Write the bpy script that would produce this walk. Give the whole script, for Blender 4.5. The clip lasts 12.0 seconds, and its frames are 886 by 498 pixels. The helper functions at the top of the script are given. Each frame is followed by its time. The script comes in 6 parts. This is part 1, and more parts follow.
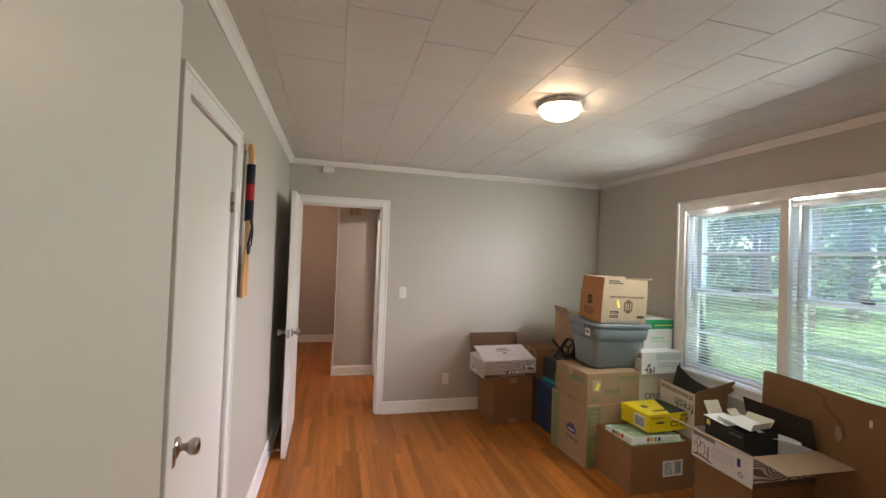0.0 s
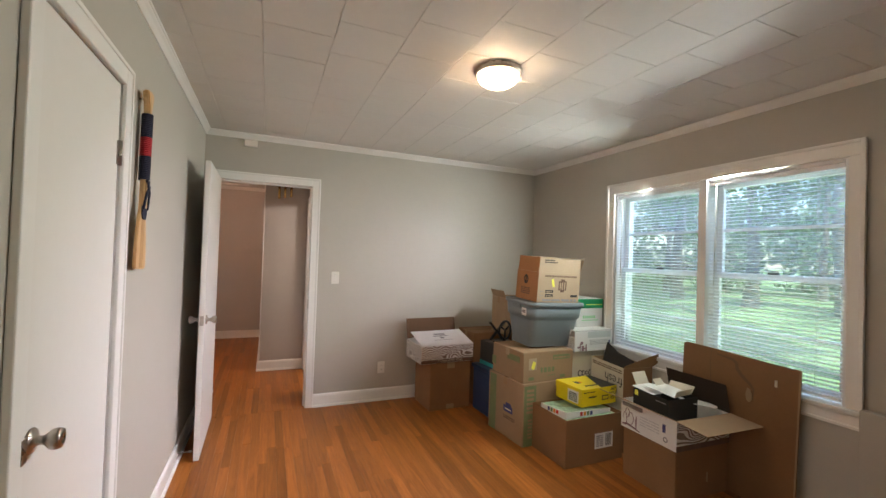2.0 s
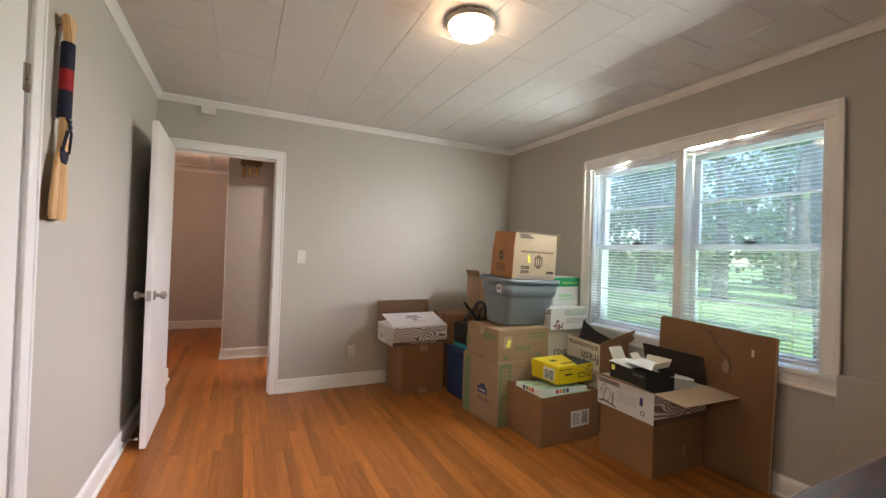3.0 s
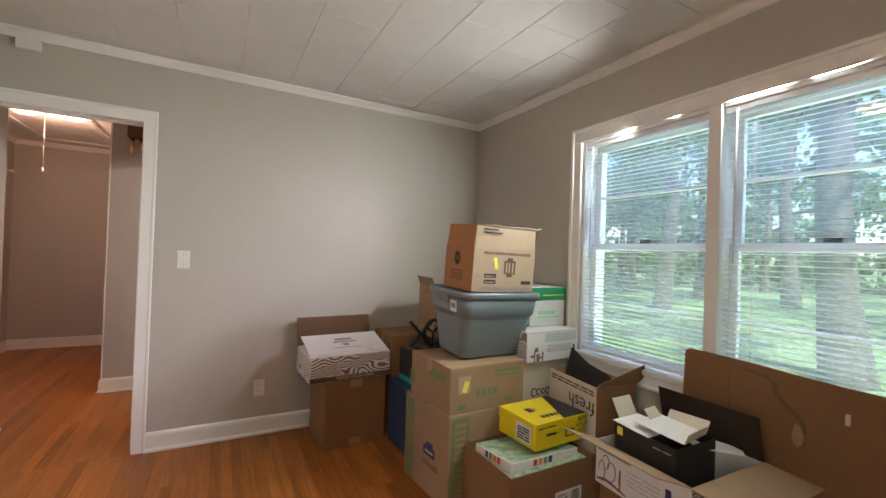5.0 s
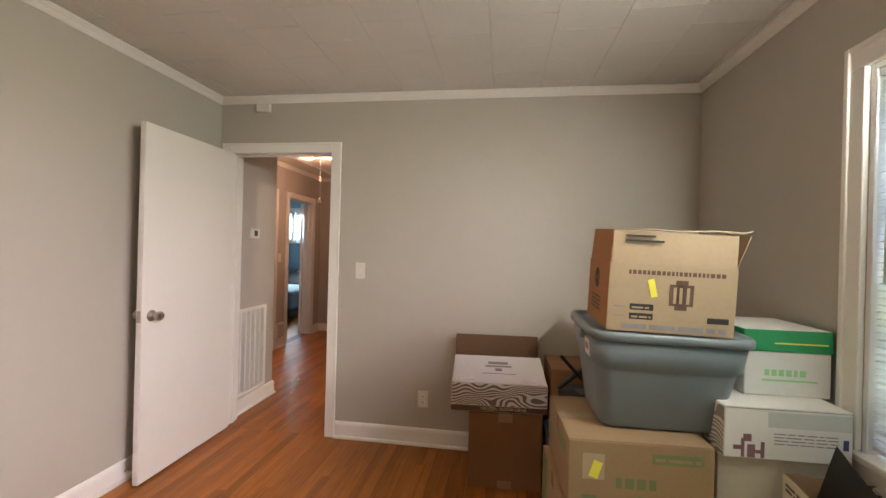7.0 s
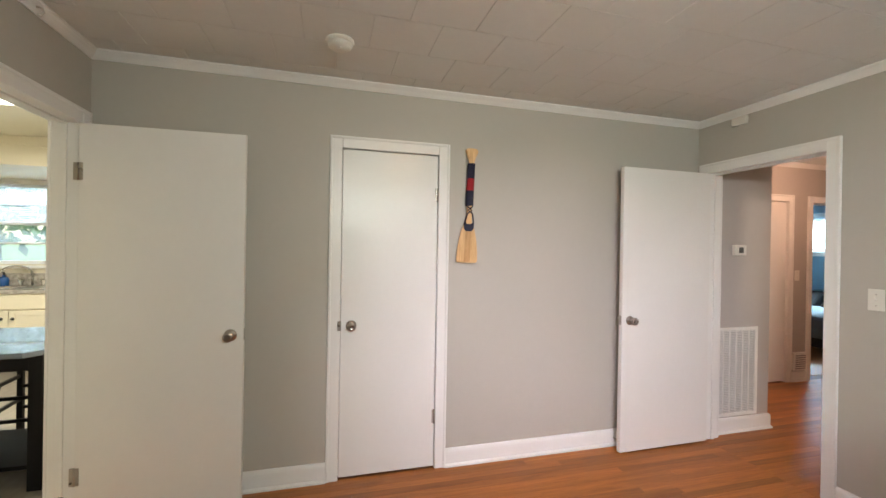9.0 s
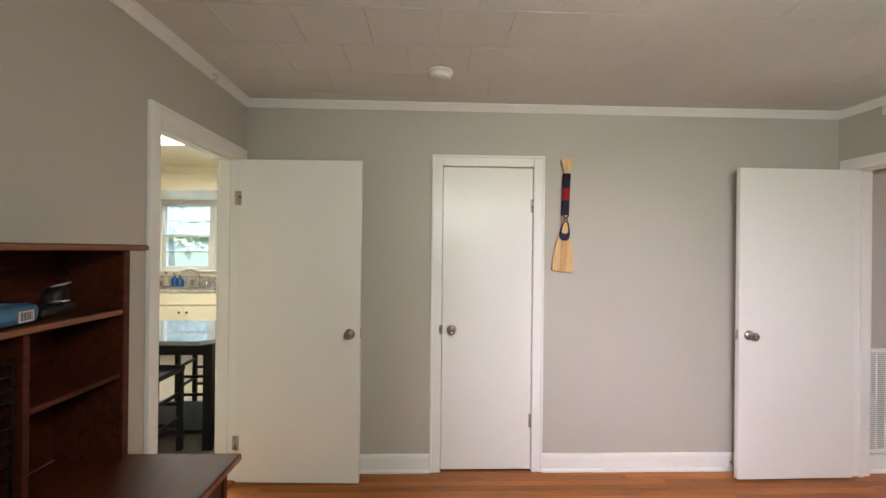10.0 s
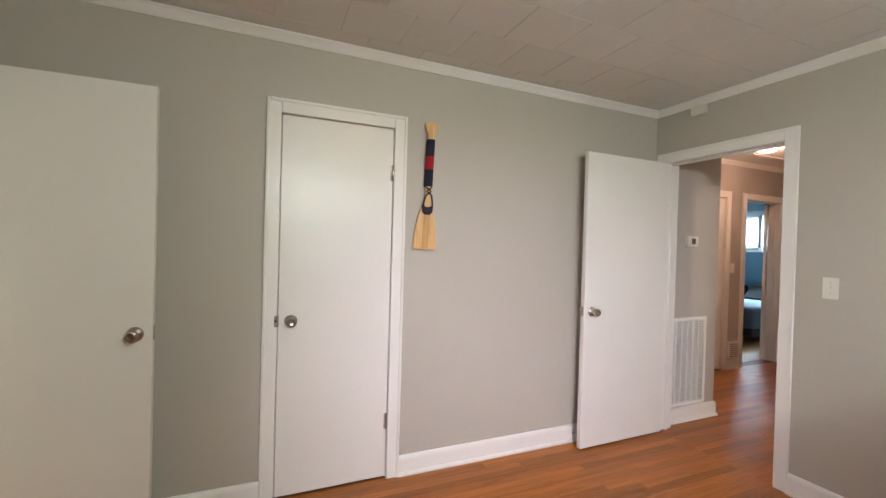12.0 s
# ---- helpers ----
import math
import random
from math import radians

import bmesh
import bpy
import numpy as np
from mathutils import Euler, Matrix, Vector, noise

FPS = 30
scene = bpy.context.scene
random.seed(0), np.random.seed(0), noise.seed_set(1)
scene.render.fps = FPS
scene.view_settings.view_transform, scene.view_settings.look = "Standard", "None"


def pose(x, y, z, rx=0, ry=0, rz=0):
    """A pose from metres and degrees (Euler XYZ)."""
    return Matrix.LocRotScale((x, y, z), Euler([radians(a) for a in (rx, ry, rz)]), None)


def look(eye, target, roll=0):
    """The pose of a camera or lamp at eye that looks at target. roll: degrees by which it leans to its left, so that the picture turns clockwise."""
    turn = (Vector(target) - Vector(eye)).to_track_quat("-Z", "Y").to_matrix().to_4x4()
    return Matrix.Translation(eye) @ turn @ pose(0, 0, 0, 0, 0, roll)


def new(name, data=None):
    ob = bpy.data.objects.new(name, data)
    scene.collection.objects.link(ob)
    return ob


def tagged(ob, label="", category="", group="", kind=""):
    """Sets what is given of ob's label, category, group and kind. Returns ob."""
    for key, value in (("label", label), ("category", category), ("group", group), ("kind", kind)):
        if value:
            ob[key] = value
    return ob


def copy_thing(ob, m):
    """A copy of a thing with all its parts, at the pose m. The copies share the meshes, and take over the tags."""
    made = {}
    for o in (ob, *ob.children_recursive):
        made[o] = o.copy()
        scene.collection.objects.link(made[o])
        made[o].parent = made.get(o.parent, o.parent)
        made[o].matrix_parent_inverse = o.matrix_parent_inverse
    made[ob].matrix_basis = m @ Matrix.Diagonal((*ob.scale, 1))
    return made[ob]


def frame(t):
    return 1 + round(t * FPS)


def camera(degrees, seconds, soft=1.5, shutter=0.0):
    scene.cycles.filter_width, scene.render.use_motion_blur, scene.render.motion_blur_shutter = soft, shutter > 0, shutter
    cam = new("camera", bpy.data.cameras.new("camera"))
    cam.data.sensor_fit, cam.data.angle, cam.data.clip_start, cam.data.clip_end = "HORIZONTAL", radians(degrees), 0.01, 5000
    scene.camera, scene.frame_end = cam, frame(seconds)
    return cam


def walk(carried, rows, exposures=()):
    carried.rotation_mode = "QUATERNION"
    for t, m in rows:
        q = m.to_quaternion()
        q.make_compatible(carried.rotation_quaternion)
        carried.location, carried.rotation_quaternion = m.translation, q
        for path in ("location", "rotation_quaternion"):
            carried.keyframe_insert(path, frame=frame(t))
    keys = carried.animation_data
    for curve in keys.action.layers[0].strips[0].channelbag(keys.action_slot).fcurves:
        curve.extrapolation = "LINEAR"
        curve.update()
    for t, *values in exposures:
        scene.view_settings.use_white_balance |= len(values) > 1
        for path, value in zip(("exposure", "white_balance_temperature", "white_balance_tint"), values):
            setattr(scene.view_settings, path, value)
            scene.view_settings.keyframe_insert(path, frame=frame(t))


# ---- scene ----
cam = camera(94.0, 12.0)
PATH = [
    (0, (0.463, -0.148, 1.581), (0.959, 1.789, 1.619), 2.1),
    (0.5, (0.471, -0.126, 1.561), (1.042, 1.79, 1.605), 2.0),
    (1, (0.464, -0.105, 1.544), (1.118, 1.785, 1.588), 1.9),
    (1.5, (0.478, -0.078, 1.518), (1.205, 1.785, 1.555), 2.0),
    (2, (0.525, -0.023, 1.446), (1.304, 1.819, 1.48), 1.9),
    (2.5, (0.563, 0.026, 1.343), (1.396, 1.845, 1.367), 1.8),
    (3, (0.635, 0.098, 1.272), (1.511, 1.896, 1.297), 1.9),
    (3.5, (0.772, 0.301, 1.257), (1.715, 2.064, 1.289), 1.9),
    (5.5, (1.523, 1.003, 1.341), (2.479, 2.759, 1.358), 2.0),
    (6, (1.735, 1.106, 1.378), (2.467, 2.967, 1.367), 1.8),
    (6.5, (1.919, 1.116, 1.383), (2.213, 3.095, 1.391), 1.8),
    (7, (2.121, 1.154, 1.377), (1.837, 3.134, 1.376), 1.5),
    (7.5, (2.341, 1.171, 1.358), (1.427, 2.951, 1.369), 1.3),
    (9.5, (2.699, 1.182, 1.474), (0.711, 1.396, 1.471), 0.6),
    (10, (2.774, 1.17, 1.489), (0.775, 1.235, 1.492), 0.6),
    (10.5, (2.775, 1.139, 1.495), (0.776, 1.191, 1.494), 0.8),
    (11, (2.682, 1.107, 1.469), (0.692, 1.302, 1.463), 0.9),
    (11.5, (2.515, 1.071, 1.417), (0.582, 1.582, 1.407), 1.1),
    (12, (2.342, 1.192, 1.381), (0.504, 1.98, 1.361), 1.6),
]
walk(cam, [(t, look(eye, target, roll)) for t, eye, target, roll in PATH], [(0, 1.2, 6550, 4), (2, 1.28, 6500, 3), (3.5, 1.36, 6450, 4), (5.5, 1.12, 6500, 7), (6, 1.0, 6750, 9), (6.5, 0.93, 7350, 14), (7, 1.07, 7300, 7), (7.7, 1.36, 7200, 2), (9.5, 1.15, 6500, 4), (10.5, 1.26, 6500, 3), (11.5, 1.0, 6450, 3), (12, 1.13, 6500, 3)])

# world, sun, large lights ------------------------------------------------
SUN_ELEV, SUN_AZ = radians(58), radians(205)
world = bpy.data.worlds.new("sky")
scene.world = world
world.use_nodes = True
wn = world.node_tree.nodes
wl = world.node_tree.links
sky = wn.new("ShaderNodeTexSky")
sky.sky_type = "NISHITA"
sky.sun_disc = False
sky.sun_elevation = SUN_ELEV
sky.sun_rotation = SUN_AZ
wl.new(sky.outputs[0], wn["Background"].inputs[0])
wn["Background"].inputs[1].default_value = 0.15

sun = new("sun", bpy.data.lights.new("sun", "SUN"))
sun.data.energy, sun.data.angle, sun.data.color = 4.8, radians(0.55), (1.0, 0.95, 0.86)
sun_way = Vector((math.sin(SUN_AZ) * math.cos(SUN_ELEV), math.cos(SUN_AZ) * math.cos(SUN_ELEV), math.sin(SUN_ELEV)))
sun.matrix_world = look(sun_way * 30, (0, 0, 0))


def area_lamp(name, eye, target, w, h, watts, color):
    d = bpy.data.lights.new(name, "AREA")
    d.shape, d.size, d.size_y, d.energy, d.color = "RECTANGLE", w, h, watts, color
    ob = new(name, d)
    ob.matrix_world = look(eye, target)
    return ob


def bulb(name, at, watts, color, radius=0.05):
    d = bpy.data.lights.new(name, "POINT")
    d.energy, d.color, d.shadow_soft_size = watts, color, radius
    ob = new(name, d)
    ob.location = at
    return ob


# added strip lamps just under the window heads, standing in for daylight in the openings
DAY, COOL = (0.91, 0.94, 0.92), (0.92, 0.79, 1.0)
for y, wide, aim, watts, cone, tint in ((1.54, 0.22, (0.0, 1.8, 0.8), 5.0, 108, DAY), (1.78, 0.22, (0.0, 1.8, 1.0), 5.0, 160, DAY), (1.29, 0.20, (0.0, 2.75, 0.45), 6.5, 52, COOL),
                                        (2.14, 0.12, (0.6, 4.0, 1.1), 5.5, 108, DAY), (2.40, 0.12, (0.6, 4.0, 1.2), 5.5, 160, DAY), (2.60, 0.08, (1.4, 4.0, 1.0), 1.8, 56, COOL)):
    daylight = area_lamp("window_daylight", (3.357, y, 2.0395), aim, wide, 0.009, watts, tint)
    daylight.data.spread = radians(cone)
# unseen lamp below the eave, added to brighten slats and sashes with sky blue
area_lamp("eave_daylight", (3.86, 1.96, 2.40), (2.6, 1.96, 1.02), 1.7, 0.4, 22, (0.50, 0.66, 1.0))
# unseen lamp below the sill, added for the lawn's bounce up through the slats
area_lamp("lawn_daylight", (3.95, 1.96, 0.22), (2.9, 1.96, 1.55), 1.8, 0.5, 21, (0.80, 1.0, 0.84))
# unseen lamp without a fixture, added to light the hall partition through the doorway
bulb("side_room_bulb", (1.9, 4.62, 2.10), 20, (1.0, 0.80, 0.74), 0.08)
# unseen lamps outside the kitchen and bedroom windows, added in place of skylight
area_lamp("kitchen_daylight", (-3.95, -2.3, 2.5), (-2.0, -2.0, 1.0), 1.4, 0.5, 34, (0.72, 0.86, 1.0))
area_lamp("bedroom_daylight", (-2.7, 10.45, 2.5), (-2.5, 8.5, 0.9), 1.6, 0.5, 480, (0.62, 0.82, 1.0))
# lamps of the place
bulb("hall_bulb", (-0.05, 5.86, 2.32), 8, (1.0, 0.56, 0.40), 0.07)
area_lamp("kitchen_tube", (-0.75, -1.35, 2.36), (-0.75, -1.35, 0), 0.5, 1.1, 46, (1.0, 0.93, 0.83))

# materials ---------------------------------------------------------------
MATS = {}


def mat(name, color, rough=0.5, metal=0.0, vary=0.06, scale=6.0, bump=0.0, bump_scale=150.0, coat=0.0, spec=0.5, each=0.0, stretch=None, emit=None):
    """A procedural surface: base colour with variation at two scales, bump, and a shift from object to object."""
    if name in MATS:
        return MATS[name]
    m = bpy.data.materials.new(name)
    m.use_nodes = True
    n, l = m.node_tree.nodes, m.node_tree.links
    b = n["Principled BSDF"]
    b.inputs["Roughness"].default_value = rough
    b.inputs["Metallic"].default_value = metal
    b.inputs["Coat Weight"].default_value = coat
    b.inputs["Specular IOR Level"].default_value = spec
    geo = n.new("ShaderNodeNewGeometry")
    mp = n.new("ShaderNodeMapping")
    l.new(geo.outputs["Position"], mp.inputs["Vector"])
    if stretch:
        mp.inputs["Scale"].default_value = stretch
    info = n.new("ShaderNodeObjectInfo")
    big = n.new("ShaderNodeTexNoise")
    big.inputs["Scale"].default_value = scale
    big.inputs["Detail"].default_value = 4
    fine = n.new("ShaderNodeTexNoise")
    fine.inputs["Scale"].default_value = scale * 14
    fine.inputs["Detail"].default_value = 3
    l.new(mp.outputs[0], big.inputs["Vector"])
    l.new(mp.outputs[0], fine.inputs["Vector"])
    mx = n.new("ShaderNodeMath")
    mx.operation = "MULTIPLY_ADD"
    l.new(fine.outputs[0], mx.inputs[0])
    mx.inputs[1].default_value = 0.5
    l.new(big.outputs[0], mx.inputs[2])
    ramp = n.new("ShaderNodeMapRange")
    ramp.inputs[1].default_value, ramp.inputs[2].default_value = 0.45, 1.05
    ramp.inputs[3].default_value, ramp.inputs[4].default_value = 1 - vary, 1 + vary
    l.new(mx.outputs[0], ramp.inputs[0])
    val = ramp.outputs[0]
    if each:
        er = n.new("ShaderNodeMapRange")
        er.inputs[3].default_value, er.inputs[4].default_value = 1 - each, 1 + each
        l.new(info.outputs["Random"], er.inputs[0])
        mm = n.new("ShaderNodeMath")
        mm.operation = "MULTIPLY"
        l.new(val, mm.inputs[0])
        l.new(er.outputs[0], mm.inputs[1])
        val = mm.outputs[0]
    hsv = n.new("ShaderNodeHueSaturation")
    hsv.inputs["Color"].default_value = (*color, 1)
    l.new(val, hsv.inputs["Value"])
    l.new(hsv.outputs[0], b.inputs["Base Color"])
    rr = n.new("ShaderNodeMapRange")
    rr.inputs[3].default_value, rr.inputs[4].default_value = max(0.02, rough - 0.025), min(1, rough + 0.025)
    l.new(big.outputs[0], rr.inputs[0])
    l.new(rr.outputs[0], b.inputs["Roughness"])
    if bump:
        bt = n.new("ShaderNodeTexNoise")
        bt.inputs["Scale"].default_value = bump_scale
        bt.inputs["Detail"].default_value = 4
        l.new(mp.outputs[0], bt.inputs["Vector"])
        bp = n.new("ShaderNodeBump")
        bp.inputs["Strength"].default_value = bump
        bp.inputs["Distance"].default_value = 0.002
        l.new(bt.outputs[0], bp.inputs["Height"])
        l.new(bp.outputs[0], b.inputs["Normal"])
    if emit:
        b.inputs["Emission Color"].default_value = (*emit[:3], 1)
        b.inputs["Emission Strength"].default_value = emit[3]
    MATS[name] = m
    return m


def wood(name, dark, light, grain=(14.0, 1.3, 14.0), rough=0.35, coat=0.0, each=0.25, rings=5.0, bump=0.15):
    """Wood with long grain; the grain runs along the axis with the small scale."""
    m = bpy.data.materials.new(name)
    m.use_nodes = True
    n, l = m.node_tree.nodes, m.node_tree.links
    b = n["Principled BSDF"]
    geo = n.new("ShaderNodeNewGeometry")
    info = n.new("ShaderNodeObjectInfo")
    off = n.new("ShaderNodeVectorMath")
    off.operation = "SCALE"
    comb = n.new("ShaderNodeCombineXYZ")
    for i in range(3):
        l.new(info.outputs["Random"], comb.inputs[i])
    l.new(comb.outputs[0], off.inputs[0])
    off.inputs["Scale"].default_value = 37.0
    add = n.new("ShaderNodeVectorMath")
    l.new(geo.outputs["Position"], add.inputs[0])
    l.new(off.outputs[0], add.inputs[1])
    mp = n.new("ShaderNodeMapping")
    mp.inputs["Scale"].default_value = grain
    l.new(add.outputs[0], mp.inputs["Vector"])
    a = n.new("ShaderNodeTexNoise")
    a.inputs["Scale"].default_value, a.inputs["Detail"].default_value, a.inputs["Distortion"].default_value = rings, 6, 1.2
    l.new(mp.outputs[0], a.inputs["Vector"])
    f = n.new("ShaderNodeTexNoise")
    f.inputs["Scale"].default_value, f.inputs["Detail"].default_value = rings * 9, 3
    l.new(mp.outputs[0], f.inputs["Vector"])
    mixv = n.new("ShaderNodeMath")
    mixv.operation = "MULTIPLY_ADD"
    l.new(f.outputs[0], mixv.inputs[0])
    mixv.inputs[1].default_value = 0.45
    l.new(a.outputs[0], mixv.inputs[2])
    cr = n.new("ShaderNodeValToRGB")
    cr.color_ramp.elements[0].position, cr.color_ramp.elements[1].position = 0.48, 0.95
    cr.color_ramp.elements[0].color, cr.color_ramp.elements[1].color = (*dark, 1), (*light, 1)
    l.new(mixv.outputs[0], cr.inputs[0])
    hsv = n.new("ShaderNodeHueSaturation")
    l.new(cr.outputs[0], hsv.inputs["Color"])
    er = n.new("ShaderNodeMapRange")
    er.inputs[3].default_value, er.inputs[4].default_value = 1 - each, 1 + each
    l.new(info.outputs["Random"], er.inputs[0])
    l.new(er.outputs[0], hsv.inputs["Value"])
    l.new(hsv.outputs[0], b.inputs["Base Color"])
    rr = n.new("ShaderNodeMapRange")
    rr.inputs[3].default_value, rr.inputs[4].default_value = rough - 0.08, rough + 0.1
    l.new(a.outputs[0], rr.inputs[0])
    l.new(rr.outputs[0], b.inputs["Roughness"])
    b.inputs["Coat Weight"].default_value = coat
    b.inputs["Coat Roughness"].default_value = 0.18
    bp = n.new("ShaderNodeBump")
    bp.inputs["Strength"].default_value, bp.inputs["Distance"].default_value = bump, 0.0015
    l.new(mixv.outputs[0], bp.inputs["Height"])
    l.new(bp.outputs[0], b.inputs["Normal"])
    MATS[name] = m
    return m


def glass_pane(name, tint=(0.97, 1, 1), haze=0.07):
    m = bpy.data.materials.new(name)
    m.use_nodes = True
    n, l = m.node_tree.nodes, m.node_tree.links
    n.remove(n["Principled BSDF"])
    t = n.new("ShaderNodeBsdfTransparent")
    t.inputs[0].default_value = (*tint, 1)
    g = n.new("ShaderNodeBsdfGlossy")
    g.inputs["Roughness"].default_value = 0.02
    fr = n.new("ShaderNodeFresnel")
    fr.inputs[0].default_value = 1.45
    # veiling glare put into the pane as a pale bluish translucent layer, slightly uneven
    veil = n.new("ShaderNodeBsdfTranslucent")
    veil.inputs[0].default_value = (0.88, 0.92, 1.0, 1)
    veil_noise = n.new("ShaderNodeTexNoise")
    veil_noise.inputs["Scale"].default_value = 9.0
    rng = n.new("ShaderNodeMapRange")
    rng.inputs[3].default_value, rng.inputs[4].default_value = haze * 0.7, haze * 1.3
    l.new(veil_noise.outputs[0], rng.inputs[0])
    dm = n.new("ShaderNodeMixShader")
    l.new(rng.outputs[0], dm.inputs[0])
    l.new(t.outputs[0], dm.inputs[1])
    l.new(veil.outputs[0], dm.inputs[2])
    mx = n.new("ShaderNodeMixShader")
    l.new(fr.outputs[0], mx.inputs[0])
    l.new(dm.outputs[0], mx.inputs[1])
    l.new(g.outputs[0], mx.inputs[2])
    l.new(mx.outputs[0], n["Material Output"].inputs[0])
    MATS[name] = m
    return m


PAINT = mat("grey_wall_paint", (0.470, 0.445, 0.392), 0.55, vary=0.025, scale=1.6, bump=0.25, bump_scale=240)
HALLPAINT = mat("hall_wall_paint", (0.46, 0.43, 0.40), 0.6, vary=0.03, scale=1.6, bump=0.25, bump_scale=240)
TRIM = mat("white_trim_paint", (0.80, 0.79, 0.76), 0.32, vary=0.02, scale=4, bump=0.06, bump_scale=60)
DOORW = mat("white_door_paint", (0.78, 0.765, 0.73), 0.31, vary=0.02, scale=2.2, bump=0.06, bump_scale=90)
CEILP = mat("ceiling_tile_paint", (0.74, 0.735, 0.70), 0.62, vary=0.03, scale=2.5, bump=0.2, bump_scale=300)
CEILB = mat("ceiling_joint", (0.66, 0.65, 0.62), 0.9, vary=0.1)
NICKEL = mat("brushed_nickel", (0.44, 0.40, 0.36), 0.28, 1.0, vary=0.05, scale=20, bump=0.05, bump_scale=400)
STEEL = mat("sink_steel", (0.62, 0.62, 0.62), 0.25, 1.0, vary=0.05, scale=20)
BRASS = mat("brass", (0.72, 0.50, 0.20), 0.25, 1.0, vary=0.06, scale=18)
DARKMETAL = mat("dark_metal", (0.05, 0.045, 0.04), 0.4, 0.6, vary=0.1)
PLASTICW = mat("ivory_plastic", (0.74, 0.72, 0.66), 0.35, vary=0.02)
PLASTICK = mat("black_plastic", (0.012, 0.012, 0.014), 0.42, vary=0.12, bump=0.1, bump_scale=300)
MESHBLACK = mat("black_wire_mesh", (0.007, 0.006, 0.006), 0.75, vary=0.2, spec=0.12)
SCREEN = mat("dark_screen", (0.10, 0.11, 0.10), 0.2, vary=0.05)
VINYL = mat("white_vinyl_sash", (0.78, 0.79, 0.80), 0.38, vary=0.02, scale=5)
SLAT = mat("blind_slat", (0.80, 0.82, 0.86), 0.42, vary=0.02, scale=8)
CORD = mat("blind_cord", (0.7, 0.7, 0.68), 0.8, vary=0.05)
OAK = wood("oak_strip", (0.25, 0.082, 0.017), (0.42, 0.150, 0.034), (10, 0.6, 10), 0.33, 0.05, 0.27, 3.0, 0.015)
OAK.node_tree.nodes["Principled BSDF"].inputs["Specular IOR Level"].default_value = 0.24
FLOORGAP = mat("floor_joint", (0.15, 0.055, 0.018), 0.6, vary=0.1)
CHERRY = wood("cherry_veneer", (0.016, 0.0034, 0.0016), (0.085, 0.019, 0.007), (1.4, 12, 12), 0.52, 0.0, 0.08, 4.0, 0.08)
CHERRY.node_tree.nodes["Principled BSDF"].inputs["Specular IOR Level"].default_value = 0.2
CHERRYEDGE = wood("worn_cherry_edge", (0.10, 0.028, 0.010), (0.24, 0.085, 0.032), (1.4, 12, 12), 0.45, 0.0, 0.05, 4.0, 0.05)
PADDLEW = wood("pale_paddle_wood", (0.52, 0.30, 0.12), (0.74, 0.50, 0.25), (16, 16, 1.2), 0.38, 0.2, 0.06, 3.0, 0.08)
PADDLED = wood("amber_paddle_wood", (0.40, 0.20, 0.07), (0.60, 0.36, 0.15), (16, 16, 1.2), 0.38, 0.2, 0.06, 3.0, 0.08)
NAVY = mat("navy_cord", (0.012, 0.014, 0.035), 0.8, vary=0.3, scale=60, bump=0.8, bump_scale=220)
REDCORD = mat("red_cord", (0.36, 0.012, 0.018), 0.75, vary=0.25, scale=60, bump=0.8, bump_scale=220)
KRAFT = mat("kraft_cardboard", (0.225, 0.112, 0.048), 0.82, vary=0.09, scale=5, bump=0.25, bump_scale=120, each=0.08)
KRAFTL = mat("light_kraft_cardboard", (0.315, 0.208, 0.120), 0.8, vary=0.08, scale=5, bump=0.25, bump_scale=120, each=0.05)
KRAFTP = mat("pale_kraft_cardboard", (0.40, 0.295, 0.195), 0.8, vary=0.08, scale=5, bump=0.25, bump_scale=120)
KRAFTD = mat("dark_kraft_inside", (0.15, 0.085, 0.045), 0.88, vary=0.1, scale=5, bump=0.2, bump_scale=120)
KRAFTO = mat("orange_kraft", (0.36, 0.165, 0.066), 0.8, vary=0.08, scale=5, bump=0.2, bump_scale=120)
WHITEC = mat("white_cardboard", (0.70, 0.68, 0.66), 0.6, vary=0.05, scale=6, bump=0.12, bump_scale=150)
OFFWHITE = mat("cream_cardboard", (0.60, 0.54, 0.44), 0.7, vary=0.06, scale=6, bump=0.12, bump_scale=150)
BLACKC = mat("black_cardboard", (0.018, 0.016, 0.015), 0.62, vary=0.15, scale=8, bump=0.15, bump_scale=150)
YELLOW = mat("yellow_board", (0.74, 0.56, 0.012), 0.42, vary=0.05, scale=6)
GREEN = mat("green_board", (0.012, 0.27, 0.10), 0.45, vary=0.06, scale=8)
LIME = mat("pale_green_print", (0.30, 0.62, 0.30), 0.5, vary=0.05)
GREENINK = mat("green_ink", (0.17, 0.205, 0.095), 0.75, vary=0.15, scale=14)
BROWNINK = mat("brown_ink", (0.13, 0.075, 0.05), 0.75, vary=0.2, scale=20)
BLACKINK = mat("black_ink", (0.03, 0.027, 0.025), 0.7, vary=0.25, scale=20)
GREYINK = mat("grey_ink", (0.26, 0.24, 0.25), 0.7, vary=0.15, scale=20)
BLUEINK = mat("blue_ink", (0.035, 0.04, 0.16), 0.6, vary=0.15, scale=20)
REDINK = mat("red_ink", (0.48, 0.03, 0.02), 0.6, vary=0.1, scale=20)
ORANGEINK = mat("orange_ink", (0.65, 0.22, 0.02), 0.6, vary=0.1, scale=20)
PLUM = mat("plum_ink", (0.20, 0.10, 0.12), 0.7, vary=0.2, scale=20)
TEALINK = mat("teal_ink", (0.03, 0.30, 0.30), 0.55, vary=0.1, scale=20)
TOTEGREY = mat("grey_blue_tote_plastic", (0.175, 0.21, 0.235), 0.42, vary=0.05, scale=4, bump=0.12, bump_scale=260)
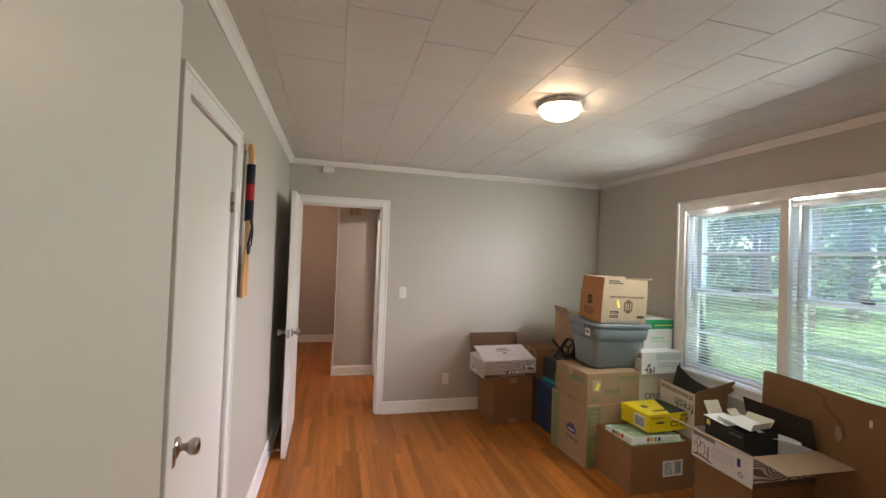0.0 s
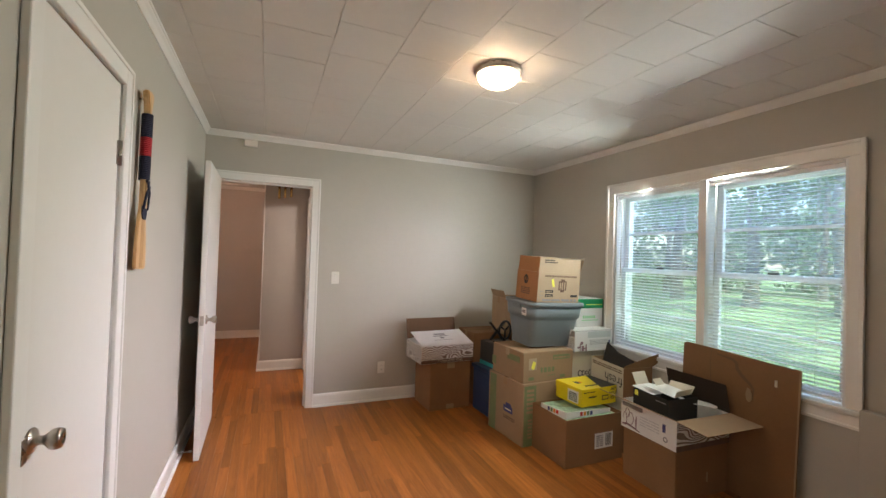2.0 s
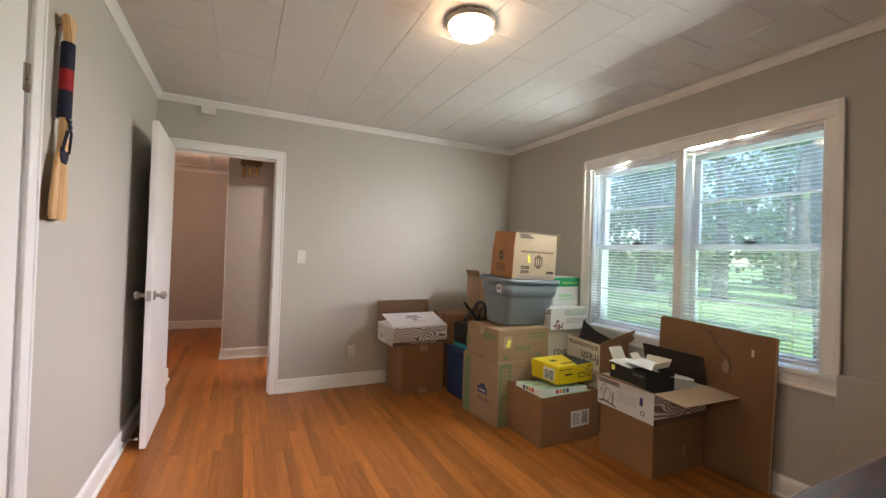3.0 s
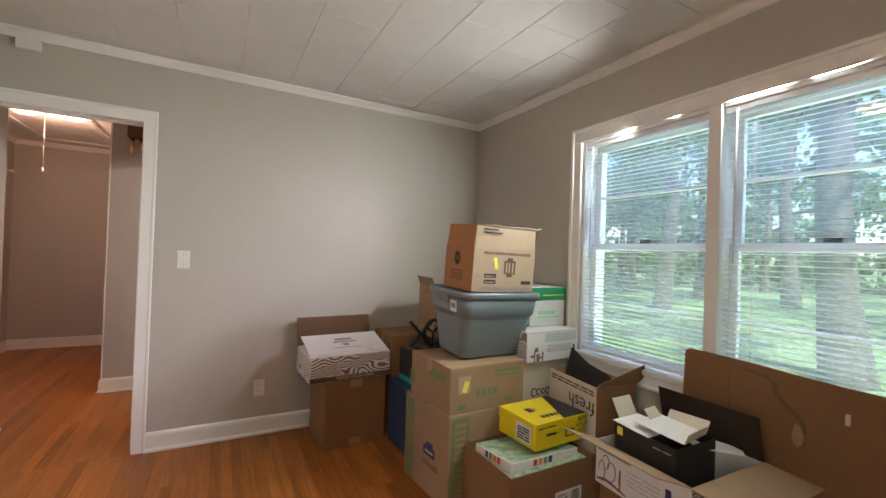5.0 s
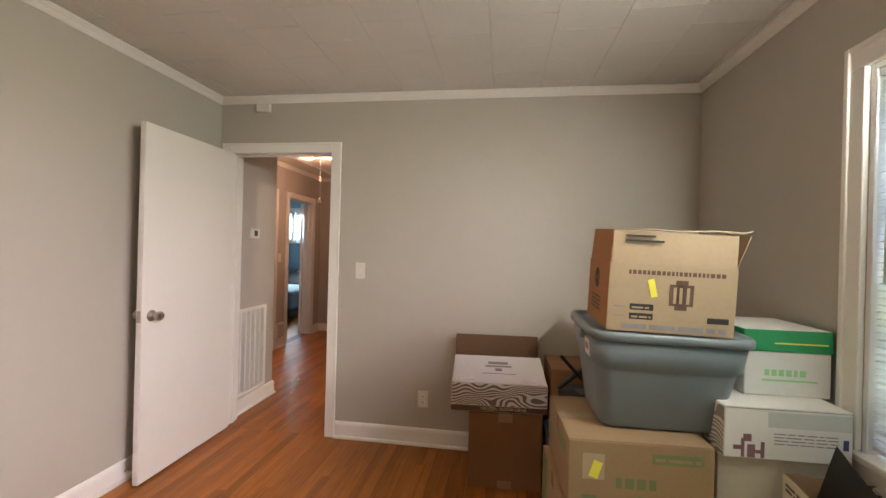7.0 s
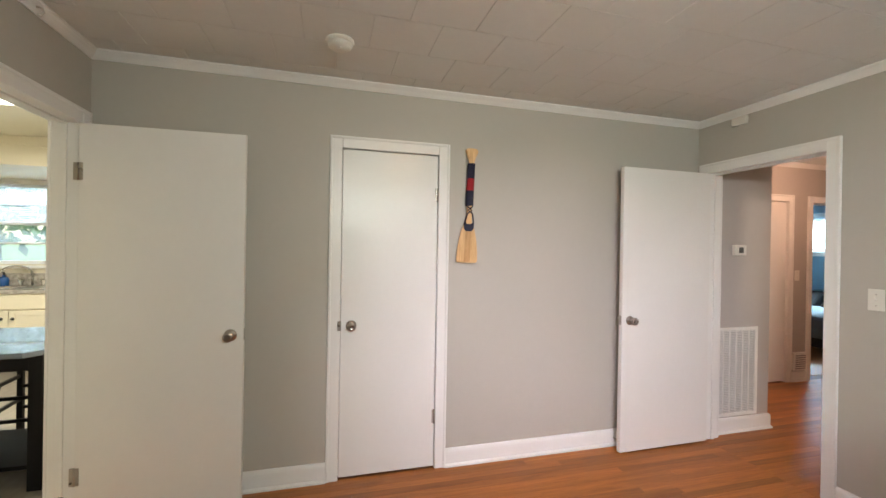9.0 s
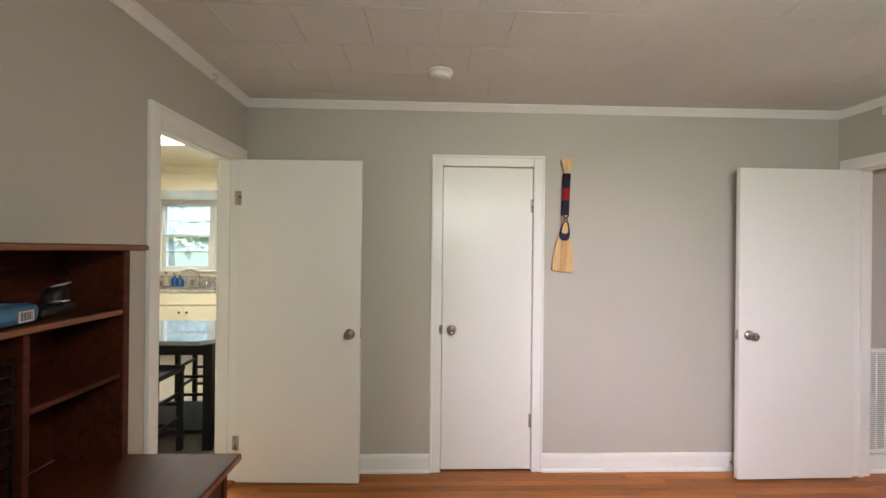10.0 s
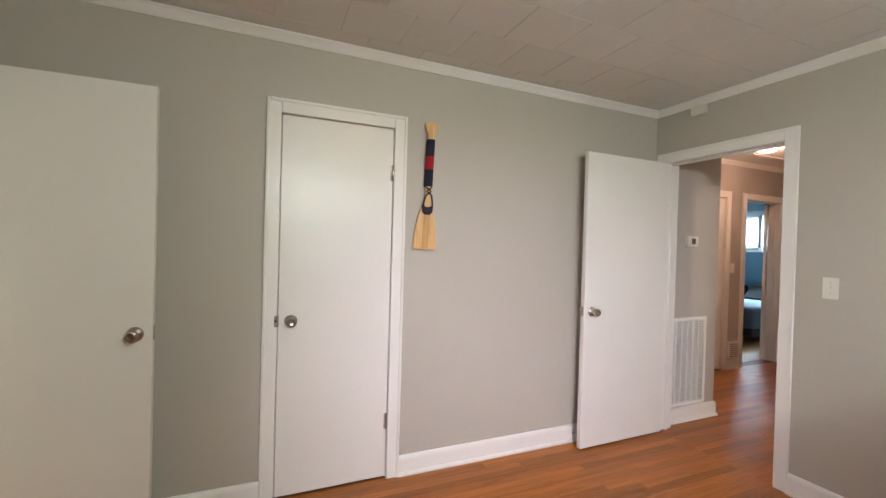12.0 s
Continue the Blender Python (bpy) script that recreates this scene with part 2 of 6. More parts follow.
TOTEBLUE = mat("navy_tote_plastic", (0.012, 0.035, 0.10), 0.42, vary=0.06, scale=4, bump=0.12, bump_scale=260)
TAPE = mat("packing_tape", (0.36, 0.24, 0.14), 0.22, vary=0.05, scale=10)
CLEARTAPE = mat("clear_tape", (0.44, 0.35, 0.245), 0.16, vary=0.08, scale=16)
STICKER = mat("yellow_sticker", (0.80, 0.74, 0.10), 0.4, vary=0.05)
BLUEPACK = mat("blue_packet", (0.035, 0.12, 0.23), 0.3, vary=0.08, scale=20)
CREAMPAINT = mat("cream_cabinet_paint", (0.76, 0.70, 0.55), 0.4, vary=0.03, scale=4)
KWALL = mat("cream_kitchen_wall", (0.69, 0.64, 0.51), 0.55, vary=0.03, scale=2, bump=0.15)
BLUEWALL = mat("blue_bedroom_wall", (0.30, 0.47, 0.56), 0.6, vary=0.03, scale=2, bump=0.15)
KFLOOR = mat("grey_vinyl_floor", (0.24, 0.215, 0.18), 0.45, vary=0.2, scale=5, stretch=(1, 6, 1))
STONE = mat("speckled_laminate", (0.42, 0.39, 0.35), 0.25, vary=0.55, scale=24)
BLACKWOOD = mat("black_painted_wood", (0.008, 0.007, 0.007), 0.5, vary=0.15, scale=12, spec=0.2)
# black top; the window's blue reflection is partly put into its base colour
TABLETOP = mat("tabletop_with_painted_sheen", (0.10, 0.13, 0.18), 0.16, vary=0.1, scale=6, coat=1.0, spec=0.8)
DARKBOARD = mat("dark_brown_board", (0.028, 0.016, 0.010), 0.85, vary=0.12, scale=6)
BEDGREY = mat("grey_bedspread", (0.10, 0.13, 0.16), 0.9, vary=0.15, scale=8, bump=0.5, bump_scale=40)
BEDLIGHT = mat("pale_blanket", (0.30, 0.36, 0.42), 0.9, vary=0.1, scale=8, bump=0.5, bump_scale=40)
DARKCLOTH = mat("black_pillow_cloth", (0.012, 0.012, 0.016), 0.9, vary=0.2, scale=10, bump=0.4, bump_scale=60)
LAMPGLASS = mat("lit_lamp_glass", (0.9, 0.86, 0.78), 0.3, vary=0.02, emit=(1.0, 0.66, 0.42, 22.0))
HALLGLASS = mat("lit_hall_glass", (0.9, 0.82, 0.75), 0.3, vary=0.02, emit=(1.0, 0.72, 0.52, 2.0))
TUBEGLASS = mat("lit_diffuser", (0.9, 0.9, 0.85), 0.3, vary=0.02, emit=(1.0, 0.94, 0.82, 3.0))
PANE = glass_pane("window_glass")
# stronger painted glare, to whiten the view through the sink window
KPANE = glass_pane("kitchen_window_glass", haze=0.2)
BOTTLEBLUE = mat("blue_soap", (0.02, 0.10, 0.32), 0.15, vary=0.1)
BARK = mat("tree_bark", (0.095, 0.088, 0.08), 0.92, vary=0.35, scale=5, bump=1.0, bump_scale=22, stretch=(1, 1, 0.25))
ROOFING = mat("roof_shingle", (0.09, 0.085, 0.08), 0.9, vary=0.2, scale=10)


def leaf_mat(name, color):
    m = bpy.data.materials.new(name)
    m.use_nodes = True
    n, l = m.node_tree.nodes, m.node_tree.links
    b = n["Principled BSDF"]
    geo = n.new("ShaderNodeNewGeometry")
    hsv = n.new("ShaderNodeHueSaturation")
    hsv.inputs["Color"].default_value = (*color, 1)
    a = n.new("ShaderNodeMapRange")
    a.inputs[3].default_value, a.inputs[4].default_value = 0.45, 1.6
    l.new(geo.outputs["Random Per Island"], a.inputs[0])
    l.new(a.outputs[0], hsv.inputs["Value"])
    h = n.new("ShaderNodeMapRange")
    h.inputs[3].default_value, h.inputs[4].default_value = 0.47, 0.53
    l.new(geo.outputs["Random Per Island"], h.inputs[0])
    l.new(h.outputs[0], hsv.inputs["Hue"])
    l.new(hsv.outputs[0], b.inputs["Base Color"])
    b.inputs["Roughness"].default_value = 0.5
    t = n.new("ShaderNodeBsdfTranslucent")
    l.new(hsv.outputs[0], t.inputs[0])
    mx = n.new("ShaderNodeMixShader")
    mx.inputs[0].default_value = 0.45
    l.new(b.outputs[0], mx.inputs[1])
    l.new(t.outputs[0], mx.inputs[2])
    l.new(mx.outputs[0], n["Material Output"].inputs[0])
    MATS[name] = m
    return m


LEAF = leaf_mat("tree_leaf", (0.075, 0.15, 0.045))
LEAFFAR = leaf_mat("woodland_leaf", (0.12, 0.19, 0.10))


def grass_mat():
    m = mat("lawn_grass", (0.12, 0.205, 0.085), 0.85, vary=0.35, scale=0.7, bump=0.8, bump_scale=60)
    return m


GRASS = grass_mat()

# mesh helpers ------------------------------------------------------------


def slab(bm, x0, y0, z0, x1, y1, z1, m=None, bev=0.0, mi=0):
    """One bevelled block in a bmesh."""
    mm = Matrix.Translation(((x0 + x1) / 2, (y0 + y1) / 2, (z0 + z1) / 2)) @ Matrix.Diagonal((abs(x1 - x0), abs(y1 - y0), abs(z1 - z0), 1))
    if m is not None:
        mm = m @ mm
    r = bmesh.ops.create_cube(bm, size=1, matrix=mm)
    vs = r["verts"]
    if bev:
        es = list({e for v in vs for e in v.link_edges})
        bmesh.ops.bevel(bm, geom=es, offset=bev, segments=2, affect="EDGES", profile=0.5)
    return bm


def lathe(bm, prof, seg=28, m=None):
    """A turned body from (radius, height) pairs about z."""
    m = m or Matrix.Identity(4)
    rings = []
    for r, z in prof:
        if r < 1e-5:
            rings.append([bm.verts.new(m @ Vector((0, 0, z)))])
        else:
            rings.append([bm.verts.new(m @ Vector((r * math.cos(2 * math.pi * i / seg), r * math.sin(2 * math.pi * i / seg), z))) for i in range(seg)])
    for a, b in zip(rings, rings[1:]):
        for i in range(seg):
            j = (i + 1) % seg
            if len(a) == 1 and len(b) > 1:
                bm.faces.new((a[0], b[i], b[j]))
            elif len(b) == 1 and len(a) > 1:
                bm.faces.new((a[i], a[j], b[0]))
            elif len(a) > 1:
                bm.faces.new((a[i], a[j], b[j], b[i]))
    for f in bm.faces:
        f.smooth = True
    bmesh.ops.recalc_face_normals(bm, faces=bm.faces)
    return bm


def tube(bm, pts, r, seg=10, caps=True):
    """A round bar along points; r is one radius or one for each point."""
    pts = [Vector(p) for p in pts]
    rs = r if isinstance(r, (list, tuple)) else [r] * len(pts)
    rings = []
    side = None
    for i, p in enumerate(pts):
        d = (pts[min(i + 1, len(pts) - 1)] - pts[max(i - 1, 0)]).normalized()
        if side is None:
            side = d.orthogonal().normalized()
        side = (side - d * side.dot(d)).normalized()
        up = d.cross(side)
        rings.append([bm.verts.new(p + rs[i] * (side * math.cos(2 * math.pi * k / seg) + up * math.sin(2 * math.pi * k / seg))) for k in range(seg)])
    for a, b in zip(rings, rings[1:]):
        for k in range(seg):
            f = bm.faces.new((a[k], a[(k + 1) % seg], b[(k + 1) % seg], b[k]))
            f.smooth = True
    if caps:
        bm.faces.new(rings[0][::-1])
        bm.faces.new(rings[-1])
    bmesh.ops.recalc_face_normals(bm, faces=bm.faces)
    return bm


def prism(bm, outline, thick, m=None):
    """A plate from an outline in x and z, thick along y."""
    m = m or Matrix.Identity(4)
    a = [bm.verts.new(m @ Vector((x, 0, z))) for x, z in outline]
    b = [bm.verts.new(m @ Vector((x, thick, z))) for x, z in outline]
    bm.faces.new(a)
    bm.faces.new(b[::-1])
    k = len(a)
    for i in range(k):
        j = (i + 1) % k
        bm.faces.new((a[i], b[i], b[j], a[j]))
    bmesh.ops.recalc_face_normals(bm, faces=bm.faces)
    return bm


def mesh_of(name, bm, material):
    me = bpy.data.meshes.new(name)
    bm.to_mesh(me)
    bm.free()
    for mm in material if isinstance(material, (list, tuple)) else [material]:
        me.materials.append(mm)
    return me


def part(name, bm, material, parent=None, label=""):
    ob = new(name, mesh_of(name, bm, material))
    ob.parent = parent
    return tagged(ob, label)


def thing(name, m, label, category, group="", kind=""):
    """The root of a thing: an Empty at its base."""
    ob = new(name)
    ob.empty_display_size = 0.05
    ob.matrix_basis = m
    return tagged(ob, label, category, group, kind)


def solid(name, blocks, material, label="", category="", kind="structure", bev=0.0):
    bm = bmesh.new()
    for b in blocks:
        slab(bm, *b, bev=bev)
    ob = part(name, bm, material)
    return tagged(ob, label, category, "", kind)


def wall_blocks(along, a0, a1, t0, t1, z0, z1, holes=()):
    """Blocks of a wall along x or y with openings (a, b, low, high) through it."""
    cuts = sorted({a0, a1, *[h[0] for h in holes], *[h[1] for h in holes]})
    out = []
    for a, b in zip(cuts, cuts[1:]):
        hs = sorted([h for h in holes if h[0] <= a + 1e-6 and h[1] >= b - 1e-6], key=lambda h: h[2])
        z = z0
        spans = []
        for h in hs:
            if h[2] > z + 1e-6:
                spans.append((z, h[2]))
            z = h[3]
        if z < z1 - 1e-6:
            spans.append((z, z1))
        for lo, hi in spans:
            out.append((a, t0, lo, b, t1, hi) if along == "x" else (t0, a, lo, t1, b, hi))
    return out


def text(name, body, size, m, material, parent, label=""):
    c = bpy.data.curves.new(name, "FONT")
    c.body, c.size, c.extrude, c.align_x, c.align_y = body, size, 0.0004, "CENTER", "CENTER"
    c.materials.append(material)
    ob = new(name, c)
    ob.parent = parent
    ob.matrix_basis = m
    return tagged(ob, label)

# the large structure -----------------------------------------------------
E_X, N_Y, S_Y, CEIL = 3.36, 4.0, -0.05, 2.47
DOOR_L, DOOR_R, DOOR_H = 0.10, 0.885, 2.05
CLO_A, CLO_B = 1.255, 1.868
WIN_A, WIN_B, WIN_LO, WIN_HI = 1.155, 2.765, 0.70, 2.045

tagged(solid("wall_north", wall_blocks("x", -0.12, 3.56, N_Y, N_Y + 0.12, 0, 2.6, [(DOOR_L - 0.02, DOOR_R + 0.02, -1, DOOR_H + 0.02)]), PAINT), "light grey painted plaster wall beside the hall door", "wall")
tagged(solid("wall_south", wall_blocks("x", -3.6, 3.56, S_Y - 0.12, S_Y, 0, 2.6, [(DOOR_L - 0.02, DOOR_R + 0.02, -1, DOOR_H + 0.02)]), PAINT), "light grey painted plaster wall beside the kitchen door", "wall")
tagged(solid("wall_west", wall_blocks("y", S_Y, N_Y, -0.12, 0, 0, 2.6, [(CLO_A - 0.02, CLO_B + 0.02, -1, DOOR_H + 0.02)]), PAINT), "light grey painted wall with the closet door", "wall")
tagged(solid("wall_east", wall_blocks("y", S_Y, N_Y, E_X, E_X + 0.2, -0.5, 2.6, [(WIN_A, WIN_B, WIN_LO, WIN_HI)]), PAINT), "light grey painted outer wall round the double window", "wall")
tagged(solid("wall_ledge", [(E_X - 0.05, S_Y, 0.0, E_X, 1.085, 0.735)], PAINT, bev=0.004), "low grey painted wall ledge beside the window", "wall ledge")
tagged(solid("wall_closet", [(-0.86, 0.8, 0, -0.80, 2.3, 2.6), (-0.80, 0.8, 0, -0.12, 0.86, 2.6), (-0.80, 2.24, 0, -0.12, 2.3, 2.6), (-0.86, 0.8, 2.45, -0.12, 2.3, 2.5)], PAINT), "plain closet walls behind the closed door", "wall")

# hall walls
HW, HN, HP, HE = -0.82, 7.52, 5.39, 0.98
hall = wall_blocks("y", 4.12, 4.72, -0.08, 0.04, 0, 2.6)
tagged(solid("wall_hall_west", hall, HALLPAINT), "grey painted hall wall with return air grille", "wall")
tagged(solid("wall_hall_corner", [(HW - 0.12, 4.60, 0, -0.08, 4.72, 2.6)], HALLPAINT), "grey painted hall wall", "wall")
tagged(solid("wall_hall_doors", wall_blocks("y", 4.72, HN + 0.12, HW - 0.12, HW, 0, 2.6, [(5.35, 6.17, -1, 2.05), (6.50, 7.24, -1, 2.05)]), HALLPAINT), "grey painted hall wall with two doorways", "wall")
tagged(solid("wall_hall_north", [(HW, HN, 0, 0.588, HN + 0.12, 2.6)], HALLPAINT), "grey painted wall at the end of the hall", "wall")
tagged(solid("wall_hall_partition", [(0.468, HP, 0, 3.56, HP + 0.12, 2.6), (0.468, HP + 0.12, 0, 0.588, HN, 2.6)], HALLPAINT), "grey painted hall partition with a white corner", "wall")
tagged(solid("wall_hall_east", wall_blocks("y", 4.12, HP, HE, HE + 0.12, 0, 2.6, [(4.50, 5.31, -1, 2.05)]), HALLPAINT), "grey painted hall wall", "wall")
tagged(solid("wall_hall_door_back", [(HW - 0.26, 5.2, 0, HW - 0.2, 6.2, 2.6)], HALLPAINT), "plain wall closing a side room", "wall")

# unseen end wall of the side room; its opening is added to let light in
tagged(solid("wall_side_room", wall_blocks("y", 4.12, HP, E_X, E_X + 0.2, -0.5, 2.6, [(4.5, 5.1, 1.2, 1.98)]), TRIM), "unseen white side room wall with an opening added for light", "wall")
# bedroom walls
BX0, BX1, BY0, BY1 = -4.2, HW - 0.12, 6.2, 10.0
tagged(solid("wall_bedroom_north", wall_blocks("x", BX0 - 0.15, BX1, BY1, BY1 + 0.15, 0, 2.6, [(-3.35, -1.85, 1.50, 2.14)]), BLUEWALL), "pale blue bedroom wall with a high window", "wall")
tagged(solid("wall_bedroom_sides", [(BX0 - 0.15, BY0, 0, BX0, BY1, 2.6), (BX0 - 0.15, BY0 - 0.12, 0, BX1, BY0, 2.6), (BX1, HN + 0.12, 0, BX1 + 0.12, BY1 + 0.15, 2.6), (BX1, HN, 0, HW, HN + 0.12, 2.6)], BLUEWALL), "pale blue bedroom wall", "wall")

# kitchen walls
KX0, KX1, KY0, KY1 = -3.5, 1.7, -4.4, S_Y - 0.12
KWA, KWB, KWLO, KWHI = -2.80, -1.35, 1.17, 2.13
tagged(solid("wall_kitchen_west", wall_blocks("y", KY0, KY1, KX0 - 0.15, KX0, 0, 2.6, [(KWA, KWB, KWLO, KWHI)]), KWALL), "cream kitchen wall round the sink window", "wall")
tagged(solid("wall_kitchen_sides", [(KX0 - 0.15, KY0 - 0.12, 0, KX1 + 0.12, KY0, 2.6), (KX1, KY0, 0, KX1 + 0.12, KY1, 2.6)], KWALL), "cream kitchen wall", "wall")
tagged(solid("wall_kitchen_lining", wall_blocks("x", KX0, KX1, KY1 - 0.004, KY1, 0, 2.47, [(DOOR_L - 0.02, DOOR_R + 0.02, -1, DOOR_H + 0.02)]), KWALL), "cream kitchen wall beside the door", "wall")
tagged(solid("kitchen_soffit", [(KX0, KY0, 2.185, -2.36, KY1 - 0.006, 2.47), (-2.36, KY0, 2.38, -2.345, KY1 - 0.006, 2.47)], CREAMPAINT, bev=0.003), "cream boxed soffit above the sink wall", "soffit")

# ceilings: fibre tiles in running bond over the room, plain boards elsewhere
bm = bmesh.new()
slab(bm, -0.12, S_Y - 0.12, CEIL + 0.004, E_X + 0.2, N_Y + 0.12, CEIL + 0.05)
ceiling_board = part("ceiling", bm, CEILB)
tagged(ceiling_board, "white square fibre tiles in staggered rows", "ceiling", "", "structure")
vs, fs = [], []
P = 0.314
TX0, TY0 = 0.778 - 3 * P, 1.363 - 6 * P
g, c = 0.0008, 0.0018
for i in range(0, 13):
    for j in range(-1, 16):
        x0, y0 = TX0 + i * P, TY0 + (j + (0.5 if i % 2 else 0.0)) * P
        x1, y1 = x0 + P, y0 + P
        x0, y0, x1, y1 = max(x0, 0.0), max(y0, S_Y), min(x1, E_X), min(y1, N_Y)
        if x1 - x0 < 0.02 or y1 - y0 < 0.02:
            continue
        k = len(vs)
        drop = random.uniform(-0.0008, 0.0008)
        vs += [(x0 + g, y0 + g, CEIL + 0.0038), (x1 - g, y0 + g, CEIL + 0.0038), (x1 - g, y1 - g, CEIL + 0.0038), (x0 + g, y1 - g, CEIL + 0.0038)]
        vs += [(x0 + g + c, y0 + g + c, CEIL + drop), (x1 - g - c, y0 + g + c, CEIL + drop), (x1 - g - c, y1 - g - c, CEIL + drop), (x0 + g + c, y1 - g - c, CEIL + drop)]
        fs += [(k + 7, k + 6, k + 5, k + 4)] + [(k + a, k + (a + 1) % 4, k + 4 + (a + 1) % 4, k + 4 + a) for a in range(4)]
me = bpy.data.meshes.new("ceiling_tiles")
me.from_pydata(vs, [], fs)
me.materials.append(CEILP)
ceiling_tiles = new("ceiling_tiles", me)
tagged(ceiling_tiles, "off-white square fibre ceiling tiles in staggered rows", "ceiling", "", "structure")
tagged(solid("ceiling_hall", [(HW - 0.12, 4.12, CEIL, HE + 0.12, HN + 0.12, CEIL + 0.06)], CEILP), "plain white hall ceiling", "ceiling")
tagged(solid("ceiling_side_room", [(HE + 0.12, 4.12, CEIL, 3.56, HP, CEIL + 0.06)], CEILP), "plain side room ceiling", "ceiling")
tagged(solid("ceiling_bedroom", [(BX0 - 0.15, BY0 - 0.12, CEIL, BX1, BY1 + 0.15, CEIL + 0.06)], CEILP), "plain bedroom ceiling", "ceiling")
tagged(solid("ceiling_kitchen", [(KX0 - 0.15, KY0 - 0.12, CEIL, KX1 + 0.12, S_Y - 0.12, CEIL + 0.06)], CREAMPAINT), "plain cream kitchen ceiling", "ceiling")

# floors
tagged(solid("floor", [(-0.12, S_Y - 0.12, -0.06, E_X + 0.2, N_Y + 0.12, -0.006)], FLOORGAP), "reddish oak strip floor", "floor")
tagged(solid("floor_hall", [(HW - 0.3, N_Y + 0.12, -0.06, HE + 0.12, HN + 0.12, -0.006)], FLOORGAP), "reddish oak strip hall floor", "floor")
tagged(solid("floor_side_room", [(HE + 0.12, 4.12, -0.06, 3.56, HP, -0.001)], KFLOOR), "plain side room floor", "floor")
tagged(solid("floor_bedroom", [(BX0 - 0.15, BY0 - 0.12, -0.06, BX1 - 0.002, BY1 + 0.15, 0.0)], OAK), "oak bedroom floor", "floor")
tagged(solid("floor_kitchen", [(KX0 - 0.15, KY0 - 0.12, -0.06, KX1 + 0.12, S_Y - 0.122, 0.0)], KFLOOR), "grey-brown vinyl kitchen floor", "floor")
tagged(solid("threshold", [(DOOR_L - 0.02, S_Y - 0.12, -0.004, DOOR_R + 0.02, S_Y - 0.01, 0.006)], OAK, bev=0.003), "oak door threshold", "threshold")

# trim --------------------------------------------------------------------
def run_trim(name, prof, segs, label, category):
    """A moulding with profile (out from wall, height) along straight wall runs; each run: start, end, outward normal."""
    bm = bmesh.new()
    for (ax, ay), (bx, by), (nx, ny), m0, m1 in segs:
        d = Vector((bx - ax, by - ay, 0)).normalized()
        ra, rb = [], []
        for o, z in prof:
            ra.append(bm.verts.new(Vector((ax + nx * o, ay + ny * o, z)) + d * o * m0))
            rb.append(bm.verts.new(Vector((bx + nx * o, by + ny * o, z)) - d * o * m1))
        k = len(prof)
        for i in range(k):
            j = (i + 1) % k
            bm.faces.new((ra[i], ra[j], rb[j], rb[i]))
        bm.faces.new(ra)
        bm.faces.new(rb[::-1])
    bmesh.ops.recalc_face_normals(bm, faces=bm.faces)
    ob = part(name, bm, TRIM)
    return tagged(ob, label, category, "", "structure")


CROWN = [(0, 2.418), (0.008, 2.418), (0.011, 2.423), (0.014, 2.427), (0.022, 2.440), (0.031, 2.449), (0.033, 2.453), (0.039, 2.456), (0.039, 2.467), (0, 2.467)]
run_trim("crown_moulding", CROWN, [
    ((0, N_Y), (E_X, N_Y), (0, -1), 1, 1), ((E_X, N_Y), (E_X, S_Y), (-1, 0), 1, 1),
    ((E_X, S_Y), (0, S_Y), (0, 1), 1, 1), ((0, S_Y), (0, N_Y), (1, 0), 1, 1)], "white stepped crown moulding below the ceiling", "crown moulding")
run_trim("hall_crown", CROWN, [
    ((HW, HN), (0.468, HN), (0, -1), 1, 1), ((HW, 4.72), (HW, HN), (1, 0), 1, 1), ((0.04, 4.12), (0.04, 4.72), (1, 0), 0, -1)], "white crown moulding in the hall", "crown moulding")
BASE = [(0, 0), (0.026, 0), (0.026, 0.012), (0.020, 0.020), (0.015, 0.022), (0.015, 0.098), (0.012, 0.110), (0.006, 0.118), (0, 0.120)]
CW = 0.073
run_trim("baseboard", BASE, [
    ((DOOR_R + CW, N_Y), (E_X, N_Y), (0, -1), 0, 1), ((E_X, N_Y), (E_X, 1.085), (-1, 0), 1, 0), ((E_X - 0.05, 1.085), (E_X - 0.05, S_Y), (-1, 0), 0, 1),
    ((E_X, S_Y), (DOOR_R + CW, S_Y), (0, 1), 1, 0), ((0, S_Y), (0, CLO_A - CW), (1, 0), 1, 0), ((0, CLO_B + CW), (0, N_Y), (1, 0), 0, 1)], "white baseboard with a rounded shoe", "baseboard")
run_trim("hall_baseboard", BASE, [
    ((0.04, 4.14), (0.04, 4.72), (1, 0), 0, -1), ((0.04, 4.72), (HW, 4.72), (0, 1), -1, 1), ((HW, 4.72), (HW, 5.37 - CW), (1, 0), 1, 0),
    ((HW, 6.15 + CW), (HW, 6.52 - CW), (1, 0), 0, 0), ((HW, 7.22 + CW), (HW, HN), (1, 0), 0, 1),
    ((HW, HN), (0.468, HN), (0, -1), 1, 1), ((0.468, HN), (0.468, HP), (-1, 0), 1, -1), ((0.468, HP), (HE - 0.02, HP), (0, -1), -1, 0)], "white hall baseboard", "baseboard")


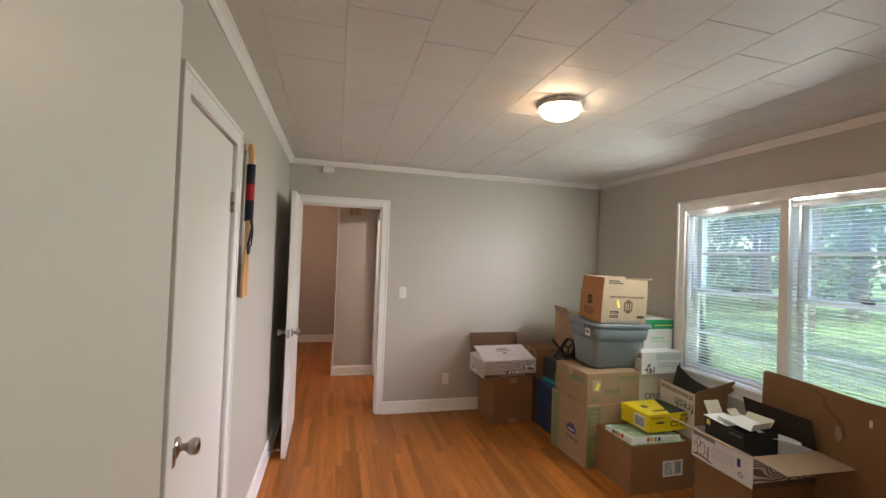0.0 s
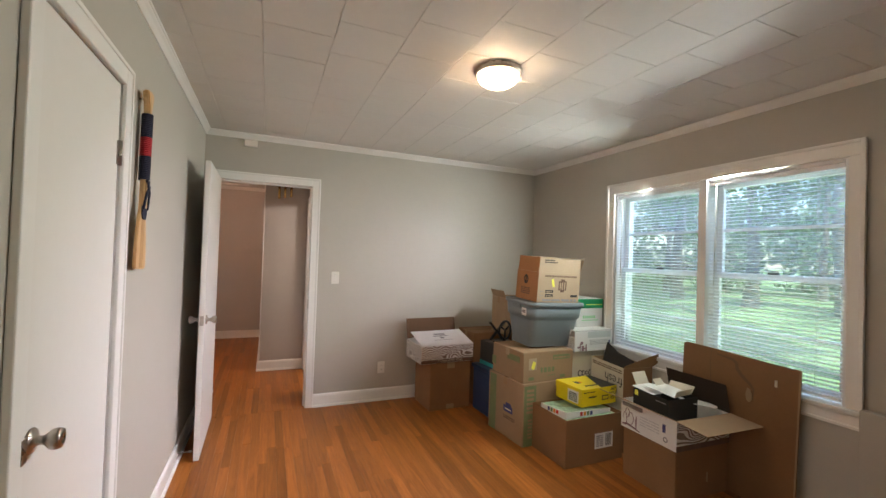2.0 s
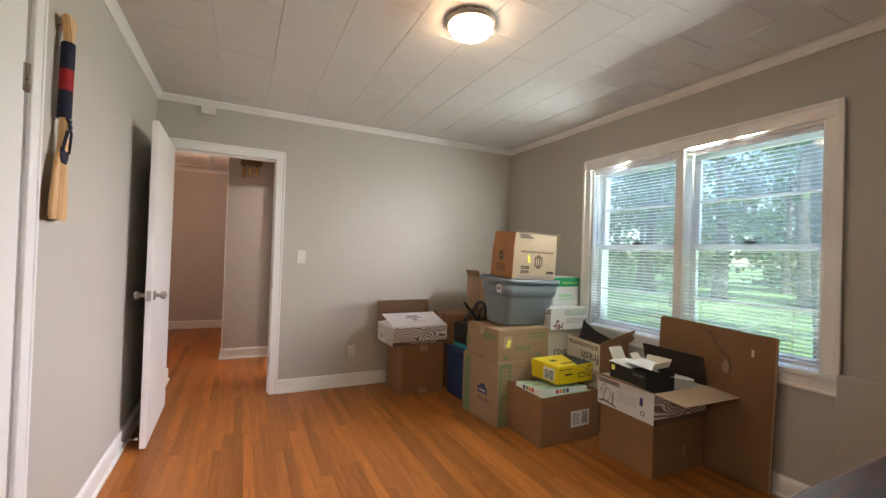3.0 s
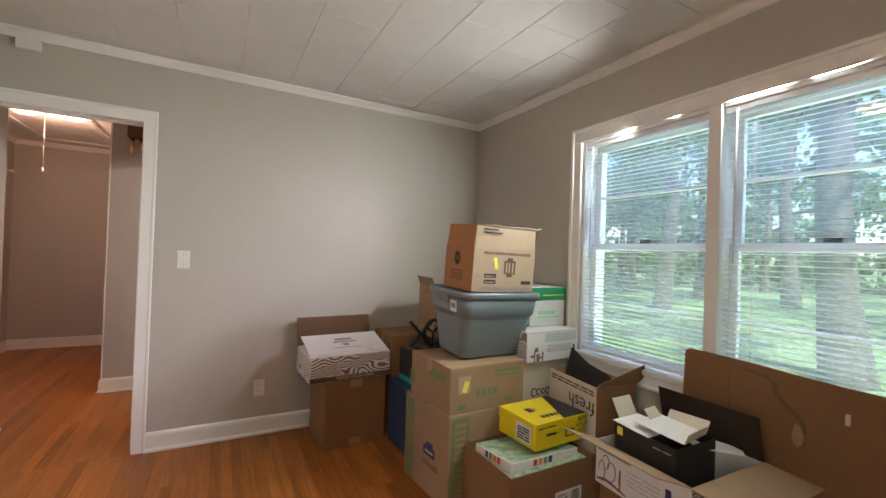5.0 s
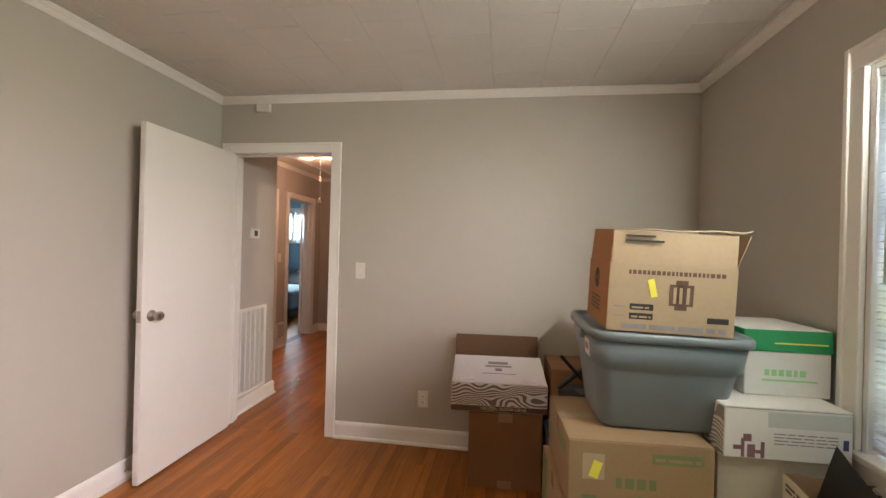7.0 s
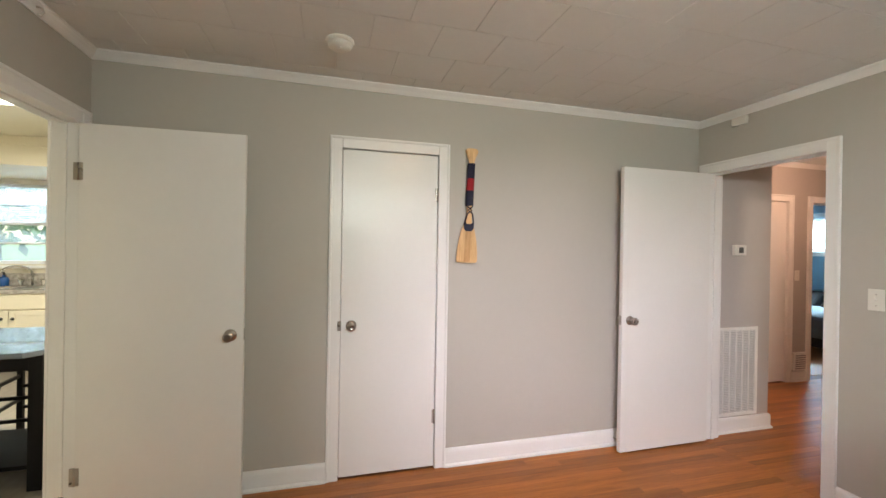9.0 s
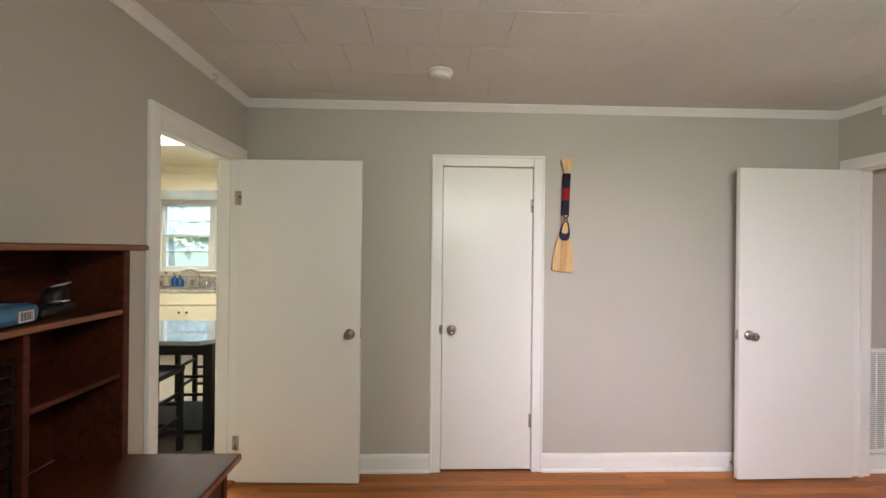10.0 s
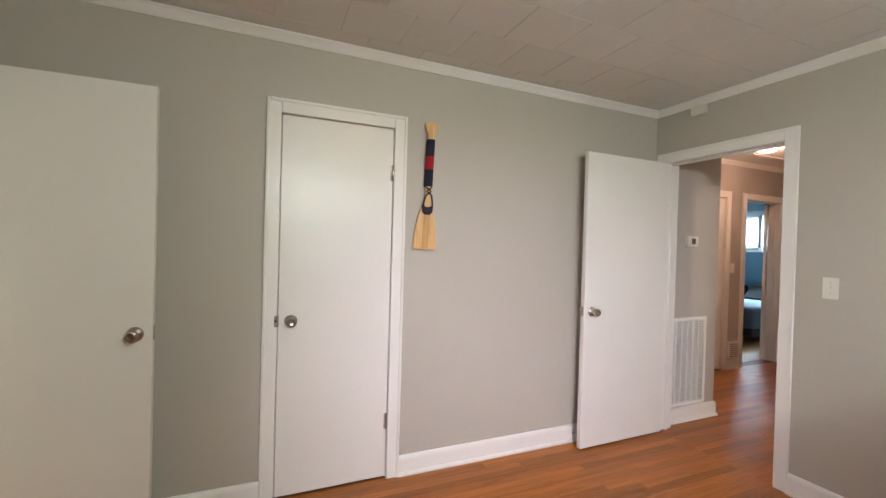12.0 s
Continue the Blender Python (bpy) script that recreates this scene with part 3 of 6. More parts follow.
def casing_bm(bm, a, b, h, w=CW):
    """Door casing in local x (along wall), y (out of wall, 0 at wall), z: two legs and a head with a raised outer band."""
    for x0, x1 in ((a - w, a), (b, b + w)):
        slab(bm, x0, -0.016, 0, x1, 0, h + w, bev=0.004)
    slab(bm, a, -0.016, h, b, 0, h + w, bev=0.004)
    slab(bm, a - w - 0.001, -0.021, 0, a - w + 0.016, -0.001, h + w + 0.001, bev=0.004)
    slab(bm, b + w - 0.016, -0.021, 0, b + w + 0.001, -0.001, h + w + 0.001, bev=0.004)
    slab(bm, a - w + 0.016, -0.021, h + w - 0.016, b + w - 0.016, -0.001, h + w + 0.001, bev=0.004)
    return bm


def jamb_bm(bm, a, b, h, depth, stop=0.05):
    slab(bm, a - 0.02, 0, 0, a, depth, h, bev=0.002)
    slab(bm, b, 0, 0, b + 0.02, depth, h, bev=0.002)
    slab(bm, a - 0.02, 0, h, b + 0.02, depth, h + 0.02, bev=0.002)
    slab(bm, a, stop, 0, a + 0.011, stop + 0.03, h, bev=0.002)
    slab(bm, b - 0.011, stop, 0, b, stop + 0.03, h, bev=0.002)
    slab(bm, a + 0.011, stop, h - 0.011, b - 0.011, stop + 0.03, h, bev=0.002)
    return bm


def door_frame(name, m, a, b, h, depth, label, back=True, w=CW):
    root = thing(name, m, label, "door frame", kind="structure")
    part("casing", casing_bm(bmesh.new(), a, b, h, w), TRIM, root)
    part("jamb", jamb_bm(bmesh.new(), a, b, h, depth), TRIM, root)
    if back:
        bm = casing_bm(bmesh.new(), a, b, h, w)
        bmesh.ops.transform(bm, matrix=Matrix.Translation((0, depth, 0)) @ Matrix.Diagonal((1, -1, 1, 1)), verts=bm.verts)
        bmesh.ops.reverse_faces(bm, faces=bm.faces)
        part("casing", bm, TRIM, root)
    return root


door_frame("door_frame_1", pose(0, N_Y, 0), DOOR_L, DOOR_R, DOOR_H, 0.12, "white painted casing round the hall doorway")
door_frame("door_frame_2", pose(0, S_Y, 0, 0, 0, 180), -DOOR_R, -DOOR_L, DOOR_H, 0.12, "white painted casing round the kitchen doorway")
door_frame("door_frame_3", pose(0, 0, 0, 0, 0, 90), CLO_A, CLO_B, DOOR_H, 0.12, "white painted casing round the closet door", back=False)
door_frame("door_frame_4", pose(HW, 0, 0, 0, 0, 90), 5.37, 6.15, 2.03, 0.12, "white casing round a hall side door", back=False)
door_frame("door_frame_5", pose(HW, 0, 0, 0, 0, 90), 6.52, 7.22, 2.03, 0.12, "white casing round the blue bedroom doorway", back=True)
door_frame("door_frame_6", pose(HE, 0, 0, 0, 0, -90), -5.29, -4.52, 2.03, 0.12, "white casing round an open hall doorway", back=False)

# doors -------------------------------------------------------------------
def knob(parent, at, way, name="door_knob"):
    """Rosette, neck and tulip knob turned about the way it points."""
    q = Vector(way).to_track_quat("Z", "Y").to_matrix().to_4x4()
    m = Matrix.Translation(at) @ q
    bm = lathe(bmesh.new(), [(0, 0), (0.031, 0), (0.033, 0.003), (0.030, 0.008), (0.018, 0.011), (0.012, 0.016), (0.011, 0.028), (0.016, 0.034), (0.025, 0.044), (0.0265, 0.055), (0.024, 0.064), (0.014, 0.067), (0.011, 0.0655), (0, 0.0655)], 24, m)
    return part(name, bm, NICKEL, parent, "brushed nickel door knob")


def hinge(parent, x, y, z):
    bm = bmesh.new()
    tube(bm, [(x, y, z - 0.045), (x, y, z + 0.045)], 0.006, 10)
    slab(bm, x - 0.020, y - 0.003, z - 0.044, x + 0.020, y + 0.006, z + 0.044)
    return part("hinge", bm, NICKEL, parent)


def door_leaf(name, m, w, h, label, group="", knobs=(-1, 1), kx=None, hinges=True, latch=True):
    """A flush door: local x from the hinge edge to the free edge, y across its thickness, z up."""
    root = thing(name, m, label, "door", group, kind="structure")
    bm = slab(bmesh.new(), 0, -0.0175, 0.012, w, 0.0175, h, bev=0.0025)
    leaf = part("leaf", bm, DOORW, root)
    kx = kx if kx is not None else w - 0.065
    for s in knobs:
        knob(root, (kx, s * 0.0175, 0.952), (0, s, 0))
    if latch:
        part("latch_plate", slab(bmesh.new(), w - 0.001, -0.012, 0.92, w + 0.0015, 0.012, 0.985, bev=0.001), NICKEL, root)
    if hinges:
        for z in (0.26, 1.80):
            hinge(root, 0.0, -0.0195 if hinges == 1 else 0.0195, z)
    return root


# hall door, open along the west wall; kitchen door likewise
door_leaf("door_1", pose(0.118, 3.975, 0, 0, 0, -89.2), 0.785, 2.044, "white flush hall door standing open against the wall", "flush doors", hinges=1)
door_leaf("door_2", pose(0.118, -0.035, 0, 0, 0, 88.2), 0.775, 2.044, "white flush kitchen door standing open against the wall", "flush doors", hinges=1)
closet_door = door_leaf("door_3", pose(-0.0205, CLO_B - 0.003, 0, 0, 0, -90), CLO_B - CLO_A - 0.006, 2.046, "white flush closet door, closed", "flush doors", knobs=(1,), hinges=0, latch=False)
for z in (0.34, 1.79):
    bm = bmesh.new()
    tube(bm, [(0.001, 0.024, z - 0.046), (0.001, 0.024, z + 0.046)], 0.0065, 10)
    slab(bm, -0.014, 0.017, z - 0.044, 0.016, 0.0215, z + 0.044)
    part("hinge", bm, NICKEL, closet_door)
part("strike_plate", slab(bmesh.new(), 0.603, 0.012, 0.925, 0.626, 0.0385, 0.985, bev=0.001), NICKEL, closet_door)
door_leaf("door_4", pose(HW - 0.03, 6.147, 0, 0, 0, -90), 0.774, 2.02, "white flush side door in the hall, closed", "flush doors", knobs=(1,), hinges=0, latch=False)
door_leaf("door_5", pose(HW - 0.155, 7.205, 0, 0, 0, 117), 0.69, 2.02, "white bedroom door standing open", "flush doors", hinges=0)
part("strike_plate", slab(bmesh.new(), DOOR_R - 0.0025, N_Y + 0.012, 0.91, DOOR_R + 0.001, N_Y + 0.045, 1.00, bev=0.001), NICKEL, bpy.data.objects["door_frame_1"]).matrix_basis = Matrix.Translation((0, -N_Y, 0))

# door stop on the baseboard behind the hall door
stop = thing("door_stop", pose(0.015, 3.24, 0.06), "small spring door stop on the baseboard", "door stop")
part("spring", tube(bmesh.new(), [(0, 0, 0), (0.065, 0, 0)], 0.005, 8), NICKEL, stop)
part("tip", tube(bmesh.new(), [(0.065, 0, 0), (0.08, 0, 0)], 0.008, 10), PLASTICW, stop)

# double window -----------------------------------------------------------
def sash(root, y0, y1, z0, z1, x, bars, name, glass=PANE):
    """A sash with rails, stiles, muntins and panes, in the plane x."""
    f = 0.038
    s = part(name, slab(slab(slab(slab(bmesh.new(), x, y0, z0, x + 0.03, y0 + f, z1, bev=0.003), x, y1 - f, z0, x + 0.03, y1, z1, bev=0.003), x, y0 + f, z0, x + 0.03, y1 - f, z0 + f, bev=0.003), x, y0 + f, z1 - f, x + 0.03, y1 - f, z1, bev=0.003), VINYL, root)
    zs = [z0 + f] + list(bars) + [z1 - f]
    for b in bars:
        part("muntin", slab(bmesh.new(), x + 0.006, y0 + f, b - 0.009, x + 0.026, y1 - f, b + 0.009, bev=0.003), VINYL, s)
    for lo, hi in zip(zs, zs[1:]):
        p = part("pane", slab(bmesh.new(), x + 0.014, y0 + f - 0.004, lo, x + 0.017, y1 - f + 0.004, hi), glass, s)
        p.visible_shadow = False
    return s


def blind(m, width, top, bottom, label, pitch=0.0235, wand=True, tilt=8):
    """A mini blind: headrail, slats, bottom rail, ladder cords, wand. Local x along the window, y into the room (negative)."""
    root = thing("mini_blind", m, label, "window blind", "mini blinds")
    part("headrail", slab(bmesh.new(), 0, -0.016, top - 0.026, width, 0.012, top, bev=0.002), SLAT, root)
    bm = bmesh.new()
    t = radians(tilt)
    prof = []
    for k in range(5):
        u = -0.0125 + 0.025 * k / 4
        prof.append((u * math.cos(t), u * math.sin(t) + 0.0016 * (1 - (u / 0.0125) ** 2)))
    ra = [bm.verts.new((0.004, a, b)) for a, b in prof] + [bm.verts.new((0.004, a, b - 0.0005)) for a, b in reversed(prof)]
    rb = [bm.verts.new((width - 0.004, a, b)) for a, b in prof] + [bm.verts.new((width - 0.004, a, b - 0.0005)) for a, b in reversed(prof)]
    for i in range(len(ra)):
        j = (i + 1) % len(ra)
        bm.faces.new((ra[i], ra[j], rb[j], rb[i]))
    bm.faces.new(ra)
    bm.faces.new(rb[::-1])
    bmesh.ops.recalc_face_normals(bm, faces=bm.faces)
    me = mesh_of("slat", bm, SLAT)
    z = top - 0.026 - pitch * 0.7
    while z > bottom + 0.03:
        s = new("slat", me)
        s.parent = root
        s.matrix_basis = pose(0, random.uniform(-0.0008, 0.0008), z, random.uniform(-2.5, 2.5), random.uniform(-0.08, 0.08), 0)
        z -= pitch
    part("bottom_rail", slab(bmesh.new(), 0.003, -0.012, bottom, width - 0.003, 0.012, bottom + 0.018, bev=0.004), SLAT, root)
    for u in (0.12, width - 0.12):
        bm = bmesh.new()
        for y in (-0.0135, 0.0135):
            tube(bm, [(u, y, top - 0.02), (u, y, bottom + 0.01)], 0.0006, 5)
        tube(bm, [(u, 0, top - 0.02), (u, 0, bottom - 0.04)], 0.0009, 5)
        part("ladder_cord", bm, CORD, root)
    if wand:
        part("tilt_wand", tube(bmesh.new(), [(0.055, -0.024, top - 0.02), (0.05, -0.026, top - 0.72)], 0.0035, 8), PLASTICW, root)
    return root


win = thing("window_1", pose(0, 0, 0), "white double window with two sash pairs and a wide casing", "window", kind="structure")
cx = E_X - 0.02
bm = bmesh.new()
W0, W1 = 1.085, 2.842
for y0, y1 in ((W0, WIN_A), (WIN_B, W1)):
    slab(bm, cx, y0, 0.72, E_X, y1, WIN_HI, bev=0.004)
slab(bm, cx, W0, WIN_HI, E_X, W1, 2.128, bev=0.004)
for a in ((cx - 0.008, W0 - 0.004, 0.72, cx + 0.006, W0 + 0.018, 2.132), (cx - 0.008, W1 - 0.018, 0.72, cx + 0.006, W1 + 0.004, 2.132), (cx - 0.008, W0 + 0.018, 2.112, cx + 0.006, W1 - 0.018, 2.132)):
    slab(bm, *a, bev=0.004)
part("casing", bm, TRIM, win)
part("sill", slab(bmesh.new(), E_X - 0.035, W0 - 0.012, 0.69, E_X + 0.06, W1 + 0.012, 0.718, bev=0.006), TRIM, win)
bm = slab(bmesh.new(), E_X - 0.016, W0 + 0.0, 0.62, E_X, W1, 0.69, bev=0.004)
slab(bm, E_X - 0.024, W0 + 0.0, 0.618, E_X - 0.012, W1, 0.636, bev=0.004)
part("apron", bm, TRIM, win)
MUL0, MUL1 = 1.924, 1.984
part("mullion", slab(bmesh.new(), E_X - 0.016, MUL0, 0.718, E_X + 0.14, MUL1, WIN_HI, bev=0.004), TRIM, win)
bm = bmesh.new()
for a in ((E_X, WIN_A, 0.70, E_X + 0.2, WIN_A + 0.02, WIN_HI), (E_X, WIN_B - 0.02, 0.70, E_X + 0.2, WIN_B, WIN_HI), (E_X, WIN_A + 0.02, WIN_HI - 0.02, E_X + 0.2, MUL0, WIN_HI), (E_X, MUL1, WIN_HI - 0.02, E_X + 0.2, WIN_B - 0.02, WIN_HI), (E_X + 0.06, WIN_A + 0.02, 0.70, E_X + 0.22, WIN_B - 0.02, 0.722)):
    slab(bm, *a, bev=0.002)
part("jamb_lining", bm, VINYL, win)
for y0, y1 in ((WIN_A + 0.02, MUL0), (MUL1, WIN_B - 0.02)):
    sash(win, y0, y1, 1.36, 2.02, E_X + 0.105, (1.69,), "upper_sash")
    low = sash(win, y0 + 0.004, y1 - 0.004, 0.725, 1.395, E_X + 0.072, (1.03,), "lower_sash")
    ym = (y0 + y1) / 2
    bm = slab(bmesh.new(), E_X + 0.062, ym - 0.025, 1.396, E_X + 0.095, ym + 0.025, 1.408, bev=0.003)
    tube(bm, [(E_X + 0.078, ym - 0.03, 1.414), (E_X + 0.078, ym + 0.035, 1.418)], 0.006, 8)
    part("sash_lock", bm, DARKMETAL, low)
    blind(pose(E_X + 0.022, y1 - 0.004, 0, 0, 0, -90), y1 - y0 - 0.008, 2.022, 0.735, "white mini blind lowered with its slats open")

# fixtures ----------------------------------------------------------------
lamp = thing("ceiling_light", pose(1.648, 1.938, CEIL) @ Matrix.Scale(0.86, 4), "lit flush ceiling lamp with a nickel rim and glass bowl", "ceiling lamp")
part("rim", lathe(bmesh.new(), [(0.02, 0.0), (0.148, 0.0), (0.152, -0.008), (0.150, -0.022), (0.142, -0.034), (0.130, -0.036), (0.130, -0.03), (0.02, -0.03)], 40), NICKEL, lamp)
part("glass_bowl", lathe(bmesh.new(), [(0.129, -0.034), (0.128, -0.050), (0.115, -0.072), (0.088, -0.090), (0.05, -0.101), (0, -0.105)], 40), LAMPGLASS, lamp, "glowing white glass bowl")
bm = slab(bmesh.new(), -0.006, -0.014, -0.045, 0.016, 0.014, -0.002, pose(0.145, -0.01, 0), bev=0.003)
part("clip", bm, PLASTICW, lamp)

smoke = thing("smoke_detector", pose(0.497, 1.22, CEIL), "round ivory smoke detector on the ceiling", "smoke detector")
part("base", lathe(bmesh.new(), [(0, 0), (0.068, 0), (0.070, -0.006), (0.066, -0.016), (0, -0.016)], 36), PLASTICW, smoke)
bm = lathe(bmesh.new(), [(0, -0.016), (0.058, -0.016), (0.056, -0.034), (0.046, -0.042), (0, -0.044)], 36)
for k in range(18):
    a = 2 * math.pi * k / 18
    slab(bm, 0.052, -0.004, -0.032, 0.0585, 0.004, -0.020, pose(0, 0, 0, 0, 0, math.degrees(a)))
part("cover", bm, PLASTICW, smoke)
part("test_button", lathe(bmesh.new(), [(0, -0.047), (0.008, -0.046), (0.009, -0.043), (0.009, -0.040), (0, -0.040)], 16, pose(0.02, 0, 0)), PLASTICW, smoke)

sensor = thing("alarm_sensor", pose(0.352, N_Y, 2.352), "small white alarm box under the crown moulding", "alarm sensor")
part("body", slab(bmesh.new(), -0.052, -0.034, 0, 0.052, 0, 0.058, bev=0.005), PLASTICW, sensor)
hook = thing("cup_hook", pose(0.485, S_Y, 2.432), "small white hook on the crown moulding", "hook")
part("stem", tube(bmesh.new(), [(0, 0.03, 0), (0, 0.048, -0.002), (0, 0.056, -0.02), (0, 0.046, -0.036), (0, 0.034, -0.03)], 0.0045, 8), PLASTICW, hook)


def cover_plate(name, m, kind):
    root = thing(name, m, "ivory %s on the grey wall" % ("light switch" if kind == "switch" else "double power outlet"), "switch" if kind == "switch" else "outlet")
    part("plate", slab(bmesh.new(), -0.036, -0.006, -0.058, 0.036, 0, 0.058, bev=0.003), PLASTICW, root)
    if kind == "switch":
        part("toggle", slab(bmesh.new(), -0.005, -0.017, -0.006, 0.005, -0.005, 0.014, pose(0, 0, 0, -18), bev=0.002), PLASTICW, root)
        for z in (-0.03, 0.03):
            part("screw", lathe(bmesh.new(), [(0.003, 0), (0.003, 0.0015), (0, 0.002)], 8, pose(0, -0.006, z, 90)), NICKEL, root)
    else:
        for z in (-0.02, 0.02):
            r = part("receptacle", slab(bmesh.new(), -0.017, -0.0085, z - 0.015, 0.017, -0.005, z + 0.015, bev=0.004), PLASTICW, root)
            for x in (-0.0065, 0.0065):
                part("slot", slab(bmesh.new(), x - 0.001, -0.0092, z - 0.003, x + 0.001, -0.008, z + 0.006), BLACKINK, r)
    return root


cover_plate("light_switch", pose(1.121, N_Y, 1.205), "switch")
cover_plate("power_outlet", pose(1.598, N_Y, 0.322), "outlet")
cover_plate("light_switch", pose(HW, 6.30, 1.20, 0, 0, 90), "switch")

# paddle on the west wall -------------------------------------------------
pad = thing("paddle", pose(0.016, 2.062, 1.35, 0, 2.0, 90), "wooden paddle with navy and red cord grip hung on wall", "paddle")
L = pad
bm = prism(bmesh.new(), [(-0.074, 0.012), (-0.066, 0.0), (0.062, 0.0), (0.072, 0.012), (0.070, 0.07), (0.060, 0.15), (0.045, 0.215), (0.026, 0.262), (-0.026, 0.262), (-0.048, 0.215), (-0.062, 0.15), (-0.072, 0.07)], -0.012, pose(0, -0.008, 0))
bmesh.ops.bevel(bm, geom=bm.edges[:], offset=0.003, segments=2, affect="EDGES")
blade = part("blade", bm, PADDLEW, L, "pale laminated wooden blade")
part("blade_stripe", prism(bmesh.new(), [(-0.022, 0.006), (0.020, 0.006), (0.018, 0.25), (-0.018, 0.25)], -0.0005, pose(0, -0.0204, 0)), PADDLED, blade)
bm = prism(bmesh.new(), [(-0.02, 0.25), (0.02, 0.25), (0.017, 0.33), (0.017, 0.655), (0.024, 0.69), (0.043, 0.735), (0.040, 0.752), (0.018, 0.758), (-0.022, 0.756), (-0.042, 0.748), (-0.043, 0.735), (-0.022, 0.69), (-0.016, 0.655), (-0.016, 0.33)], -0.024, pose(0, -0.004, 0))
bmesh.ops.bevel(bm, geom=bm.edges[:], offset=0.005, segments=2, affect="EDGES")
part("shaft", bm, PADDLEW, L)


def wrap(name, z0, z1, material, r=0.022, wob=0.0):
    pts, turns = [], int((z1 - z0) / 0.0075)
    for k in range(turns * 12 + 1):
        a = 2 * math.pi * k / 12
        pts.append((r * 1.05 * math.cos(a), -0.016 + r * 0.78 * math.sin(a), z0 + (z1 - z0) * k / (turns * 12)))
    return part(name, tube(bmesh.new(), pts, 0.0046, 6), material, L)


wrap("navy_wrap", 0.375, 0.475, NAVY)
wrap("red_wrap", 0.475, 0.555, REDCORD)
wrap("navy_wrap", 0.555, 0.655, NAVY)
bm = bmesh.new()
tube(bm, [(-0.018, -0.03, 0.372), (0.014, -0.034, 0.345), (-0.016, -0.034, 0.322), (-0.024, -0.03, 0.29), (-0.030, -0.026, 0.25)], 0.005, 6)
tube(bm, [(0.018, -0.03, 0.372), (-0.014, -0.036, 0.345), (0.018, -0.034, 0.325), (0.026, -0.03, 0.29), (0.030, -0.026, 0.25)], 0.005, 6)
part("lashing", bm, NAVY, L)
part("collar", prism(bmesh.new(), [(-0.036, 0.262), (0.036, 0.262), (0.034, 0.228), (0.018, 0.208), (-0.018, 0.208), (-0.034, 0.228)], -0.004, pose(0, -0.0206, 0)), NAVY, L)
part("wall_hook", tube(bmesh.new(), [(0, 0.016, 0.72), (0, -0.004, 0.72)], 0.004, 8), NICKEL, L)

# cartons and bins by the window ------------------------------------------
def plate(bm, m, w, length, thick=0.004):
    """A flap: hinged along local x, reaching along local y, lying in the xy plane."""
    return slab(bm, 0, 0, -thick / 2, w, length, thick / 2, m, bev=0.0012)


def flap(parent, edge, w, d, h, length, angle, material, inset=0.004, name="flap", label=""):
    """angle 0 lies flat outwards, 90 stands upright, 180 closes over the box."""
    if edge == "front":
        m = pose(w - inset, 0.002, h, 0, 0, 180) @ pose(0, 0, 0, angle)
        along = w - 2 * inset
    elif edge == "back":
        m = pose(inset, d - 0.002, h) @ pose(0, 0, 0, angle)
        along = w - 2 * inset
    elif edge == "left":
        m = pose(0.002, inset, h, 0, 0, 90) @ pose(0, 0, 0, angle)
        along = d - 2 * inset
    else:
        m = pose(w - 0.002, d - inset, h, 0, 0, -90) @ pose(0, 0, 0, angle)
        along = d - 2 * inset
    return part(name, plate(bmesh.new(), m, along, length), material, parent, label)


def carton(name, m, w, d, h, material, label, category="cardboard box", opened=False, seam=True, tape=TAPE):
    """A box with its front left bottom corner at the origin; x along the front, y to the back."""
    root = thing(name, m, label, category)
    bm = bmesh.new()
    t = 0.004
    if opened:
        for nm, blk in (("bottom", (0, 0, 0, w, d, t)), ("front_panel", (0, 0, t, w, t, h)), ("back_panel", (0, d - t, t, w, d, h)), ("side_panel", (0, t, t, t, d - t, h)), ("side_panel", (w - t, t, t, w, d - t, h))):
            part(nm, slab(bmesh.new(), *blk, bev=0.0012), material, root)
    else:
        slab(bm, 0, 0, 0, w, d, h - 0.004, bev=0.004)
    if opened:
        bm.free()
    else:
        part("body", bm, material, root)
    if not opened:
        for y0, y1 in ((0.001, d / 2 - 0.0015), (d / 2 + 0.0015, d - 0.001)):
            part("top_flap", slab(bmesh.new(), 0.001, y0, h - 0.004, w - 0.001, y1, h, bev=0.0015), material, root)
        if seam:
            bm = slab(bmesh.new(), -0.0006, d / 2 - 0.025, h + 0.0002, w + 0.0006, d / 2 + 0.025, h + 0.0007)
            slab(bm, -0.0011, d / 2 - 0.025, h - 0.06, -0.0006, d / 2 + 0.025, h + 0.0007)
            slab(bm, w + 0.0006, d / 2 - 0.025, h - 0.06, w + 0.0011, d / 2 + 0.025, h + 0.0007)
            part("tape", bm, tape, root)
    return root


def ink(parent, face, u0, v0, u1, v1, material, name="print", off=0.0005, wdh=None, bev=0.0):
    """A printed patch on a face; u along the face, v up (or back, on top)."""
    bm = bmesh.new()
    e = 0.0004
    if face == "front":
        slab(bm, u0, -off - e, v0, u1, -off, v1)
    elif face == "left":
        slab(bm, -off - e, u0, v0, -off, u1, v1)
    elif face == "right":
        slab(bm, wdh[0] + off, u0, v0, wdh[0] + off + e, u1, v1)
    else:
        slab(bm, u0, v0, wdh[2] + off, u1, v1, wdh[2] + off + e)
    return part(name, bm, material, parent)


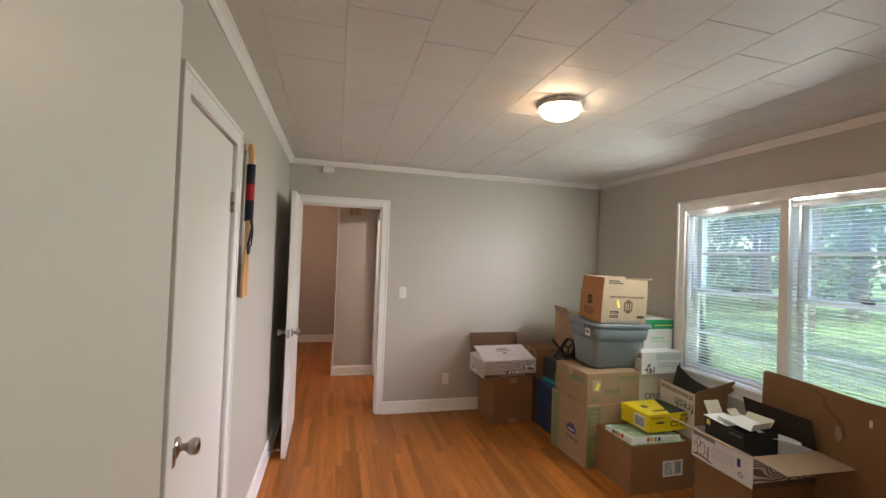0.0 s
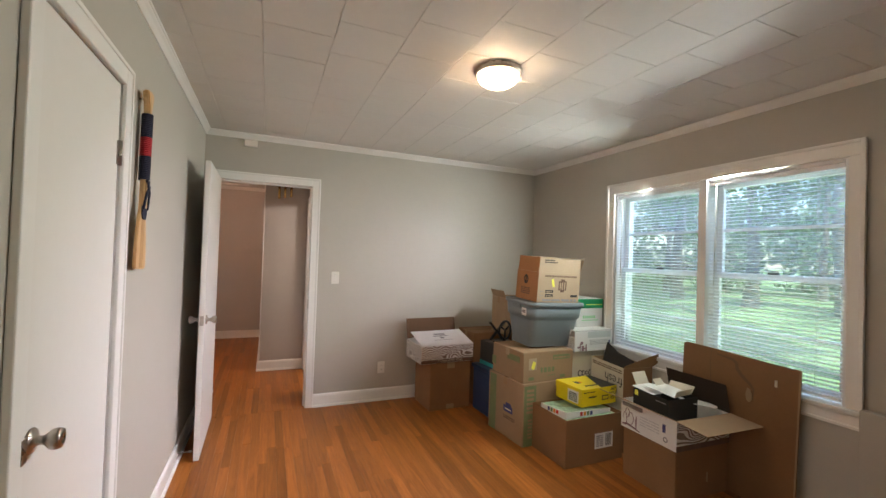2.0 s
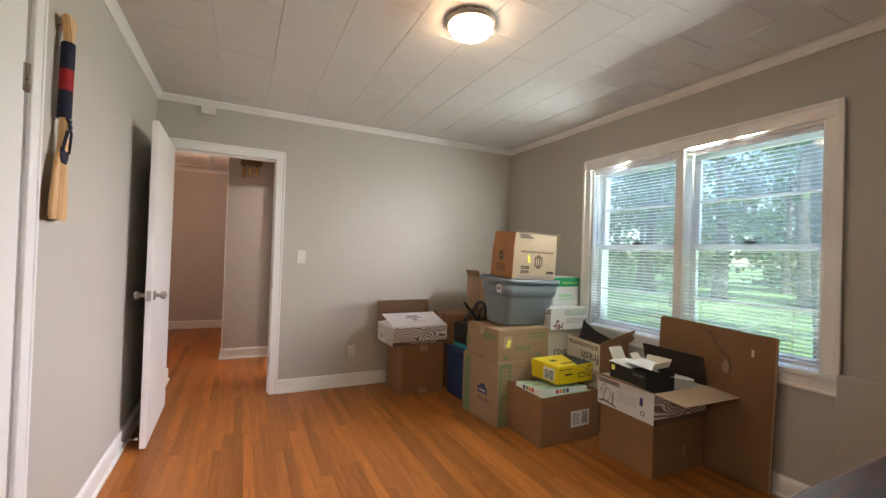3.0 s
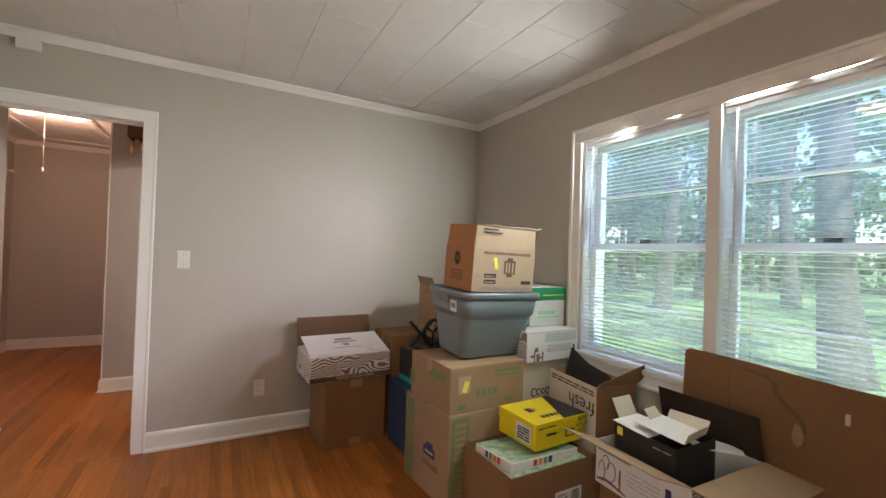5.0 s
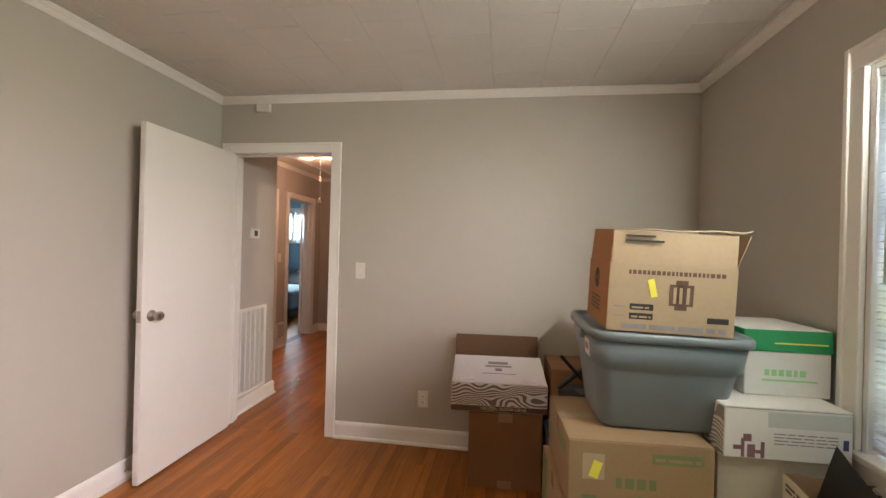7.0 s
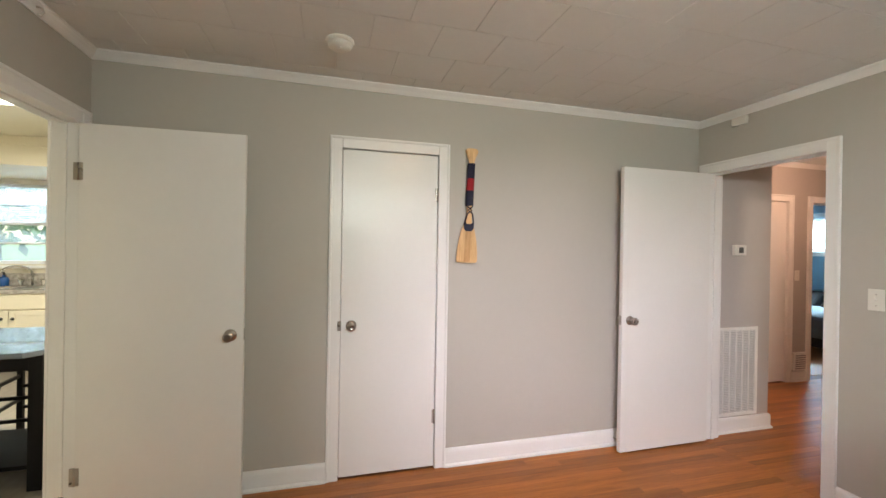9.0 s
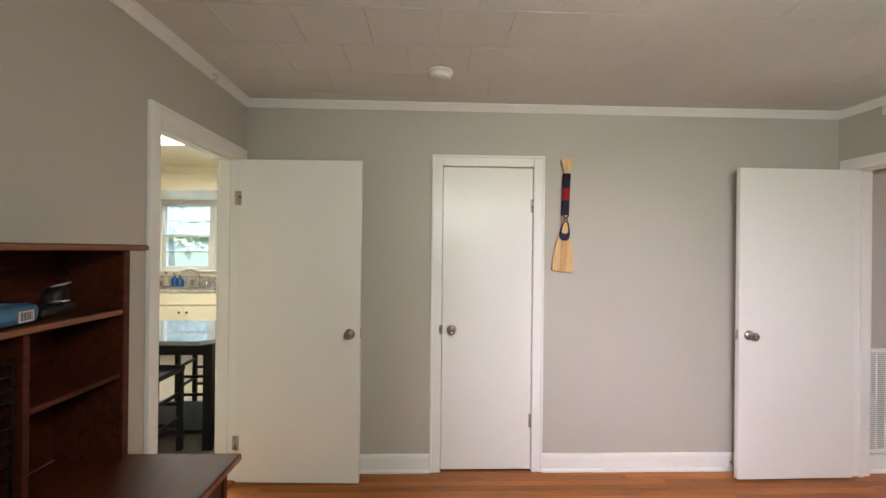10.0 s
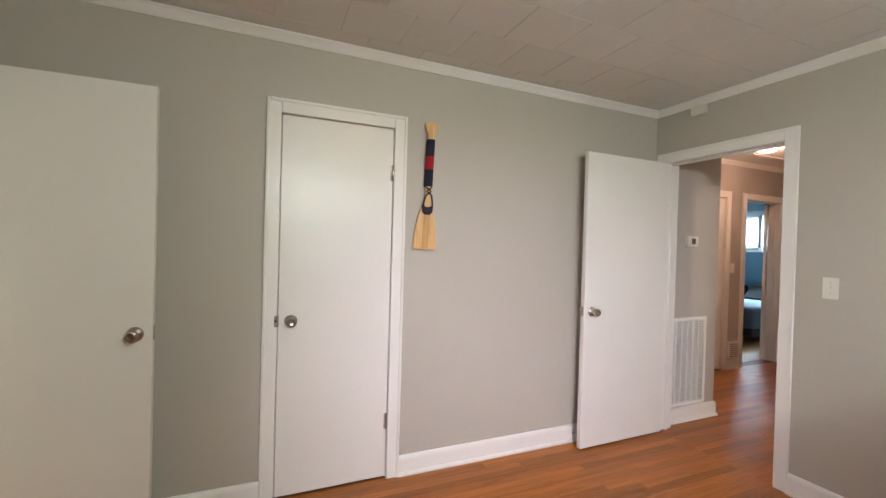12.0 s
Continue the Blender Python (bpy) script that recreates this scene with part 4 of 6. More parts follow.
def bars(parent, face, u0, v0, u1, v1, rows, material, wdh=None, name="print_lines", seed=1, fill=0.6, glyph=False):
    """Unreadable small print as rows of word-long bars."""
    rnd = random.Random(seed)
    bm = bmesh.new()
    hgt = (v1 - v0) / rows
    for r in range(rows):
        u = u0
        vv0 = v0 + r * hgt
        vv1 = vv0 + hgt * fill
        while u < u1 - 0.004:
            ln = min(rnd.uniform(0.35, 0.7) * hgt if glyph else rnd.uniform(1.2, 4.5) * hgt, u1 - u)
            if hgt > 0.022 and not glyph:
                ink(parent, face, u, vv0, u + ln, vv1, material, "print_bar", 0.0011, wdh)
            elif face == "front":
                slab(bm, u, -0.0010, vv0, u + ln, -0.0005, vv1)
            elif face == "left":
                slab(bm, -0.0010, u, vv0, -0.0005, u + ln, vv1)
            else:
                slab(bm, u, vv0, wdh[2] + 0.0005, u + ln, vv1, wdh[2] + 0.0010)
            u += ln + hgt * (0.22 if glyph else 0.5)
    if hgt > 0.022 and not glyph:
        bm.free()
        return parent.children[-1]
    return part(name, bm, material, parent)


def ribbon(bm, pts, width, face="front", off=0.0006, e=0.0004, place=None):
    """A flat inked line through 2D points on a face."""
    place = place or (lambda u, v, o: Vector((u, -o, v)) if face == "front" else Vector((-o, u, v)))
    vs = []
    for i, p in enumerate(pts):
        a, b = Vector(pts[max(i - 1, 0)]), Vector(pts[min(i + 1, len(pts) - 1)])
        d = (b - a).normalized()
        n = Vector((-d.y, d.x)) * width * (0.25 + 0.75 * math.sin(math.pi * (i + 0.5) / len(pts))) / 2
        vs.append((bm.verts.new(place(p[0] + n.x, p[1] + n.y, off)), bm.verts.new(place(p[0] - n.x, p[1] - n.y, off))))
    for a, b in zip(vs, vs[1:]):
        bm.faces.new((a[0], a[1], b[1], b[0]))
    return bm


def wave_ink(name, paper, line, scale, twist, cover=0.42):
    """Printed waves: bold flowing bands that curl, in one ink on board."""
    m = mat(name, paper, 0.65, vary=0.05, scale=6)
    n, l = m.node_tree.nodes, m.node_tree.links
    b = n["Principled BSDF"]
    geo = n.new("ShaderNodeNewGeometry")
    mp = n.new("ShaderNodeMapping")
    mp.inputs["Scale"].default_value = (0.55, 0.55, 1.0)
    l.new(geo.outputs["Position"], mp.inputs["Vector"])
    w = n.new("ShaderNodeTexWave")
    w.bands_direction = "Z"
    w.inputs["Scale"].default_value, w.inputs["Distortion"].default_value = scale, twist
    w.inputs["Detail"].default_value, w.inputs["Detail Scale"].default_value = 0.0, 0.75
    l.new(mp.outputs[0], w.inputs["Vector"])
    cr = n.new("ShaderNodeMapRange")
    cr.inputs[1].default_value, cr.inputs[2].default_value = cover, cover + 0.12
    l.new(w.outputs["Fac"], cr.inputs[0])
    old = b.inputs["Base Color"].links[0].from_socket
    mix = n.new("ShaderNodeMix")
    mix.data_type = "RGBA"
    l.new(cr.outputs[0], mix.inputs[0])
    mix.inputs[6].default_value = (*line, 1)
    l.new(old, mix.inputs[7])
    l.new(mix.outputs[2], b.inputs["Base Color"])
    return m


WAVEBROWN = wave_ink("brown_wave_print", (0.70, 0.68, 0.66), (0.20, 0.14, 0.11), 16.0, 26.0)
WAVEGREY = wave_ink("grey_wave_print", (0.70, 0.68, 0.66), (0.30, 0.27, 0.26), 16.0, 26.0, 0.36)


def waves(parent, face, w, v0, v1, material):
    return ink(parent, face, 0.003, v0, w - 0.003, v1, material, "wave_print", 0.0004)


# plain carton by the north wall, with the wave-printed box on it
A = carton("cardboard_box", pose(1.955, 3.555, 0, 0, 0, 2.5), 0.42, 0.38, 0.445, KRAFT, "plain brown cardboard box, taped shut, by the wall", seam=False)
ink(A, "front", 0.17, 0.385, 0.25, 0.441, TAPE, "tape")
ink(A, "front", 0.17, 0.004, 0.25, 0.05, TAPE, "tape")
ink(A, "top", 0.17, 0.0, 0.25, 0.375, TAPE, "tape", wdh=(0.42, 0.38, 0.445))

B = carton("seafood_box", pose(1.85, 3.535, 0.4455, 0, 0, 3.5), 0.55, 0.37, 0.165, WHITEC, "white wave-printed frozen seafood box with its lid flaps up", opened=True)
waves(B, "front", 0.55, 0.036, 0.161, WAVEBROWN)
waves(B, "left", 0.37, 0.004, 0.161, WAVEGREY)
bm = slab(bmesh.new(), 0.0, -0.0010, 0.002, 0.55, -0.0005, 0.034)
part("printed_band", bm, BROWNINK, B)
text("band_text", "FROZEN SNOW CRAB", 0.026, pose(0.30, -0.0012, 0.018, 90), OFFWHITE, B)
lid = flap(B, "front", 0.55, 0.37, 0.165, 0.30, 164, WHITEC, name="lid_flap", label="white printed lid flap, half closed")
bm = bmesh.new()
mf = pose(0.546, 0.002, 0.165, 0, 0, 180) @ pose(0, 0, 0, 164)
for u0, u1, v0, v1 in ((0.19, 0.35, 0.17, 0.185), (0.21, 0.33, 0.20, 0.228), (0.25, 0.29, 0.125, 0.155), (0.17, 0.37, 0.095, 0.10)):
    slab(bm, u0, v0, -0.0032, u1, v1, -0.0024, mf)
part("lid_print", bm, GREYINK, lid)
flap(B, "back", 0.55, 0.37, 0.165, 0.20, 78, KRAFTD, name="back_flap", label="dark brown inner flap, upright")
flap(B, "left", 0.55, 0.37, 0.165, 0.13, 172, WHITEC, name="side_flap")
flap(B, "right", 0.55, 0.37, 0.165, 0.13, 172, WHITEC, name="side_flap")

# navy bin with a black printed box and a black folding stand on it, brown box behind
nb = thing("storage_bin", pose(2.40, 3.18, 0, 0, 0, 2), "dark navy plastic storage bin on the floor", "storage bin")
bm = slab(bmesh.new(), 0, 0, 0, 0.50, 0.36, 0.40, bev=0.02)
part("body", bm, TOTEBLUE, nb)
part("lid", slab(bmesh.new(), -0.012, -0.012, 0.395, 0.512, 0.372, 0.43, bev=0.008), TOTEBLUE, nb)
kb = carton("black_box", pose(2.47, 3.22, 0.4305, 0, 0, 4), 0.28, 0.30, 0.22, BLACKC, "black printed product box with a teal base band", seam=False)
ink(kb, "front", 0.0, 0.0, 0.28, 0.035, TEALINK, "teal_band")
ink(kb, "left", 0.0, 0.0, 0.30, 0.035, TEALINK, "teal_band")
bars(kb, "front", 0.03, 0.12, 0.16, 0.15, 1, WHITEC, seed=3)
bars(kb, "front", 0.05, 0.07, 0.14, 0.09, 1, TEALINK, seed=4)
st = thing("folding_stand", pose(2.53, 3.33, 0.651, 0, 0, 20), "black folding stand with crossed arms on a box", "folding stand")
for k, (a, b) in enumerate((((-0.13, -0.02, 0.05), (0.13, 0.03, 0.19)), ((-0.10, 0.02, 0.20), (0.08, -0.03, 0.0)))):
    part("arm", slab(bmesh.new(), -0.012, -0.009, 0, 0.012, 0.009, (Vector(b) - Vector(a)).length, Matrix.Translation(a) @ (Vector(b) - Vector(a)).to_track_quat("Z", "Y").to_matrix().to_4x4(), bev=0.004), PLASTICK, st)
pts = [(0.10 + 0.085 * math.cos(2 * math.pi * k / 28), 0.0, 0.11 + 0.085 * math.sin(2 * math.pi * k / 28)) for k in range(29)]
part("ring", tube(bmesh.new(), pts, 0.011, 8), PLASTICK, st)
for k in range(3):
    a = 2 * math.pi * k / 3 + 0.5
    part("spoke", tube(bmesh.new(), [(0.10, 0, 0.11), (0.10 + 0.085 * math.cos(a), 0, 0.11 + 0.085 * math.sin(a))], 0.008, 8), PLASTICK, st)
part("foot", slab(bmesh.new(), -0.02, -0.05, 0, 0.15, 0.05, 0.02, bev=0.006), PLASTICK, st)
carton("cardboard_box", pose(2.42, 3.60, 0, 0, 0, 1), 0.44, 0.34, 0.70, KRAFT, "tall brown cardboard box in the corner, closed")
cb = carton("cardboard_box", pose(2.66, 3.42, 0.701, 0, 0, -4), 0.30, 0.30, 0.36, KRAFTL, "brown cardboard box with a raised flap behind the grey bin")
part("loose_flap", plate(bmesh.new(), pose(0.002, 0.01, 0.36, 0, 0, 90) @ pose(0, 0, 0, 70), 0.28, 0.07), KRAFTL, cb)

# big lower carton with green bands, printed carton on it
K2 = carton("green_band_box", pose(2.365, 2.655, 0, 0, 0, 4), 0.47, 0.47, 0.478, KRAFTL, "large kraft shipping box with green printed bands")
ink(K2, "front", 0.012, 0.0, 0.125, 0.462, GREENINK, "green_band")
for k_ in range(6):
    ink(K2, "front", 0.035, 0.25 + k_ * 0.033, 0.105, 0.27 + k_ * 0.033, KRAFTL, "print_bar", 0.0012)
    ink(K2, "front", 0.05, 0.06 + k_ * 0.026, 0.09, 0.075 + k_ * 0.026, KRAFTL, "print_bar", 0.0012)
ink(K2, "left", 0.36, 0.0, 0.45, 0.462, GREENINK, "green_band")
ink(K2, "left", 0.13, 0.205, 0.25, 0.255, BLUEINK, "logo")
ink(K2, "left", 0.15, 0.255, 0.22, 0.278, BLUEINK, "logo")
bars(K2, "left", 0.15, 0.222, 0.235, 0.24, 1, OFFWHITE, seed=2).location.x = -0.0006
bars(K2, "left", 0.10, 0.15, 0.25, 0.18, 2, BROWNINK, seed=5)
bars(K2, "front", 0.16, 0.05, 0.30, 0.09, 2, BROWNINK, seed=6)

K = carton("kraft_box", pose(2.372, 2.672, 0.4788, 0, 0, 2), 0.49, 0.44, 0.238, KRAFTL, "kraft shipping box with green print and a yellow sticker", tape=CLEARTAPE)
ink(K, "front", 0.285, 0.168, 0.455, 0.205, GREENINK, "green_label")
bars(K, "front", 0.295, 0.178, 0.445, 0.196, 1, KRAFTL, seed=8).location.y = -0.0006
bars(K, "front", 0.165, 0.075, 0.30, 0.125, 1, GREENINK, seed=14, fill=0.75, glyph=True)
bars(K, "front", 0.24, 0.045, 0.31, 0.055, 1, GREENINK, seed=9)
for u in (0.05, 0.36):
    ink(K, "front", u, 0.02, u + 0.05, 0.045, GREENINK, "green_mark")
ink(K, "left", 0.05, 0.15, 0.22, 0.195, GREENINK, "green_label")
ink(K, "left", 0.39, 0.06, 0.45, 0.13, GREENINK, "green_mark")
ink(K, "front", 0.05, 0.10, 0.125, 0.19, CLEARTAPE, "clear_tape")
s = ink(K, "front", -0.016, -0.03, 0.016, 0.03, STICKER, "sticker", off=0.0012)
s.matrix_basis = pose(0.095, 0, 0.135, 0, 18, 0)

# grey storage tote with lid
T = thing("storage_tote", pose(2.435, 2.705, 0.727, 3, 1.5, 3.0) @ Matrix.Diagonal((1.01, 0.98, 1.03, 1)), "grey-blue plastic storage tote with its lid on", "storage tote")


def rounded(w, d, r, n=6):
    out = []
    for cx_, cy_, a0 in ((w - r, r, -90), (w - r, d - r, 0), (r, d - r, 90), (r, r, 180)):
        for k in range(n + 1):
            a = radians(a0 + 90 * k / n)
            out.append((cx_ + r * math.cos(a), cy_ + r * math.sin(a)))
    return out


def loft(bm, sections):
    """Stacked closed outlines: (outline, height) from bottom to top."""
    rings = [[bm.verts.new((x, y, z)) for x, y in o] for o, z in sections]
    for a, b in zip(rings, rings[1:]):
        for i in range(len(a)):
            j = (i + 1) % len(a)
            f = bm.faces.new((a[i], a[j], b[j], b[i]))
            f.smooth = True
    bm.faces.new(rings[0][::-1])
    bm.faces.new(rings[-1])
    return bm


def shrunk(w, d, s, r):
    return [(x + s, y + s) for x, y in rounded(w - 2 * s, d - 2 * s, r)]


TW, TD = 0.575, 0.42
part("body", loft(bmesh.new(), [(shrunk(TW, TD, 0.078, 0.045), 0.0), (shrunk(TW, TD, 0.070, 0.05), 0.012), (shrunk(TW, TD, 0.038, 0.055), 0.215), (shrunk(TW, TD, 0.036, 0.055), 0.225), (shrunk(TW, TD, 0.024, 0.06), 0.236), (shrunk(TW, TD, 0.014, 0.06), 0.335)]), TOTEGREY, T)
part("lid", loft(bmesh.new(), [(shrunk(TW, TD, 0.006, 0.065), 0.328), (shrunk(TW, TD, 0.0, 0.07), 0.332), (shrunk(TW, TD, 0.0, 0.07), 0.352), (shrunk(TW, TD, 0.004, 0.068), 0.360), (shrunk(TW, TD, 0.022, 0.055), 0.362), (shrunk(TW, TD, 0.028, 0.05), 0.352), (shrunk(TW, TD, 0.06, 0.04), 0.352), (shrunk(TW, TD, 0.066, 0.04), 0.360)]), TOTEGREY, T)
for sgn, x in ((0, -0.004), (1, TW - 0.02)):
    part("handle", slab(bmesh.new(), x, TD / 2 - 0.06, 0.30, x + 0.024, TD / 2 + 0.06, 0.335, bev=0.006), TOTEGREY, T)
lb = slab(bmesh.new(), -0.0015, 0.09, 0.25, 0.0, 0.15, 0.31, pose(0.0455, 0, 0, 0, -5.8, 0))
part("label_sticker", lb, WHITEC, T)
lb = slab(bmesh.new(), -0.0022, 0.10, 0.27, -0.0015, 0.14, 0.295, pose(0.0455, 0, 0, 0, -5.8, 0))
part("label_print", lb, GREYINK, T)

# open food carton on the tote
OW, OD, OH = 0.425, 0.29, 0.240
O = carton("food_box", pose(2.495, 2.70, 1.104, 3, 1.5, 1.5), OW, OD, OH, KRAFTP, "kraft food carton with raised, taped flaps and black print", opened=True)
part("side_face", slab(bmesh.new(), -0.0012, 0.001, 0.001, -0.0004, 0.289, 0.239), KRAFTO, O, "orange-brown side")
ff = flap(O, "front", OW, OD, OH, 0.115, 92, KRAFTP, name="front_flap", inset=0.006)
flap(O, "left", OW, OD, OH, 0.12, 94, KRAFTO, name="side_flap", inset=0.008)
flap(O, "right", OW, OD, OH, 0.12, 72, KRAFTP, name="side_flap", inset=0.008)
flap(O, "back", OW, OD, OH, 0.12, 100, KRAFTP, name="back_flap", inset=0.008)
bars(O, "front", 0.065, 0.205, 0.385, 0.226, 1, BROWNINK, seed=21, fill=0.7, name="title_bars", glyph=True)
bm = bmesh.new()
for a in ((0.205, 0.10, 0.285, 0.175), (0.225, 0.085, 0.265, 0.19)):
    slab(bm, a[0], -0.0010, a[1], a[2], -0.0005, a[3])
part("emblem", bm, BROWNINK, O, "dark notched emblem")
bm = bmesh.new()
for x in (0.218, 0.238, 0.262):
    slab(bm, x, -0.0014, 0.108, x + 0.010, -0.0010, 0.165)
part("emblem_bars", bm, KRAFTP, O)
for z in (0.045, 0.078):
    ink(O, "front", 0.075, z, 0.155, z + 0.022, BLACKINK, "print_box")
    bars(O, "front", 0.082, z + 0.006, 0.148, z + 0.016, 1, KRAFTP, seed=int(z * 1000)).location.y = -0.0006
    bars(O, "front", 0.02, z + 0.008, 0.06, z + 0.015, 1, GREYINK, seed=int(z * 999))
ink(O, "front", 0.335, 0.045, 0.405, 0.065, BLACKINK, "print_box")
bars(O, "front", 0.05, 0.010, 0.40, 0.030, 1, GREYINK, seed=23, fill=0.9)
bm = lathe(bmesh.new(), [(0.030, -0.0005), (0.030, 0.0004), (0.018, 0.0005), (0.018, -0.0004)], 24, pose(-0.0016, 0.16, 0.17, 0, -90, 0) @ Matrix.Diagonal((1.3, 1, 1, 1)))
part("side_emblem", bm, BLACKINK, O)
bm = slab(bmesh.new(), -0.0022, 0.152, 0.145, -0.0014, 0.168, 0.195)
part("side_emblem_bar", bm, BLACKINK, O)
bars(O, "left", 0.10, 0.05, 0.22, 0.11, 4, BROWNINK, seed=24).location.x = -0.0010
s = ink(O, "front", -0.011, -0.032, 0.011, 0.032, STICKER, "sticker", off=0.0016)
s.matrix_basis = pose(0.148, 0, 0.158, 0, -14, 0)
bm = bmesh.new()
for x, z in ((0.09, 0.335), (0.09, 0.318)):
    slab(bm, 0.045, -0.0046, z - 0.245 + 0.245, 0.045 + (0.10 if z > 0.33 else 0.13), -0.0038, z + 0.008)
part("flap_print", bm, BLACKINK, O)
bm = bmesh.new()
tube(bm, [(0.03, 0.0, 0.358), (0.12, -0.004, 0.364), (0.22, 0.002, 0.360), (0.34, -0.003, 0.366), (0.43, 0.004, 0.362), (0.462, 0.006, 0.372)], [0.002, 0.003, 0.002, 0.003, 0.005, 0.002], 6)
part("torn_tape", bm, CLEARTAPE, O)

# stack at the window's edge
H0 = carton("cardboard_box", pose(2.885, 2.78, 0), 0.40, 0.42, 0.395, KRAFT, "brown cardboard box under the script-printed box")
S1 = carton("script_box", pose(2.90, 2.755, 0.3957, 0, 0, 1), 0.36, 0.40, 0.285, OFFWHITE, "cream food box with black script lettering", seam=False)
bm = bmesh.new()
rnd = random.Random(5)
u = 0.10
for k in range(6):
    r = 0.016 if k else 0.026
    pts = [(u + r * math.cos(a * 0.5) * 0.8, 0.095 + r * math.sin(a * 0.5) * (1.25 if k % 2 else 0.9)) for a in range(0, 13)]
    ribbon(bm, pts, 0.009, "front")
    u += 0.036
part("script_print", bm, BLACKINK, S1, "black script scrawl")
bars(S1, "front", 0.10, 0.04, 0.26, 0.055, 1, BROWNINK, seed=31)
S2 = carton("printed_box", pose(2.90, 2.715, 0.6813, 0, 0, 1.5), 0.405, 0.42, 0.178, WHITEC, "white food box with plum-coloured print", seam=False)
ink(S2, "front", 0.0, 0.172, 0.405, 0.174, GREYINK)
ink(S2, "front", 0.14, 0.112, 0.40, 0.165, mat("pale_grey_print", (0.50, 0.52, 0.50), 0.6), "print_panel")
bars(S2, "front", 0.16, 0.055, 0.36, 0.10, 4, GREYINK, seed=33, fill=0.35)
bm = bmesh.new()
for a in ((0.055, 0.005, 0.066, 0.07), (0.075, 0.005, 0.10, 0.05), (0.062, 0.06, 0.088, 0.085), (0.10, 0.02, 0.125, 0.032), (0.118, 0.005, 0.13, 0.06), (0.03, 0.03, 0.055, 0.045)):
    slab(bm, a[0], -0.0010, a[1], a[2], -0.0005, a[3])
part("picture_print", bm, PLUM, S2, "plum picture print")
ink(S2, "front", 0.375, 0.05, 0.392, 0.085, BLUEINK, "blue_print")
waves(S2, "left", 0.40, 0.004, 0.172, WAVEGREY)
S3 = carton("paper_box", pose(3.035, 2.858, 0.8600, 0, 0, 0.5), 0.295, 0.33, 0.170, WHITEC, "white copy paper box with a green lid", "paper box", seam=False)
part("lid", slab(bmesh.new(), -0.004, -0.004, 0.165, 0.299, 0.334, 0.246, bev=0.003), GREEN, S3, "green lid")
part("lid_top", slab(bmesh.new(), 0.0, 0.0, 0.2462, 0.295, 0.33, 0.2468), WHITEC, S3)
bm = slab(bmesh.new(), 0.10, -0.0052, 0.195, 0.28, -0.0046, 0.200)
part("lid_line", bm, STICKER, S3)
bars(S3, "front", 0.07, 0.075, 0.22, 0.105, 1, LIME, seed=35, fill=0.8, glyph=True)
ink(S3, "front", 0.06, 0.055, 0.25, 0.062, LIME)

# open carton with black packaging by the window
QM = pose(3.04, 2.33, 0.0, 0, 0, -8)
QW, QD, QH = 0.26, 0.40, 0.64
Q = carton("open_carton", QM, QW, QD, QH, KRAFTL, "tall open kraft carton holding black packaging", opened=True)
part("side_face", slab(bmesh.new(), -0.0012, 0.001, 0.001, -0.0004, QD - 0.001, QH - 0.001), OFFWHITE, Q, "cream printed side")
part("front_face", slab(bmesh.new(), 0.001, -0.0012, 0.001, QW - 0.001, -0.0004, QH - 0.001), KRAFT, Q)
bars(Q, "left", 0.02, QH - 0.05, QD - 0.02, QH - 0.018, 2, BROWNINK, seed=41).location.x = -0.0008
text("side_text", "fresh", 0.105, Matrix(((0, 0, -1, -0.0022), (1, 0, 0, 0.115), (0, -1, 0, QH - 0.115), (0, 0, 0, 1))), BLACKINK, Q)
bm = prism(bmesh.new(), [(0.0, 0.0), (QW, 0.0), (QW + 0.045, 0.03), (QW + 0.045, 0.105), (0.02, 0.018)], 0.004, pose(0, 0, QH, 8, 0, 0))
part("front_flap", bm, KRAFT, Q, "brown flap standing up")
fl = thing("black_packaging", QM, "black card packaging sheets standing in the open carton", "packaging")
bm = prism(bmesh.new(), [(0.0, 0.0), (0.372, 0.0), (0.372, 0.185), (0.30, 0.225), (0.16, 0.255), (0.02, 0.32)], 0.004, pose(0.055, 0.385, QH - 0.19, -14, 0, -80))
part("sheet", bm, BLACKC, fl)
bm = prism(bmesh.new(), [(0.0, 0.0), (0.33, 0.0), (0.33, 0.16), (0.10, 0.20), (0.06, 0.17), (0.0, 0.19)], 0.004, pose(0.155, 0.37, QH - 0.17, -6, 0, -84))
part("sheet", bm, BLACKC, fl)
part("sheet", plate(bmesh.new(), pose(0.02, 0.02, QH - 0.12, 0, 0, 0) @ pose(0, 0, 0, 12), 0.22, 0.33, 0.004), BLACKC, fl)
part("label_sticker", slab(bmesh.new(), 0.245, -0.0022, 0.10, 0.30, -0.0006, 0.145, pose(0.055, 0.385, QH - 0.19, -14, 0, -80)), WHITEC, fl)

# game carton with game boxes and the yellow shoe box on top
G = carton("game_carton", pose(2.465, 2.277, 0, 0, 0, 0.5), 0.525, 0.385, 0.335, KRAFT, "open brown cardboard box filled with board games", opened=True)
ink(G, "front", 0.26, 0.10, 0.43, 0.21, WHITEC, "shipping_label")
bars(G, "front", 0.275, 0.115, 0.34, 0.20, 6, GREYINK, seed=51).location.y = -0.0006
bm = bmesh.new()
rnd = random.Random(9)
x = 0.36
while x < 0.415:
    wv = rnd.uniform(0.0015, 0.004)
    slab(bm, x, -0.0015, 0.115, x + wv, -0.0011, 0.20)
    x += wv + rnd.uniform(0.0015, 0.004)
part("barcode", bm, BLACKINK, G)


